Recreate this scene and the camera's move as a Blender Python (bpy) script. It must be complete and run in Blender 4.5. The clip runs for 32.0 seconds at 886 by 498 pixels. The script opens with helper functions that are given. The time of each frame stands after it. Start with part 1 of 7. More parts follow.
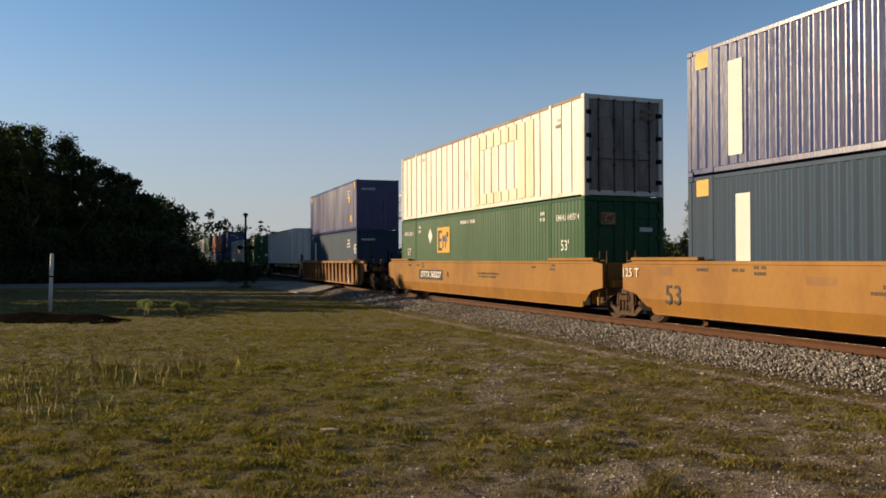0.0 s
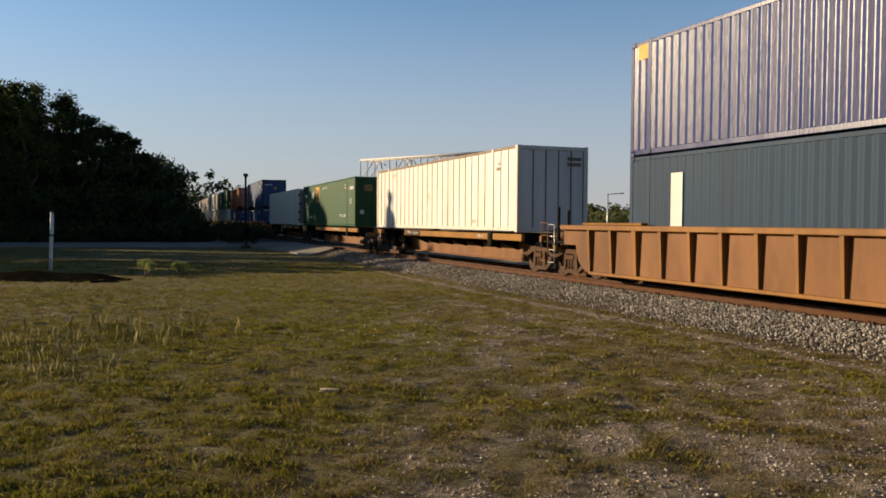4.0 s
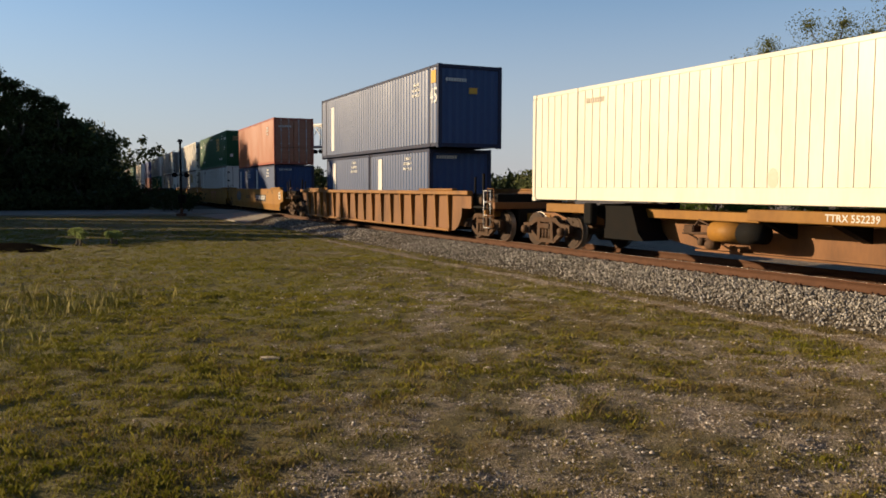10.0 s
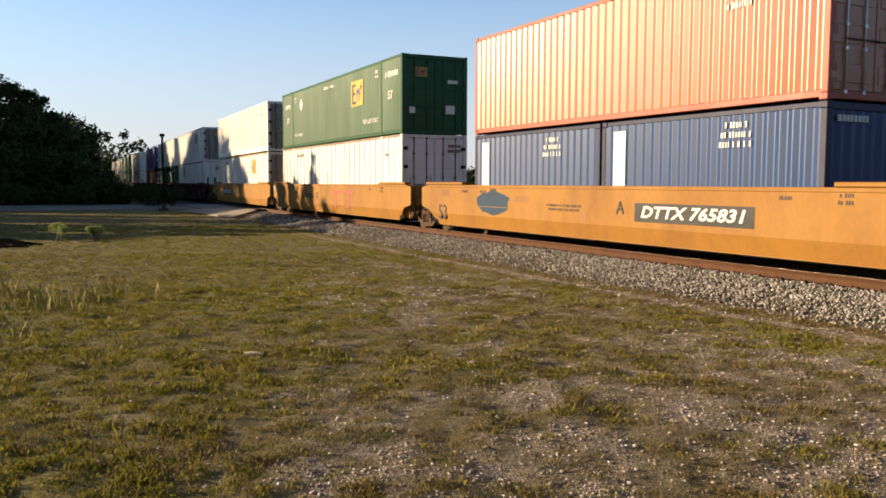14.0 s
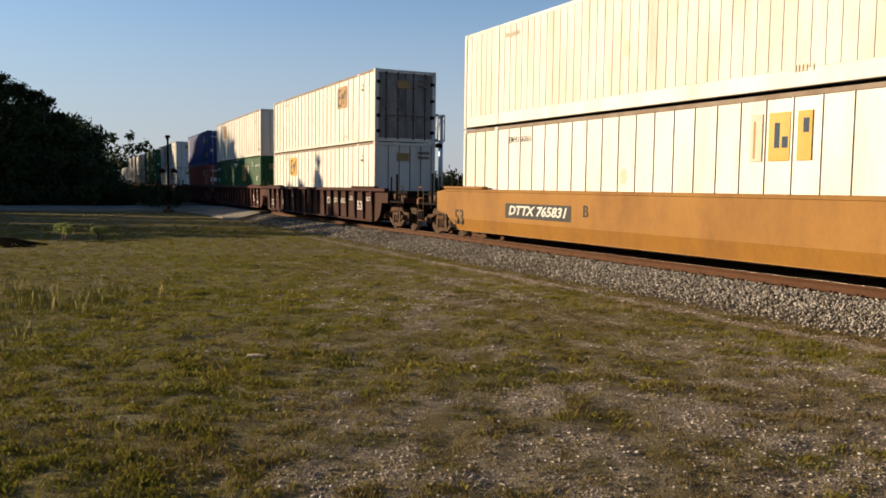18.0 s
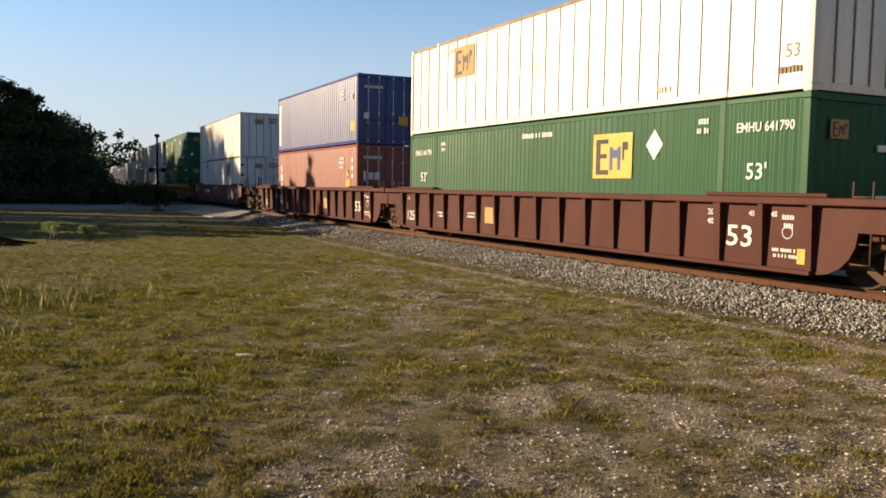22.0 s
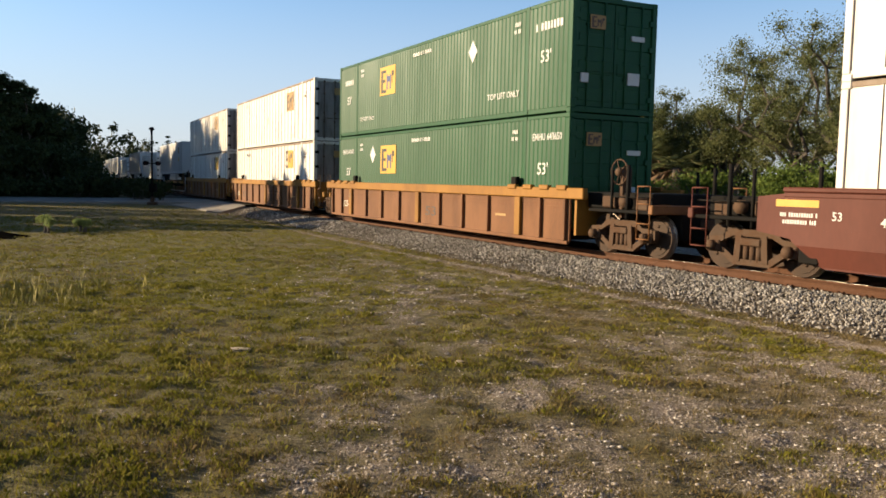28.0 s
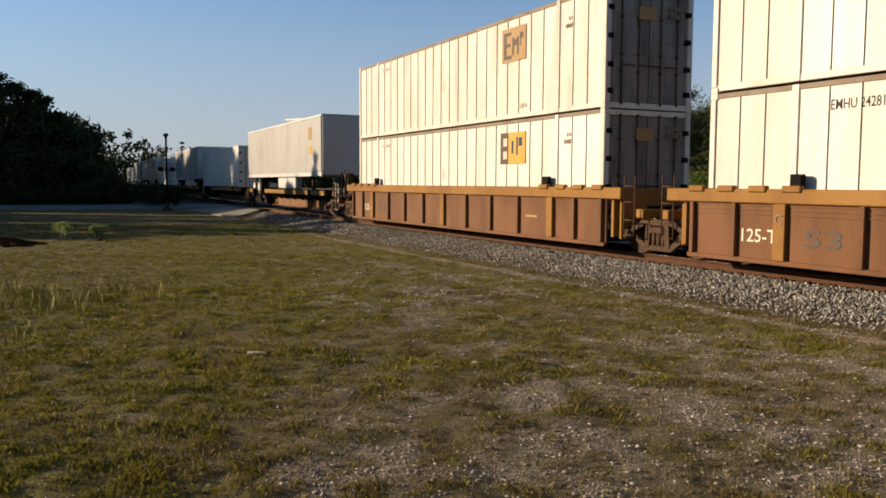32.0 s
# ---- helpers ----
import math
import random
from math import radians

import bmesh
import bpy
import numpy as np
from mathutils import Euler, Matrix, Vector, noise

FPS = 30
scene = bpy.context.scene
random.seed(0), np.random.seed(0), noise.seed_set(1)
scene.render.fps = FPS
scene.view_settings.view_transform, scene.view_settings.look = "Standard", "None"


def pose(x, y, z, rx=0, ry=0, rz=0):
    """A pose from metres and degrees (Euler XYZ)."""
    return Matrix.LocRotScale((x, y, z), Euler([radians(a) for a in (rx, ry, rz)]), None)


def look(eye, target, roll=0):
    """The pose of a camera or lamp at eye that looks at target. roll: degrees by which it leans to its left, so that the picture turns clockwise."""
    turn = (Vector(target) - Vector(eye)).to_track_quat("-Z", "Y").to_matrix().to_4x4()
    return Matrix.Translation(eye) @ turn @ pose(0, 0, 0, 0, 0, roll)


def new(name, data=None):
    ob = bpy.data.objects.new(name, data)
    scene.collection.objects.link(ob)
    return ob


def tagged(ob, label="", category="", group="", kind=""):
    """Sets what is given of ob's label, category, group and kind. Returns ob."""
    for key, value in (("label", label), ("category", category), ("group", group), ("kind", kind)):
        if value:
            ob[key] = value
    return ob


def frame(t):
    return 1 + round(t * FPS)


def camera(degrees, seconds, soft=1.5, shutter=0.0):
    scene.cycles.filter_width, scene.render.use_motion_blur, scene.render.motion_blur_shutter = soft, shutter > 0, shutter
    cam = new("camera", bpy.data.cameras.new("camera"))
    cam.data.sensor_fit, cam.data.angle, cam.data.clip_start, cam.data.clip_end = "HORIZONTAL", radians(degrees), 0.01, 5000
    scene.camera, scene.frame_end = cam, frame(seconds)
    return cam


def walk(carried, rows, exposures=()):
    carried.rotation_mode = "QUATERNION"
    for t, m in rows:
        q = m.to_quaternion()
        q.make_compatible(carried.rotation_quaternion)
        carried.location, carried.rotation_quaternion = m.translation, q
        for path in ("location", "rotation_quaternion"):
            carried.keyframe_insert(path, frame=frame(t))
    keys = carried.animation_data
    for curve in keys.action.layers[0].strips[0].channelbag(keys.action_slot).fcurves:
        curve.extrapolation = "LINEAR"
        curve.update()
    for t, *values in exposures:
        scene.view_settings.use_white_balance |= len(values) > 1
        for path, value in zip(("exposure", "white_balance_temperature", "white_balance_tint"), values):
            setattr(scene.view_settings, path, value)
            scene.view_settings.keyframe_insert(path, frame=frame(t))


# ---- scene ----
# ---------------------------------------------------------------- camera
EYE = 2.0          # eye height over the field
# seconds, yaw to the left, pitch up, lean (degrees) of a hand-held camera that stays on one spot
PATH = (
    (0, 0.01, 0.73, -0.16), (0.5, 0.38, 0.59, -0.31), (1, 0.33, 0.57, -0.21), (1.5, 0.25, 0.58, -0.28),
    (2, 0.09, 0.83, -0.53), (2.5, 0.08, 0.33, -0.49), (3, 0.16, -0.26, -0.08), (3.5, 0.03, -1.01, 0.28),
    (5.5, 0.01, -3.47, 0.56), (6, -1.15, -3.31, 0.81), (6.5, -1.86, -3.27, 0.36), (7, -2.93, -3.87, 0.01),
    (7.5, -3.42, -3.99, 0.12), (8, -3.67, -4.07, -0.03), (8.5, -3.71, -3.84, -0.11), (9, -3.9, -4.02, 0),
    (9.5, -3.97, -3.92, 0.14), (10, -4.11, -4.16, 0.2), (10.5, -4.26, -4.25, 0.05), (11, -4.62, -4.32, 0.08),
    (11.5, -4.76, -4.37, 0.12), (12, -5.02, -4.45, 0.23), (12.5, -5.47, -4.33, 0.23), (13, -5.25, -4.36, 0.26),
    (13.5, -5.2, -4.37, 0.23), (14, -5.21, -4.53, 0.18), (14.5, -5.44, -5.01, 0.39), (16.5, -4.81, -4.85, 0.6),
    (17, -4.63, -4.54, 0.58), (17.5, -4.59, -4.44, 0.7), (18, -4.94, -4.25, 0.74), (18.5, -5.22, -3.9, 0.89),
    (19, -5.32, -3.95, 0.89), (19.5, -5.43, -4.05, 0.88), (20, -5.5, -3.83, 0.74), (20.5, -5.55, -4.07, 0.75),
    (21, -5.43, -3.79, 0.78), (21.5, -5.24, -4.04, 0.75), (22, -5.62, -4.23, 0.97), (22.5, -5.87, -4.23, 1.11),
    (23, -5.77, -4.18, 1.06), (23.5, -5.7, -3.84, 1.02), (24, -5.76, -3.83, 1.05), (24.5, -5.65, -3.97, 1),
    (25, -5.83, -4.09, 0.93), (25.5, -5.68, -4.06, 0.86), (27.5, -5.88, -4.37, 1.02), (28, -5.97, -4.6, 1.2),
    (28.5, -5.92, -4.82, 1.06), (29, -5.67, -4.75, 0.74), (29.5, -5.49, -4.49, 0.58), (30, -5.4, -4.16, 0.31),
    (30.5, -5.17, -4.23, 0.14), (31, -5.19, -4.37, 0.21), (31.5, -5, -4.46, 0.08), (32, -4.99, -4.52, 0.28),
)


def eye_pose(yaw, pitch, lean):
    yaw, pitch = radians(yaw), radians(pitch)
    ahead = Vector((-math.sin(yaw) * math.cos(pitch), math.cos(yaw) * math.cos(pitch), math.sin(pitch)))
    eye = Vector((0, 0, EYE))
    return look(eye, eye + ahead, lean)


cam = camera(56.24, 32.0, soft=1.7)
EXPOSURES = ((0.0, 0.58, 6450, 18), (1.0, 0.58, 6450, 18), (2.0, 0.56, 6450, 18), (3.0, 0.80, 6450, 18), (3.5, 0.73, 6450, 18), (6.0, 0.43, 6350, 18), (7.0, 0.93, 6367, 18), (8.0, 1.18, 6383, 18), (9.0, 0.82, 6400, 18), (10.0, 0.71, 6425, 18), (11.0, 1.04, 6450, 18), (12.0, 1.26, 6467, 18), (13.0, 1.34, 6483, 18), (14.0, 1.24, 6500, 18), (17.0, 0.68, 6200, 17), (18.0, 0.73, 6220, 17), (19.0, 0.70, 6250, 17), (20.0, 0.68, 6350, 17), (21.0, 0.66, 6350, 17), (22.0, 1.10, 6300, 16), (23.0, 1.30, 6250, 16), (24.0, 1.28, 6230, 16), (25.5, 1.23, 6200, 16), (28.0, 1.16, 6100, 16), (29.0, 1.28, 6075, 16), (30.0, 1.06, 6050, 16), (31.0, 0.65, 6050, 16), (32.0, 0.61, 6050, 17))
walk(cam, [(t, eye_pose(*a)) for t, *a in PATH], EXPOSURES)

# ---------------------------------------------------------------- light
SUN_LEFT, SUN_UP = 77.0, 15.0      # degrees to the left of +y, degrees over the horizon
world = bpy.data.worlds.new("sky")
scene.world = world
world.use_nodes = True
wn = world.node_tree
sky = wn.nodes.new("ShaderNodeTexSky")
sky.sky_type, sky.sun_disc = "NISHITA", False
sky.sun_elevation, sky.sun_rotation = radians(SUN_UP), radians(360 - SUN_LEFT)
sky.air_density, sky.dust_density, sky.ozone_density, sky.altitude = 1.0, 0.35, 2.4, 10
veil = wn.nodes.new("ShaderNodeMix")          # the lilac cast of the evening air
veil.data_type, veil.blend_type = "RGBA", "MULTIPLY"
veil.inputs["Factor"].default_value = 1
veil.inputs["B"].default_value = (0.83, 1.0, 1.04, 1)
wn.links.new(sky.outputs[0], veil.inputs["A"])
haze = wn.nodes.new("ShaderNodeMix")          # pale evening haze all round the horizon
haze.data_type = "RGBA"
haze.inputs["B"].default_value = (3.5, 3.5, 3.75, 1)
low = wn.nodes.new("ShaderNodeMapRange")
low.interpolation_type = "SMOOTHSTEP"
for k, v in enumerate((0.0, 0.3, 0.75, 0.0)):
    low.inputs[k + 1].default_value = v
way = wn.nodes.new("ShaderNodeTexCoord")
axes = wn.nodes.new("ShaderNodeSeparateXYZ")
wn.links.new(way.outputs["Generated"], axes.inputs[0])
wn.links.new(axes.outputs["Z"], low.inputs[0])
wn.links.new(low.outputs[0], haze.inputs["Factor"])
wn.links.new(veil.outputs["Result"], haze.inputs["A"])
deep = wn.nodes.new("ShaderNodeMix")          # the clear evening sky deepens overhead
deep.data_type, deep.blend_type = "RGBA", "MULTIPLY"
deep.inputs["B"].default_value = (0.42, 0.42, 0.46, 1)
high = wn.nodes.new("ShaderNodeMapRange")
high.interpolation_type = "SMOOTHSTEP"
for k, v in enumerate((0.28, 0.7, 0.0, 1.0)):
    high.inputs[k + 1].default_value = v
wn.links.new(axes.outputs["Z"], high.inputs[0])
wn.links.new(high.outputs[0], deep.inputs["Factor"])
wn.links.new(haze.outputs["Result"], deep.inputs["A"])
wn.links.new(deep.outputs["Result"], wn.nodes["Background"].inputs[0])
wn.nodes["Background"].inputs[1].default_value = 0.085
sun_data = bpy.data.lights.new("sun", "SUN")
sun_data.energy, sun_data.angle, sun_data.color = 5.0, radians(0.6), (1.0, 0.79, 0.47)
sun = new("sun", sun_data)
a, e = radians(SUN_LEFT), radians(SUN_UP)
SUN_DIR = Vector((-math.sin(a) * math.cos(e), math.cos(a) * math.cos(e), math.sin(e)))
sun.matrix_world = look(SUN_DIR * 200, (0, 0, 0))


# ---------------------------------------------------------------- materials
def linear(c):
    return tuple(((v + 0.055) / 1.055) ** 2.4 if v > 0.04045 else v / 12.92 for v in c)


def mat(name, base, rough=0.6, metal=0.0, dirt=None, amount=0.35, scale=1.0, streak=1.0, bump=0.0, fine=None, vary=0.0, spec=0.4):
    """Paint, stone, wood or earth: a base colour, broad stains towards the dirt colour and fine grain; vary: how far pieces differ."""
    m = bpy.data.materials.new(name)
    m.use_nodes = True
    nt = m.node_tree
    N, Lk = nt.nodes, nt.links
    bsdf = N["Principled BSDF"]
    bsdf.inputs["Roughness"].default_value = rough
    bsdf.inputs["Metallic"].default_value = metal
    bsdf.inputs["Specular IOR Level"].default_value = spec
    tc = N.new("ShaderNodeTexCoord")
    mp = N.new("ShaderNodeMapping")
    mp.inputs["Scale"].default_value = (scale, scale, scale / streak)
    Lk.new(tc.outputs["Object"], mp.inputs[0])
    n1 = N.new("ShaderNodeTexNoise")
    n1.inputs["Scale"].default_value, n1.inputs["Detail"].default_value, n1.inputs["Roughness"].default_value = 1.3, 5, 0.62
    Lk.new(mp.outputs[0], n1.inputs["Vector"])
    ramp = N.new("ShaderNodeValToRGB")
    ramp.color_ramp.elements[0].position, ramp.color_ramp.elements[1].position = 0.42, 0.78
    Lk.new(n1.outputs[0], ramp.inputs[0])
    n2 = N.new("ShaderNodeTexNoise")
    n2.inputs["Scale"].default_value, n2.inputs["Detail"].default_value = 22, 4
    Lk.new(mp.outputs[0], n2.inputs["Vector"])
    mix = N.new("ShaderNodeMix")
    mix.data_type = "RGBA"
    mix.inputs["A"].default_value = (*base, 1)
    mix.inputs["B"].default_value = (*(dirt or tuple(v * 0.55 for v in base)), 1)
    mul = N.new("ShaderNodeMath")
    mul.operation = "MULTIPLY"
    mul.inputs[1].default_value = amount
    Lk.new(ramp.outputs[0], mul.inputs[0])
    Lk.new(mul.outputs[0], mix.inputs["Factor"])
    grain = N.new("ShaderNodeMix")
    grain.data_type, grain.blend_type = "RGBA", "MULTIPLY"
    grain.inputs["Factor"].default_value = 0.5 if fine is None else fine
    gr = N.new("ShaderNodeMapRange")
    gr.inputs["To Min"].default_value, gr.inputs["To Max"].default_value = 0.55, 1.35
    Lk.new(n2.outputs[0], gr.inputs["Value"])
    Lk.new(mix.outputs["Result"], grain.inputs["A"])
    Lk.new(gr.outputs[0], grain.inputs["B"])
    col = grain.outputs["Result"]
    if vary:
        info = N.new("ShaderNodeObjectInfo")
        vr = N.new("ShaderNodeMapRange")
        vr.inputs["To Min"].default_value, vr.inputs["To Max"].default_value = 1 - vary, 1 + vary
        Lk.new(info.outputs["Random"], vr.inputs["Value"])
        vm = N.new("ShaderNodeMix")
        vm.data_type, vm.blend_type = "RGBA", "MULTIPLY"
        vm.inputs["Factor"].default_value = 1
        Lk.new(col, vm.inputs["A"])
        Lk.new(vr.outputs[0], vm.inputs["B"])
        col = vm.outputs["Result"]
    Lk.new(col, bsdf.inputs["Base Color"])
    rr = N.new("ShaderNodeMapRange")
    rr.inputs["To Min"].default_value, rr.inputs["To Max"].default_value = max(0.05, rough - 0.12), min(1, rough + 0.2)
    Lk.new(n1.outputs[0], rr.inputs["Value"])
    Lk.new(rr.outputs[0], bsdf.inputs["Roughness"])
    if bump:
        bp = N.new("ShaderNodeBump")
        bp.inputs["Strength"].default_value, bp.inputs["Distance"].default_value = bump, 0.02
        Lk.new(n2.outputs[0], bp.inputs["Height"])
        Lk.new(bp.outputs[0], bsdf.inputs["Normal"])
    return m


RUST = (0.107, 0.043, 0.02)
GRIME = (0.04, 0.033, 0.028)
M = {
    "white": mat("white_paint", (0.639, 0.624, 0.579), 0.5, dirt=(0.34, 0.24, 0.15), amount=0.4, scale=1.0, streak=6, fine=0.25, vary=0.05),
    "cream": mat("cream_paint", (0.587, 0.564, 0.466), 0.45, dirt=(0.334, 0.294, 0.201), amount=0.3, scale=0.8, streak=4, fine=0.2),
    "rusty_white": mat("rust_streaked_white_paint", (0.602, 0.572, 0.511), 0.55, dirt=(0.227, 0.127, 0.067), amount=0.45, scale=1.6, streak=6, fine=0.35),
    # post edges: grime and rust, plus the shadow line along each post
    "post_line": mat("grimy_post_paint", (0.227, 0.174, 0.127), 0.7, dirt=RUST, amount=0.6, scale=2, streak=3),
    "green": mat("green_paint", (0.009, 0.062, 0.021), 0.48, dirt=(0.017, 0.05, 0.023), amount=0.4, scale=0.7, streak=4, fine=0.3, spec=0.22),
    "navy": mat("navy_paint", (0.01, 0.019, 0.1), 0.3, dirt=(0.015, 0.026, 0.115), amount=0.5, scale=0.9, streak=5, fine=0.35, bump=0.14, spec=0.5),
    "slate": mat("slate_blue_paint", (0.026, 0.05, 0.086), 0.5, dirt=(0.036, 0.046, 0.066), amount=0.5, scale=0.8, streak=4, fine=0.3, spec=0.12),
    "royal": mat("royal_blue_paint", (0.01, 0.04, 0.127), 0.4, dirt=(0.017, 0.043, 0.121), amount=0.5, scale=0.8, streak=4, fine=0.3, spec=0.35),
    "brightblue": mat("bright_blue_paint", (0.006, 0.016, 0.114), 0.38, dirt=(0.013, 0.03, 0.147), amount=0.4, scale=0.8, streak=4, fine=0.25, spec=0.45),
    "orange": mat("orange_paint", (0.301, 0.087, 0.03), 0.34, dirt=(0.227, 0.067, 0.03), amount=0.4, scale=0.8, streak=4, fine=0.3, spec=0.6),
    "redorange": mat("red_orange_paint", (0.281, 0.06, 0.03), 0.5, dirt=(0.174, 0.04, 0.026), amount=0.4, scale=0.8, streak=4, fine=0.3),
    "maroon": mat("red_brown_container_paint", (0.174, 0.03, 0.018), 0.42, dirt=(0.121, 0.026, 0.02), amount=0.4, scale=0.8, streak=4, fine=0.3, spec=0.45),
    "darkframe": mat("dark_blue_frame_paint", (0.01, 0.018, 0.05), 0.5, dirt=RUST, amount=0.2, scale=2, spec=0.25),
    "yellow": mat("railcar_yellow_paint", (0.255, 0.118, 0.015), 0.6, dirt=(0.15, 0.066, 0.02), amount=0.75, scale=0.8, streak=2, fine=0.35, vary=0.06, spec=0.25),
    "grimyyellow": mat("grimy_railcar_yellow", (0.221, 0.091, 0.008), 0.6, dirt=(0.093, 0.04, 0.013), amount=0.8, scale=0.9, streak=3, fine=0.45),
    "wornyellow": mat("worn_railcar_yellow", (0.174, 0.067, 0.012), 0.65, dirt=(0.067, 0.03, 0.013), amount=0.9, scale=0.9, streak=3, fine=0.45),
    "rustpanel": mat("rusted_panel_paint", (0.16, 0.064, 0.02), 0.75, dirt=(0.075, 0.036, 0.02), amount=0.8, scale=1.2, streak=3, fine=0.5),
    # ends of white boxes: soot streaks, with their shade darkened into the base
    "grimy_shaded_white": mat("soot_streaked_white_paint", (0.221, 0.194, 0.174), 0.65, dirt=(0.03, 0.022, 0.018), amount=0.9, scale=2.2, streak=5, fine=0.5),
    "brown": mat("oxide_brown_paint", (0.066, 0.021, 0.015), 0.65, dirt=(0.042, 0.017, 0.014), amount=0.6, scale=0.8, streak=3, fine=0.35, spec=0.15),
    "darkbrown": mat("dark_oxide_brown_paint", (0.042, 0.014, 0.01), 0.65, dirt=(0.028, 0.012, 0.01), amount=0.6, scale=0.8, streak=3, fine=0.35, spec=0.15),
    "redbrown": mat("red_brown_paint", (0.091, 0.025, 0.015), 0.6, dirt=(0.047, 0.018, 0.013), amount=0.6, scale=0.7, streak=3, fine=0.35, spec=0.2),
    "steel": mat("grimy_cast_steel", (0.075, 0.045, 0.027), 0.8, dirt=(0.075, 0.034, 0.016), amount=0.7, scale=3, bump=0.3, spec=0.2),
    "wheel": mat("rusty_wheel_steel", (0.055, 0.032, 0.019), 0.7, dirt=GRIME, amount=0.6, scale=3, bump=0.2, spec=0.2),
    "tread": mat("worn_tread_steel", (0.3, 0.25, 0.2), 0.45, 0.7, dirt=(0.12, 0.08, 0.05), amount=0.6, scale=4, fine=0.3),
    # grimy black parts; also the shade between cars and at the spine bearers
    "black": mat("black_grime", (0.007, 0.0065, 0.006), 0.85, dirt=(0.02, 0.015, 0.011), amount=0.6, scale=2, spec=0.12),
    "rail": mat("rusty_rail_steel", (0.08, 0.032, 0.012), 0.9, dirt=(0.047, 0.02, 0.01), amount=0.7, scale=3, bump=0.4),
    "railtop": mat("worn_rail_head", (0.4, 0.37, 0.34), 0.32, 1.0, fine=0.3),
    "tie": mat("creosoted_timber", (0.033, 0.024, 0.018), 0.9, dirt=(0.074, 0.057, 0.043), amount=0.7, scale=2, bump=0.8, vary=0.25),
    "letter_white": mat("white_lettering", (0.564, 0.556, 0.526), 0.6, amount=0.2, fine=0.15),
    "letter_black": mat("black_lettering", (0.013, 0.013, 0.015), 0.6, amount=0.2),
    "logo_yellow": mat("yellow_decal", (0.511, 0.286, 0.023), 0.5, amount=0.25, scale=2),
    "logo_faded": mat("faded_decal", (0.334, 0.201, 0.067), 0.6, dirt=(0.241, 0.134, 0.06), amount=0.5, scale=3),
    "logo_ink": mat("faded_dark_ink", (0.06, 0.04, 0.033), 0.6, dirt=(0.107, 0.067, 0.04), amount=0.5, scale=4),
    "yellowed": mat("yellowed_rusty_white", (0.624, 0.572, 0.436), 0.6, dirt=(0.526, 0.391, 0.226), amount=0.75, scale=1.4, streak=3, fine=0.3),
    "stain": mat("tan_stain", (0.511, 0.436, 0.338), 0.6, dirt=(0.556, 0.511, 0.436), amount=0.8, scale=5, fine=0.4),
    "sandstone": mat("dull_tan_stone", (0.5, 0.4, 0.28), 0.9, dirt=(0.35, 0.26, 0.17), amount=0.7, scale=9, bump=0.6),
    "clean": mat("cleaner_white_paint", (0.632, 0.624, 0.594), 0.5, dirt=(0.556, 0.511, 0.414), amount=0.5, scale=2, streak=3, fine=0.2),
    "logo_blue": mat("dark_blue_decal", (0.02, 0.04, 0.134), 0.5, amount=0.2),
    "galv": mat("galvanised_steel", (0.55, 0.56, 0.57), 0.42, 0.6, dirt=(0.35, 0.34, 0.33), amount=0.4, scale=2),
    "silver": mat("brushed_aluminium_skin", (0.414, 0.401, 0.388), 0.4, 0.35, dirt=(0.268, 0.247, 0.227), amount=0.4, scale=0.8, streak=3, fine=0.2),
    "red": mat("red_lamp_plastic", (0.334, 0.013, 0.013), 0.3, amount=0.2),
    "darkred": mat("unlit_red_glass", (0.04, 0.005, 0.005), 0.25, amount=0.2),
    "tyre": mat("tyre_rubber", (0.013, 0.013, 0.013), 0.85, amount=0.4),
    "post": mat("white_marker_post_paint", (0.541, 0.534, 0.519), 0.5, dirt=(0.234, 0.221, 0.201), amount=0.4, scale=3, streak=2),
}


# ---------------------------------------------------------------- mesh helpers
def link(name, bm, material, parent=None, label="", smooth=False):
    me = bpy.data.meshes.new(name)
    if smooth:
        for f in bm.faces:
            f.smooth = True
    bm.to_mesh(me)
    bm.free()
    for m in (material if isinstance(material, (list, tuple)) else [material]):
        me.materials.append(m)
    ob = new(name, me)
    ob.parent = parent
    if label:
        ob["label"] = label
    return ob


part = link


def again(ob, parent=None, m=None):
    """The same mesh once more as an object of its own."""
    o = new(ob.name.split(".")[0], ob.data)
    o.parent = parent or ob.parent
    if m is not None:
        o.matrix_basis = m
    if "label" in ob:
        o["label"] = ob["label"]
    return o


def box(bm, x0, x1, y0, y1, z0, z1, mi=0, bevel=0.0):
    v = [bm.verts.new(c) for c in ((x0, y0, z0), (x1, y0, z0), (x1, y1, z0), (x0, y1, z0), (x0, y0, z1), (x1, y0, z1), (x1, y1, z1), (x0, y1, z1))]
    fs = [bm.faces.new([v[i] for i in q]) for q in ((3, 2, 1, 0), (4, 5, 6, 7), (0, 1, 5, 4), (1, 2, 6, 5), (2, 3, 7, 6), (3, 0, 4, 7))]
    for f in fs:
        f.material_index = mi
    if bevel:
        bmesh.ops.bevel(bm, geom=list({e for f in fs for e in f.edges}), offset=bevel, segments=1, affect="EDGES")
    return fs


def boxes(*items, bevel=0.0):
    bm = bmesh.new()
    for it in items:
        box(bm, *it, bevel=bevel)
    return bm


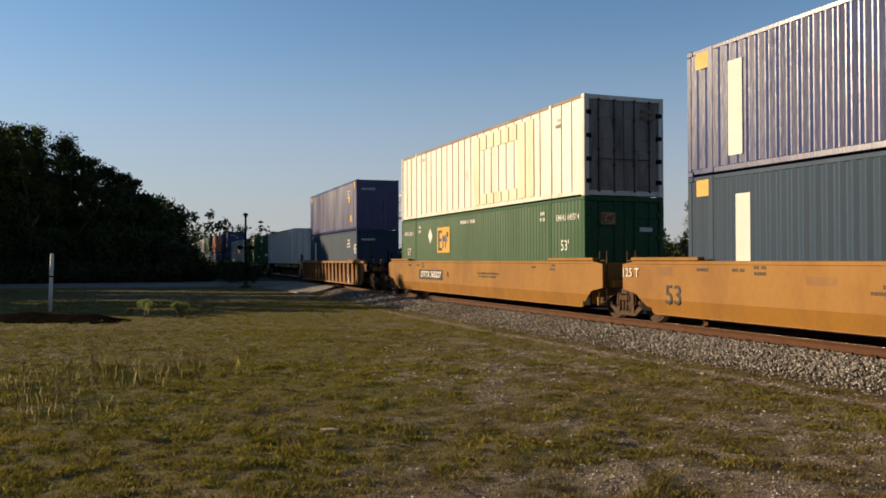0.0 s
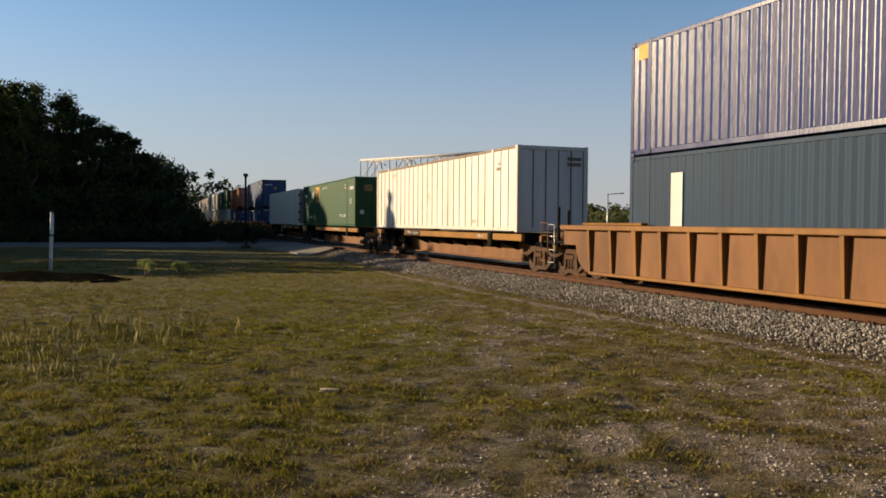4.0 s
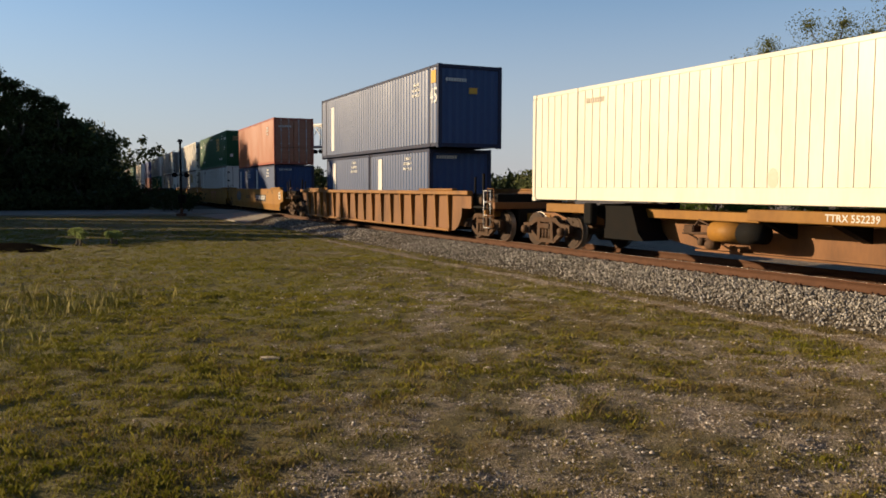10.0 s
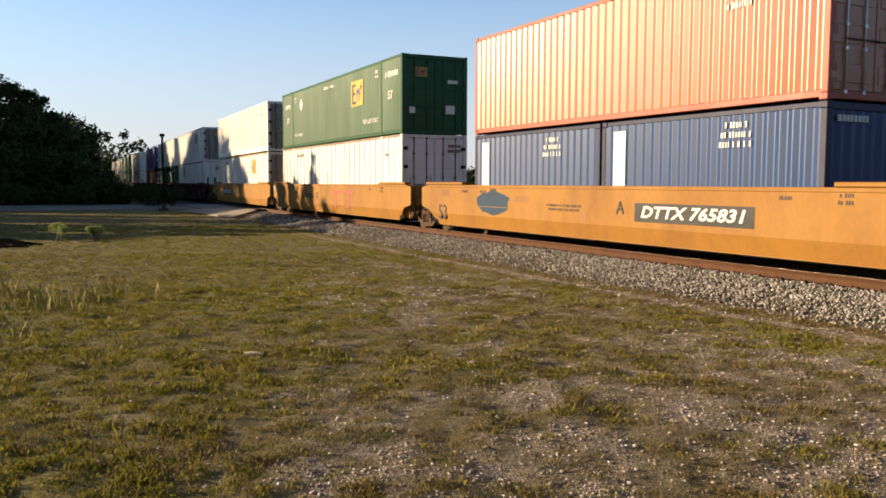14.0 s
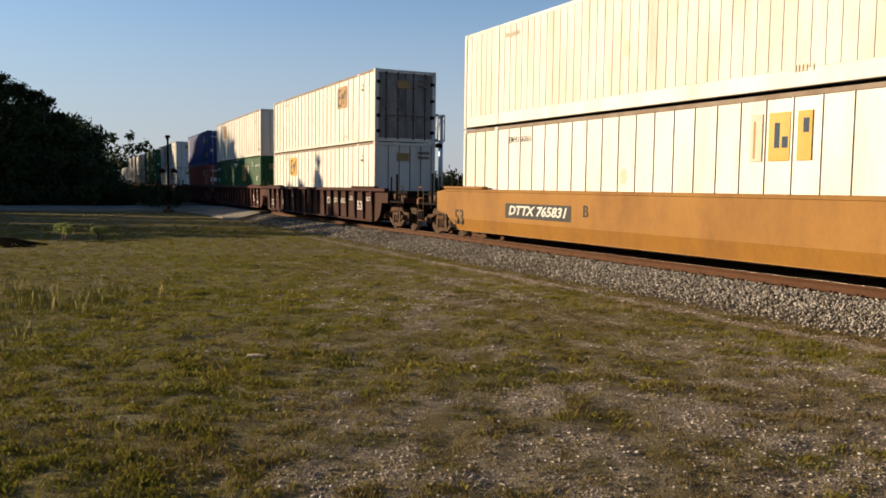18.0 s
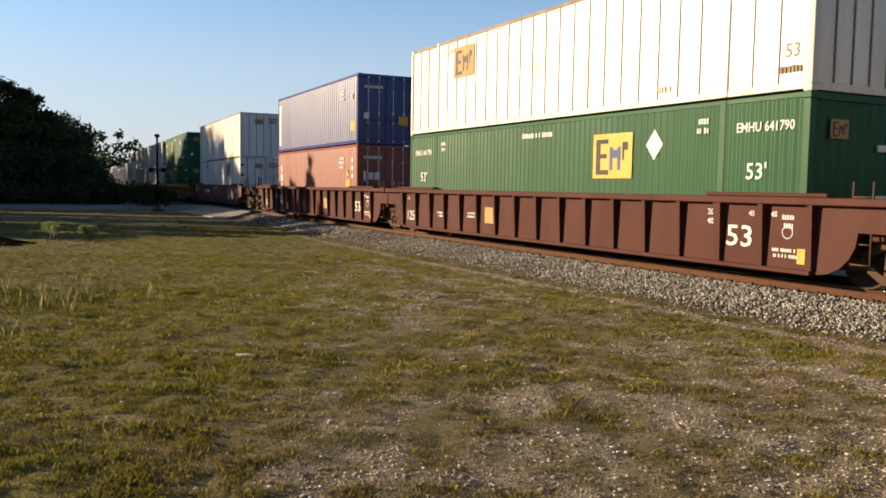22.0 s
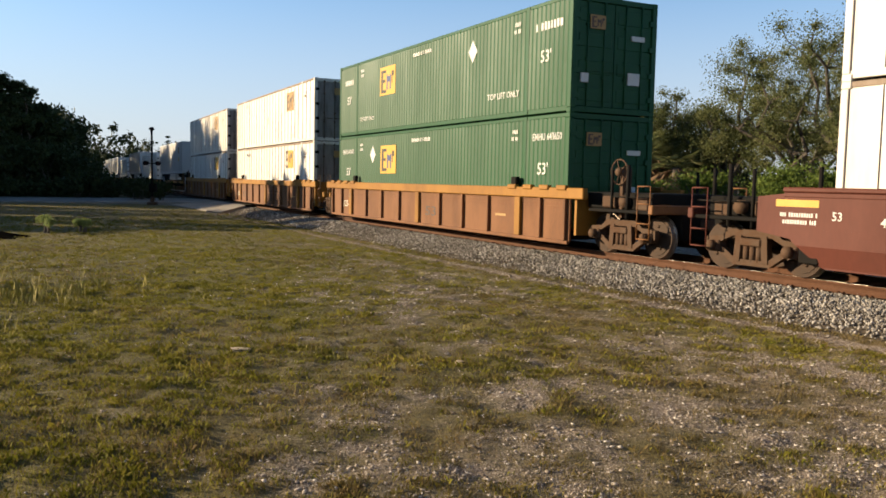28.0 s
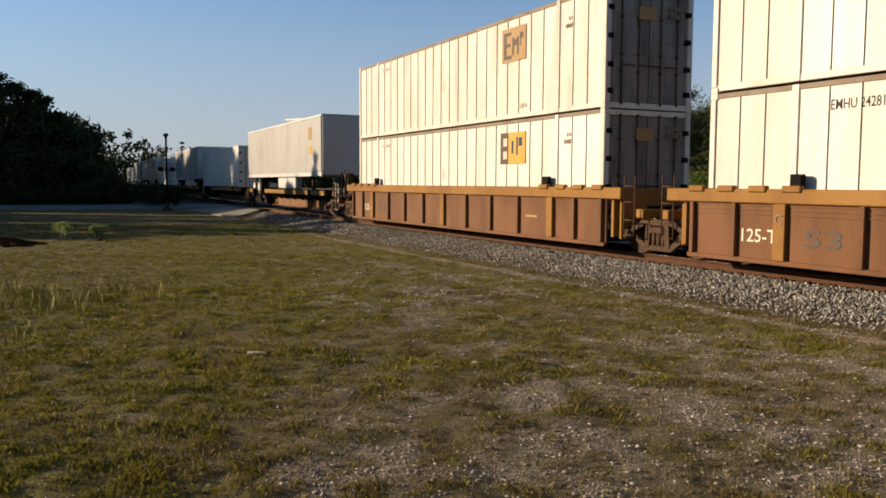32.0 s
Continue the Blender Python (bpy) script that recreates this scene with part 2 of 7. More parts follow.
def prism(bm, pts, y0, y1, mi=0):
    """An outline in x, z pushed from y0 to y1."""
    a = [bm.verts.new((x, y0, z)) for x, z in pts]
    b = [bm.verts.new((x, y1, z)) for x, z in pts]
    n = len(pts)
    fs = [bm.faces.new(a), bm.faces.new(b[::-1])]
    fs += [bm.faces.new((a[i], b[i], b[(i + 1) % n], a[(i + 1) % n])) for i in range(n)]
    for f in fs:
        f.material_index = mi
    bmesh.ops.recalc_face_normals(bm, faces=fs)
    return fs


def tube(bm, p, q, r, r2=None, n=8, mi=0, caps=True):
    p, q = Vector(p), Vector(q)
    t = (q - p).normalized()
    s = t.orthogonal().normalized()
    w = t.cross(s)
    r2 = r if r2 is None else r2
    ra, rb = [], []
    for i in range(n):
        k = 2 * math.pi * i / n
        o = s * math.cos(k) + w * math.sin(k)
        ra.append(bm.verts.new(p + o * r))
        rb.append(bm.verts.new(q + o * r2))
    fs = [bm.faces.new((ra[i], ra[(i + 1) % n], rb[(i + 1) % n], rb[i])) for i in range(n)]
    if caps:
        fs += [bm.faces.new(ra[::-1]), bm.faces.new(rb)]
    for f in fs:
        f.material_index = mi
        f.smooth = True
    return fs


def disc_ring(bm, c, axis_y0, axis_y1, radii, n=24, mi=0):
    """A turned body about a line along y through c=(x, z); radii: (share of the width, radius) from one side to the other."""
    rings = []
    for s, r in radii:
        y = axis_y0 + (axis_y1 - axis_y0) * s
        rings.append([bm.verts.new((c[0] + r * math.cos(2 * math.pi * i / n), y, c[1] + r * math.sin(2 * math.pi * i / n))) for i in range(n)])
    for a, b in zip(rings, rings[1:]):
        for i in range(n):
            f = bm.faces.new((a[i], a[(i + 1) % n], b[(i + 1) % n], b[i]))
            f.material_index = mi
    bm.faces.new(rings[0][::-1])
    bm.faces.new(rings[-1])
    bmesh.ops.recalc_face_normals(bm, faces=bm.faces[:])


def from_arrays(name, verts, faces, material, parent=None, smooth=False):
    """A mesh from arrays; faces all of one size."""
    me = bpy.data.meshes.new(name)
    verts, faces = np.asarray(verts, np.float32), np.asarray(faces, np.int32)
    k = faces.shape[1]
    me.vertices.add(len(verts))
    me.vertices.foreach_set("co", verts.ravel())
    me.loops.add(faces.size)
    me.loops.foreach_set("vertex_index", faces.ravel())
    me.polygons.add(len(faces))
    me.polygons.foreach_set("loop_start", np.arange(0, faces.size, k, dtype=np.int32))
    me.polygons.foreach_set("loop_total", np.full(len(faces), k, np.int32))
    if smooth:
        me.polygons.foreach_set("use_smooth", np.ones(len(faces), bool))
    for m in (material if isinstance(material, (list, tuple)) else [material]):
        me.materials.append(m)
    me.update(calc_edges=True)
    me.validate()
    ob = new(name, me)
    ob.parent = parent
    return ob


TEXTS = {}


def lettering(text, size, material, parent, x, y, z, label="", slant=0.0, face=1, name="lettering", turn=0, width=None):
    """Raised letters on a side (face 1: towards +y, read from there; face -2: on the end towards -x). x, z: the middle of the word."""
    key = (text, slant)
    if key not in TEXTS:
        cu = bpy.data.curves.new("lettering", "FONT")
        cu.body, cu.align_x, cu.align_y, cu.shear, cu.extrude, cu.resolution_u = text, "CENTER", "CENTER", slant, 0.004, 2
        cu.offset = 0.028 if slant else 0.008
        ob = new("lettering", cu)
        dg = bpy.context.evaluated_depsgraph_get()
        me = bpy.data.meshes.new_from_object(ob.evaluated_get(dg))
        me.materials.clear()
        bpy.data.objects.remove(ob)
        TEXTS[key] = me
    me = TEXTS[key].copy()
    me.materials.append(material)
    ob = new(name, me)
    ob.parent = parent
    w = max(v.co.x for v in me.vertices) - min(v.co.x for v in me.vertices)
    sx = size if width is None else width / w
    turn_m = pose(0, 0, 0, 90, 0, 180) if face == 1 else pose(0, 0, 0, 90, 0, -90)
    ob.matrix_basis = Matrix.Translation((x, y, z)) @ turn_m @ pose(0, 0, 0, 0, 0, turn) @ Matrix.Diagonal((sx, size, 1, 1))
    ob["label"] = label or f"lettering that reads {text}"
    return ob


# ---------------------------------------------------------------- the line of the track
TRACK_YAW = 21.36                    # degrees to the left of +y
D_OFF, BEND, U0, U_NEAR, U_FAR = 13.21, 0.00092, 19.5, 0.0, 58.0
RAIL_TOP = 0.44
BED = 0.23                           # height of the tie tops over the field, less their own rise
ta = radians(TRACK_YAW)
ALONG, ACROSS = Vector((-math.sin(ta), math.cos(ta), 0)), Vector((math.cos(ta), math.sin(ta), 0))


def offset(u):
    """How far the track's middle lies off the camera, and its slope, u metres along."""
    c = min(max(u, U_NEAR), U_FAR)
    slope = BEND * (c - U0)
    return D_OFF + BEND / 2 * (c - U0) ** 2 + slope * (u - c), slope


def tp(u, w=0.0, z=0.0):
    """World place: u along the track, w across it from its middle (away from the camera), z up."""
    o, s = offset(u)
    side = (ACROSS - ALONG * s).normalized()
    return ALONG * u + ACROSS * o + side * w + Vector((0, 0, z))


def on_track(u, z=RAIL_TOP):
    p, s = tp(u), offset(u)[1]
    return pose(p.x, p.y, z, 0, 0, 90 + TRACK_YAW - math.degrees(math.atan(s)))


def travel(t):
    return 0.9732 * (10.4109 * t - 0.009356 * t * t + 0.00026767 * t ** 3 - 3.0273e-6 * t ** 4)


# ---------------------------------------------------------------- containers
def wave(L, pitch, depth, kind):
    """The outline of a side in x and depth."""
    pts, x, n = [], -L / 2, max(1, round(L / pitch))
    p = L / n
    if kind == "corr":
        for i in range(n):
            x0 = -L / 2 + i * p
            pts += [(x0, 0), (x0 + p * 0.1, 0), (x0 + p * 0.5, -depth), (x0 + p * 0.6, -depth)]
    elif kind == "post":
        for i in range(n):
            x0 = -L / 2 + i * p
            pts += [(x0, 0), (x0 + p * 0.055, 0), (x0 + p * 0.06, -depth), (x0 + p * 0.995, -depth)]
    pts.append((L / 2, 0))
    return pts


def side_panel(x0, x1, z0, z1, y, pitch, depth, kind):
    """One corrugated or posted side between z0 and z1, its outer face at y."""
    L, c = x1 - x0, (x0 + x1) / 2
    sg = 1 if y > 0 else -1
    bm = bmesh.new()
    pts = wave(L, pitch, depth, kind)
    lo = [bm.verts.new((c + x, y + sg * d, z0)) for x, d in pts]
    hi = [bm.verts.new((c + x, y + sg * d, z1)) for x, d in pts]
    for i in range(len(pts) - 1):
        q = (lo[i], lo[i + 1], hi[i + 1], hi[i]) if sg < 0 else (lo[i + 1], lo[i], hi[i], hi[i + 1])
        f = bm.faces.new(q)
        if kind == "post" and i % 4 in (1, 3):
            f.material_index = 1
    for lim, zz in ((lo, z0), (hi, z1)):          # close the panel to its inner skin
        bk = [bm.verts.new((v.co.x, y - sg * 0.07, zz)) for v in lim]
        for i in range(len(lim) - 1):
            bm.faces.new((lim[i], lim[i + 1], bk[i + 1], bk[i]))
    return bm


BOXES = {}


def fresh_copy(root, kept):
    """A copy of a thing with the parts in kept alone (those it had before its markings)."""
    made = {root: new(root.name.split(".")[0])}
    for o in kept:
        made[o] = o.copy()
        scene.collection.objects.link(made[o])
        made[o].parent = made[o.parent]
    return made[root]


def container(L, W, H, style, paint, frame_paint, front, end_paint=None):
    """A container, its base's middle at the origin, its forward end towards -x. front: 'door' or 'nose'."""
    key = (L, W, H, style, paint, frame_paint, front, end_paint)
    if key in BOXES:
        return fresh_copy(*BOXES[key])
    root = new("container")
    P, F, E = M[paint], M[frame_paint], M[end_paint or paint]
    post = M["post_line"] if style == "post" else P
    hl, hw = L / 2, W / 2
    pitch, depth, kind = {"iso": (0.278, 0.031, "corr"), "domestic": (0.2, 0.022, "corr"), "post": (0.61, 0.022, "post"), "ribs": (0.3, 0.012, "post"), "smooth": (1.22, 0.004, "post")}[style]
    sill = 0.36 if style == "ribs" else 0.17
    bays = [(-hl + 0.14, hl - 0.14)]
    if L > 13:
        m = 6.096
        bays = [(-hl + 0.14, -m - 0.07), (-m + 0.07, m - 0.07), (m + 0.07, hl - 0.14)]
    for sg in (1, -1):
        y = sg * (hw - 0.012)
        for x0, x1 in bays:
            part("side_panel", side_panel(x0, x1, sill, H - 0.1, y, pitch, depth, kind), [P, post], root)
        part("bottom_rail", boxes((-hl + 0.1, hl - 0.1, y - sg * 0.06 - 0.05, y - sg * 0.06 + 0.05, 0.045, sill), bevel=0.01), F, root)
        part("top_rail", boxes((-hl + 0.1, hl - 0.1, y - sg * 0.045 - 0.04, y - sg * 0.045 + 0.04, H - 0.1, H - 0.004), bevel=0.01), M["post_line"] if style == "post" else F, root)
        if L > 13:
            for x in (-6.096, 6.096):
                part("lifting_post", boxes((x - 0.075, x + 0.075, min(y - sg * 0.09, y + sg * 0.008), max(y - sg * 0.09, y + sg * 0.008), 0.05, H - 0.005), bevel=0.008), F if style != "post" else P, root)
        for x in (-hl, hl):
            s = 1 if x < 0 else -1
            part("corner_post", boxes((min(x, x + s * 0.14), max(x, x + s * 0.14), y - 0.075 - sg * 0.063, y + 0.075 - sg * 0.063, 0.12, H - 0.12), bevel=0.012), F, root)
            for z in (0, H - 0.118):
                part("corner_casting", boxes((min(x, x + s * 0.18), max(x, x + s * 0.18), hw * sg - (0.16 if sg > 0 else 0), hw * sg + (0 if sg > 0 else 0.16), z, z + 0.118), bevel=0.012), F, root)
    bm = bmesh.new()
    n = 24
    for i in range(n):
        x0, x1 = -hl + 0.12 + (L - 0.24) * i / n, -hl + 0.12 + (L - 0.24) * (i + 0.8) / n
        box(bm, x0, x1, -hw + 0.06, hw - 0.06, H - 0.055, H - 0.03 + 0.012 * (i % 2))
    box(bm, -hl + 0.1, hl - 0.1, -hw + 0.055, hw - 0.055, H - 0.09, H - 0.05)
    part("roof", bm, P, root)
    part("floor", boxes((-hl + 0.1, hl - 0.1, -hw + 0.07, hw - 0.07, 0.1, 0.16)), M["black"], root)
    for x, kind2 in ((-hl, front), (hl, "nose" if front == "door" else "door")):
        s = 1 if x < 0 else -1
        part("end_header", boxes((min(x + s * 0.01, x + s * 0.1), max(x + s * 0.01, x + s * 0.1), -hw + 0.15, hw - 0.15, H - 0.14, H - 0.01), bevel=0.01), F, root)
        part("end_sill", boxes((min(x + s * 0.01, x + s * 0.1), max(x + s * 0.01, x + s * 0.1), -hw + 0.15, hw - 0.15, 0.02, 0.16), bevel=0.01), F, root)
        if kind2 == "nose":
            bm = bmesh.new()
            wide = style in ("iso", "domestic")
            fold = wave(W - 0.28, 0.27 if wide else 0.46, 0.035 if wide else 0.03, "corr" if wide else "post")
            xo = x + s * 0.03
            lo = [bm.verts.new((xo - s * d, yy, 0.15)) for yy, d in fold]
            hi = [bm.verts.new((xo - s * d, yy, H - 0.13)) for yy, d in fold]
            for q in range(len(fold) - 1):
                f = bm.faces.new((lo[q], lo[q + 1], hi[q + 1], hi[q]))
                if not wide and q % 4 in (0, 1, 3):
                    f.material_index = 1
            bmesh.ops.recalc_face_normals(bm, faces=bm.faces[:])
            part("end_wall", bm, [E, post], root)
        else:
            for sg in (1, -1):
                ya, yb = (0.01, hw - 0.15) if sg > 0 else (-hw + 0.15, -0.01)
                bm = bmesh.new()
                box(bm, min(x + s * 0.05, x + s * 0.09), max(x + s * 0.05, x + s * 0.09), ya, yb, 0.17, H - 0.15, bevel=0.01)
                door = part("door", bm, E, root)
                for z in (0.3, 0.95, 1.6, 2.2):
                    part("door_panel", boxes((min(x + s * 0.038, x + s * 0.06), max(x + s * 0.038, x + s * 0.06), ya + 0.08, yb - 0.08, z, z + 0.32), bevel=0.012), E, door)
                for f in (0.28, 0.72):
                    yy = ya + (yb - ya) * f
                    bm = bmesh.new()
                    tube(bm, (x + s * 0.02, yy, 0.1), (x + s * 0.02, yy, H - 0.09), 0.017, n=6)
                    for z in (0.12, 0.85, 1.25, 2.1, H - 0.16):
                        box(bm, min(x, x + s * 0.05), max(x, x + s * 0.05), yy - 0.04, yy + 0.04, z, z + 0.05)
                    part("lock_rod", bm, M["galv"] if paint not in ("white", "rusty_white", "cream", "green") else M["steel"] if paint != "green" else P, door, "steel lock rod with keepers")
                    bm = bmesh.new()
                    box(bm, min(x + s * 0.002, x + s * 0.02), max(x + s * 0.002, x + s * 0.02), yy - (0.02 if sg < 0 else 0.4), yy + (0.4 if sg < 0 else 0.02), 1.02, 1.05)
                    part("door_handle", bm, M["steel"] if paint != "green" else P, door)
                for z in (0.35, 0.95, 1.6, 2.25):
                    yh = hw - 0.14 if sg > 0 else -hw + 0.14
                    part("hinge", boxes((min(x - s * 0.006, x + s * 0.07), max(x - s * 0.006, x + s * 0.07), yh - 0.09, yh + 0.09, z, z + 0.13), bevel=0.01), M["black"] if style in ("post", "ribs") else P, door)
    BOXES[key] = (root, root.children_recursive)
    return root


def logo(root, x, z, s, W, faded=False, face=1, hl=0.0):
    """A square decal: a yellow field with dark upright shapes, one blue mark and one small one."""
    y = W / 2
    fld, bars, blue = (M["logo_faded"], M["logo_ink"], M["logo_ink"]) if faded else (M["logo_yellow"], M["letter_black"], M["logo_blue"])
    if face == 1:
        def put(a, b, c, d, k):
            return (x - b * s, x - a * s, y - 0.02, y - 0.011 + 0.002 * k, z + c * s * 0.73, z + d * s * 0.73)
    else:
        def put(a, b, c, d, k):
            return (-hl - 0.004 * (k + 1), -hl + 0.02, x - b * s, x - a * s, z + c * s * 0.73, z + d * s * 0.73)
    f = part("logo_panel", boxes(put(-0.5, 0.5, -0.5, 0.5, 1)), fld, root, "faded ochre square decal" if faded else "yellow square decal with dark shapes")
    part("logo_mark", boxes(put(-0.42, -0.3, -0.42, 0.38, 2), put(-0.3, -0.1, 0.28, 0.38, 2), put(-0.3, -0.14, -0.05, 0.05, 2), put(-0.3, -0.08, -0.42, -0.31, 2)), bars, f)
    part("logo_mark", boxes(put(-0.06, 0.02, -0.32, 0.2, 2), put(0.02, 0.08, -0.05, 0.14, 2), put(0.08, 0.14, -0.05, 0.14, 2), put(0.14, 0.22, -0.32, 0.2, 2)), blue, f)
    part("logo_mark", boxes(put(0.26, 0.31, -0.1, 0.3, 2), put(0.31, 0.4, 0.12, 0.3, 2)), bars, f)


def worn_logo(root, x, z, kind):
    """A square decal of which parts have worn away. kind: 'three' strips or a 'dark' mark beside a field."""
    y = W53 / 2

    def strip(a, b, lo, hi, material, k):
        return part("logo_strip", boxes((x - b, x - a, y - 0.03, y - 0.011 + 0.002 * k, z + lo, z + hi)), material, root, "worn strip of an ochre decal")

    if kind == "three":
        strip(-0.67, -0.4, -0.43, 0.43, M["stain"], 1)
        strip(-0.25, 0.22, -0.43, 0.43, M["logo_yellow"], 1)
        strip(0.38, 0.68, -0.43, 0.43, M["logo_yellow"], 1)
        strip(-0.6, -0.55, -0.38, 0.3, M["logo_faded"], 2)
        strip(-0.12, 0.0, -0.2, 0.25, M["slate"], 2)
        strip(0.05, 0.18, -0.2, 0.0, M["slate"], 2)
        strip(0.5, 0.62, 0.05, 0.3, M["slate"], 2)
    else:
        strip(-0.66, -0.22, -0.43, 0.43, M["logo_ink"], 1)
        strip(-0.22, 0.66, -0.43, 0.43, M["logo_yellow"], 1)
        for lo, hi in ((-0.3, -0.08), (0.06, 0.28)):
            strip(-0.5, -0.3, lo, hi, M["stain"], 2)
        strip(-0.05, 0.05, -0.15, 0.2, M["slate"], 2)
        strip(0.2, 0.28, -0.2, 0.3, M["slate"], 2)
        strip(0.32, 0.5, 0.05, 0.28, M["slate"], 2)


def diamond(root, x, z, s, W):
    bm = bmesh.new()
    prism(bm, [(x - s / 2, z), (x, z - s * 0.62), (x + s / 2, z), (x, z + s * 0.62)], W / 2 - 0.03, W / 2 - 0.009)
    part("placard", bm, M["letter_white"], root, "white diamond placard")


def bars(root, x, z, w, h, W, n=3, ink="letter_white"):
    """Writing too small to read: plain bars."""
    rng = random.Random(int((x * 7 + z * 13 + w * 31) * 100))
    items = []
    for i in range(n):
        ww = w * rng.uniform(0.7, 1)
        hh = h / n * 0.62
        zz = z + h / 2 - (i + 0.75) * h / n
        at_x = x - ww / 2
        while at_x < x + ww / 2:
            g = hh * rng.uniform(0.28, 0.5)
            items.append((at_x, at_x + g, W / 2 - 0.015, W / 2 - (0.008 if W < 2.7 else -0.004), zz, zz + hh * rng.uniform(0.85, 1)))
            at_x += g + hh * (0.24 if rng.random() < 0.8 else 0.8)
    ob = part("lettering", boxes(*items), M[ink], root)
    tagged(ob, "small painted lines of lettering", kind="stuff")


def plate(root, x, z, w, h, W, ink, label, name="placard", lift=0.004):
    if lift > 0 and W < 2.7:
        lift = -0.009
    part(name, boxes((x - w / 2, x + w / 2, W / 2 - 0.03, W / 2 + lift, z - h / 2, z + h / 2)), M[ink], root, label)


def end_plate(root, L, y, z, w, h, ink, label):
    part("placard", boxes((-L / 2 - 0.004, -L / 2 + 0.04, y - w / 2, y + w / 2, z - h / 2, z + h / 2)), M[ink], root, label)


W53, W40, HC = 2.59, 2.44, 2.82
L53, L45, L40, L20 = 16.154, 13.716, 12.192, 6.058


def green_box(front="door", logo_x=2.8, dia_x=4.3, number="", logo_z=1.85):
    c = container(L53, W53, HC, "domestic", "green", "green", front)
    logo(c, logo_x, logo_z, 1.38, W53)
    diamond(c, dia_x, 2.05, 0.52, W53)
    lettering("53'", 0.42, M["letter_white"], c, -6.95, W53 / 2 - 0.013, 1.45)
    lettering("53'", 0.42, M["letter_white"], c, 7.0, W53 / 2 - 0.013, 1.4)
    if number:
        lettering(number, 0.25, M["letter_white"], c, 7.05, W53 / 2 - 0.013, 2.2, width=1.2)
        lettering(number, 0.25, M["letter_white"], c, -7.1, W53 / 2 - 0.013, 2.26, width=1.3)
    else:
        bars(c, 7.1, 2.1, 1.3, 0.34, W53, 1)
        bars(c, -7.1, 2.2, 1.3, 0.34, W53, 1)
    bars(c, 0.3, 2.45, 1.7, 0.2, W53, 1)
    bars(c, 5.6, 2.35, 0.3, 0.36, W53, 2)
    bars(c, -5.6, 2.35, 0.3, 0.36, W53, 2)
    lettering("TOP LIFT ONLY", 0.24, M["letter_white"], c, -4.9, W53 / 2 - 0.013, 0.64)
    lettering("TOP LIFT ONLY", 0.2, M["letter_white"], c, 5.1, W53 / 2 - 0.013, 0.6)
    logo(c, 0.55, 2.2, 0.45, W53, True, -2, L53 / 2)
    end_plate(c, L53, -0.6, 0.9, 0.36, 0.3, "letter_white", "white placard on the door")
    end_plate(c, L53, 0.9, 0.85, 0.22, 0.22, "letter_white", "white placard on the door")
    end_plate(c, L53, -0.7, 1.9, 0.4, 0.12, "letter_white", "small white lettering bar")
    return tagged(c, "green corrugated steel container with a yellow square decal and white lettering", "container", "containers of the train")


def white_box(front="door", style="post", decal=None, faded=True, paint="white", number="", rust=False, grime=False, number_x=4.85, split=False):
    c = container(L53, W53, HC, style, "rusty_white" if rust else paint, "rusty_white" if style == "post" else paint, front, "grimy_shaded_white" if grime else None)
    if decal is not None:
        if split:
            worn_logo(c, decal, 2.05, split)
        else:
            logo(c, decal, 2.05, 1.25, W53, faded)
    if number:
        lettering(number, 0.24, M["letter_black"], c, number_x, W53 / 2 - 0.034, 2.4, width=1.1)
    else:
        bars(c, 5.3, 2.45, 0.9, 0.2, W53, 1, "stain")
    bars(c, -4.4, 0.35, 0.6, 0.2, W53, 1, "stain")
    bars(c, -6.6, 2.2, 0.3, 0.34, W53, 2, "post_line")
    bm = bmesh.new()
    ox, oz = (-0.13, 0.53) if paint == "cream" else (0.4, 1.36)
    prism(bm, [(ox + 0.13 * math.cos(k * math.pi / 8), oz + 0.19 * math.sin(k * math.pi / 8)) for k in range(16)], W53 / 2 - 0.05, W53 / 2 - (0.021 if style == "ribs" else 0.03))
    part("decal", bm, M["stain"], c, "faint oval tan decal")
    if style == "ribs":
        plate(c, -6.58, 0.45, 0.16, 0.14, W53, "logo_yellow", "small yellow plate", "decal")
    if decal is not None:
        end_plate(c, L53, 0.1, 2.25, 0.5, 0.3, "logo_faded", "faded decal on the end")
    for k in range(6):
        end_plate(c, L53, -1.0 + 0.085 * k, 2.42, 0.06, 0.1, "post_line", "small dark lettering bar")
        end_plate(c, L53, -1.0 + 0.085 * k, 2.24, 0.06, 0.1, "post_line", "small dark lettering bar")
    return tagged(c, "white container with dirty upright side posts and rust stains" if style == "post" else "cream white container with shallow upright ribs", "container", "containers of the train")


def iso_box(L, H, paint, frame_paint, front, label, number45=False, panel=None, panels_yellow=False):
    c = container(L, W40, H, "iso", paint, frame_paint, front)
    if number45:
        lettering("45", 0.75, M["letter_white"], c, -6.42, W40 / 2 - 0.013, 1.75, width=0.62)
    if panel is not None:
        plate(c, panel, 1.35, 0.42, 2.0, W40, "letter_white", "tall plain white panel")
    if panels_yellow:
        for x, z in ((L / 2 - 0.5, 2.55), (-L / 2 + 0.55, 2.55), (-L / 2 + 1.4, 0.7), (-L / 2 + 1.78, 1.8)):
            plate(c, x, z, 0.42, 0.36, W40, "logo_yellow", "yellow warning plate")
    bars(c, -L / 2 + 2.0, 2.1, 0.75, 0.55, W40, 3)
    for k in range(8):
        end_plate(c, L, 0.2 + 0.1 * k, 2.3, 0.06, 0.11, "letter_white", "small white letter bar")
    return tagged(c, label, "container", "containers of the train")


# ---------------------------------------------------------------- running gear
WHEEL_R = 0.457


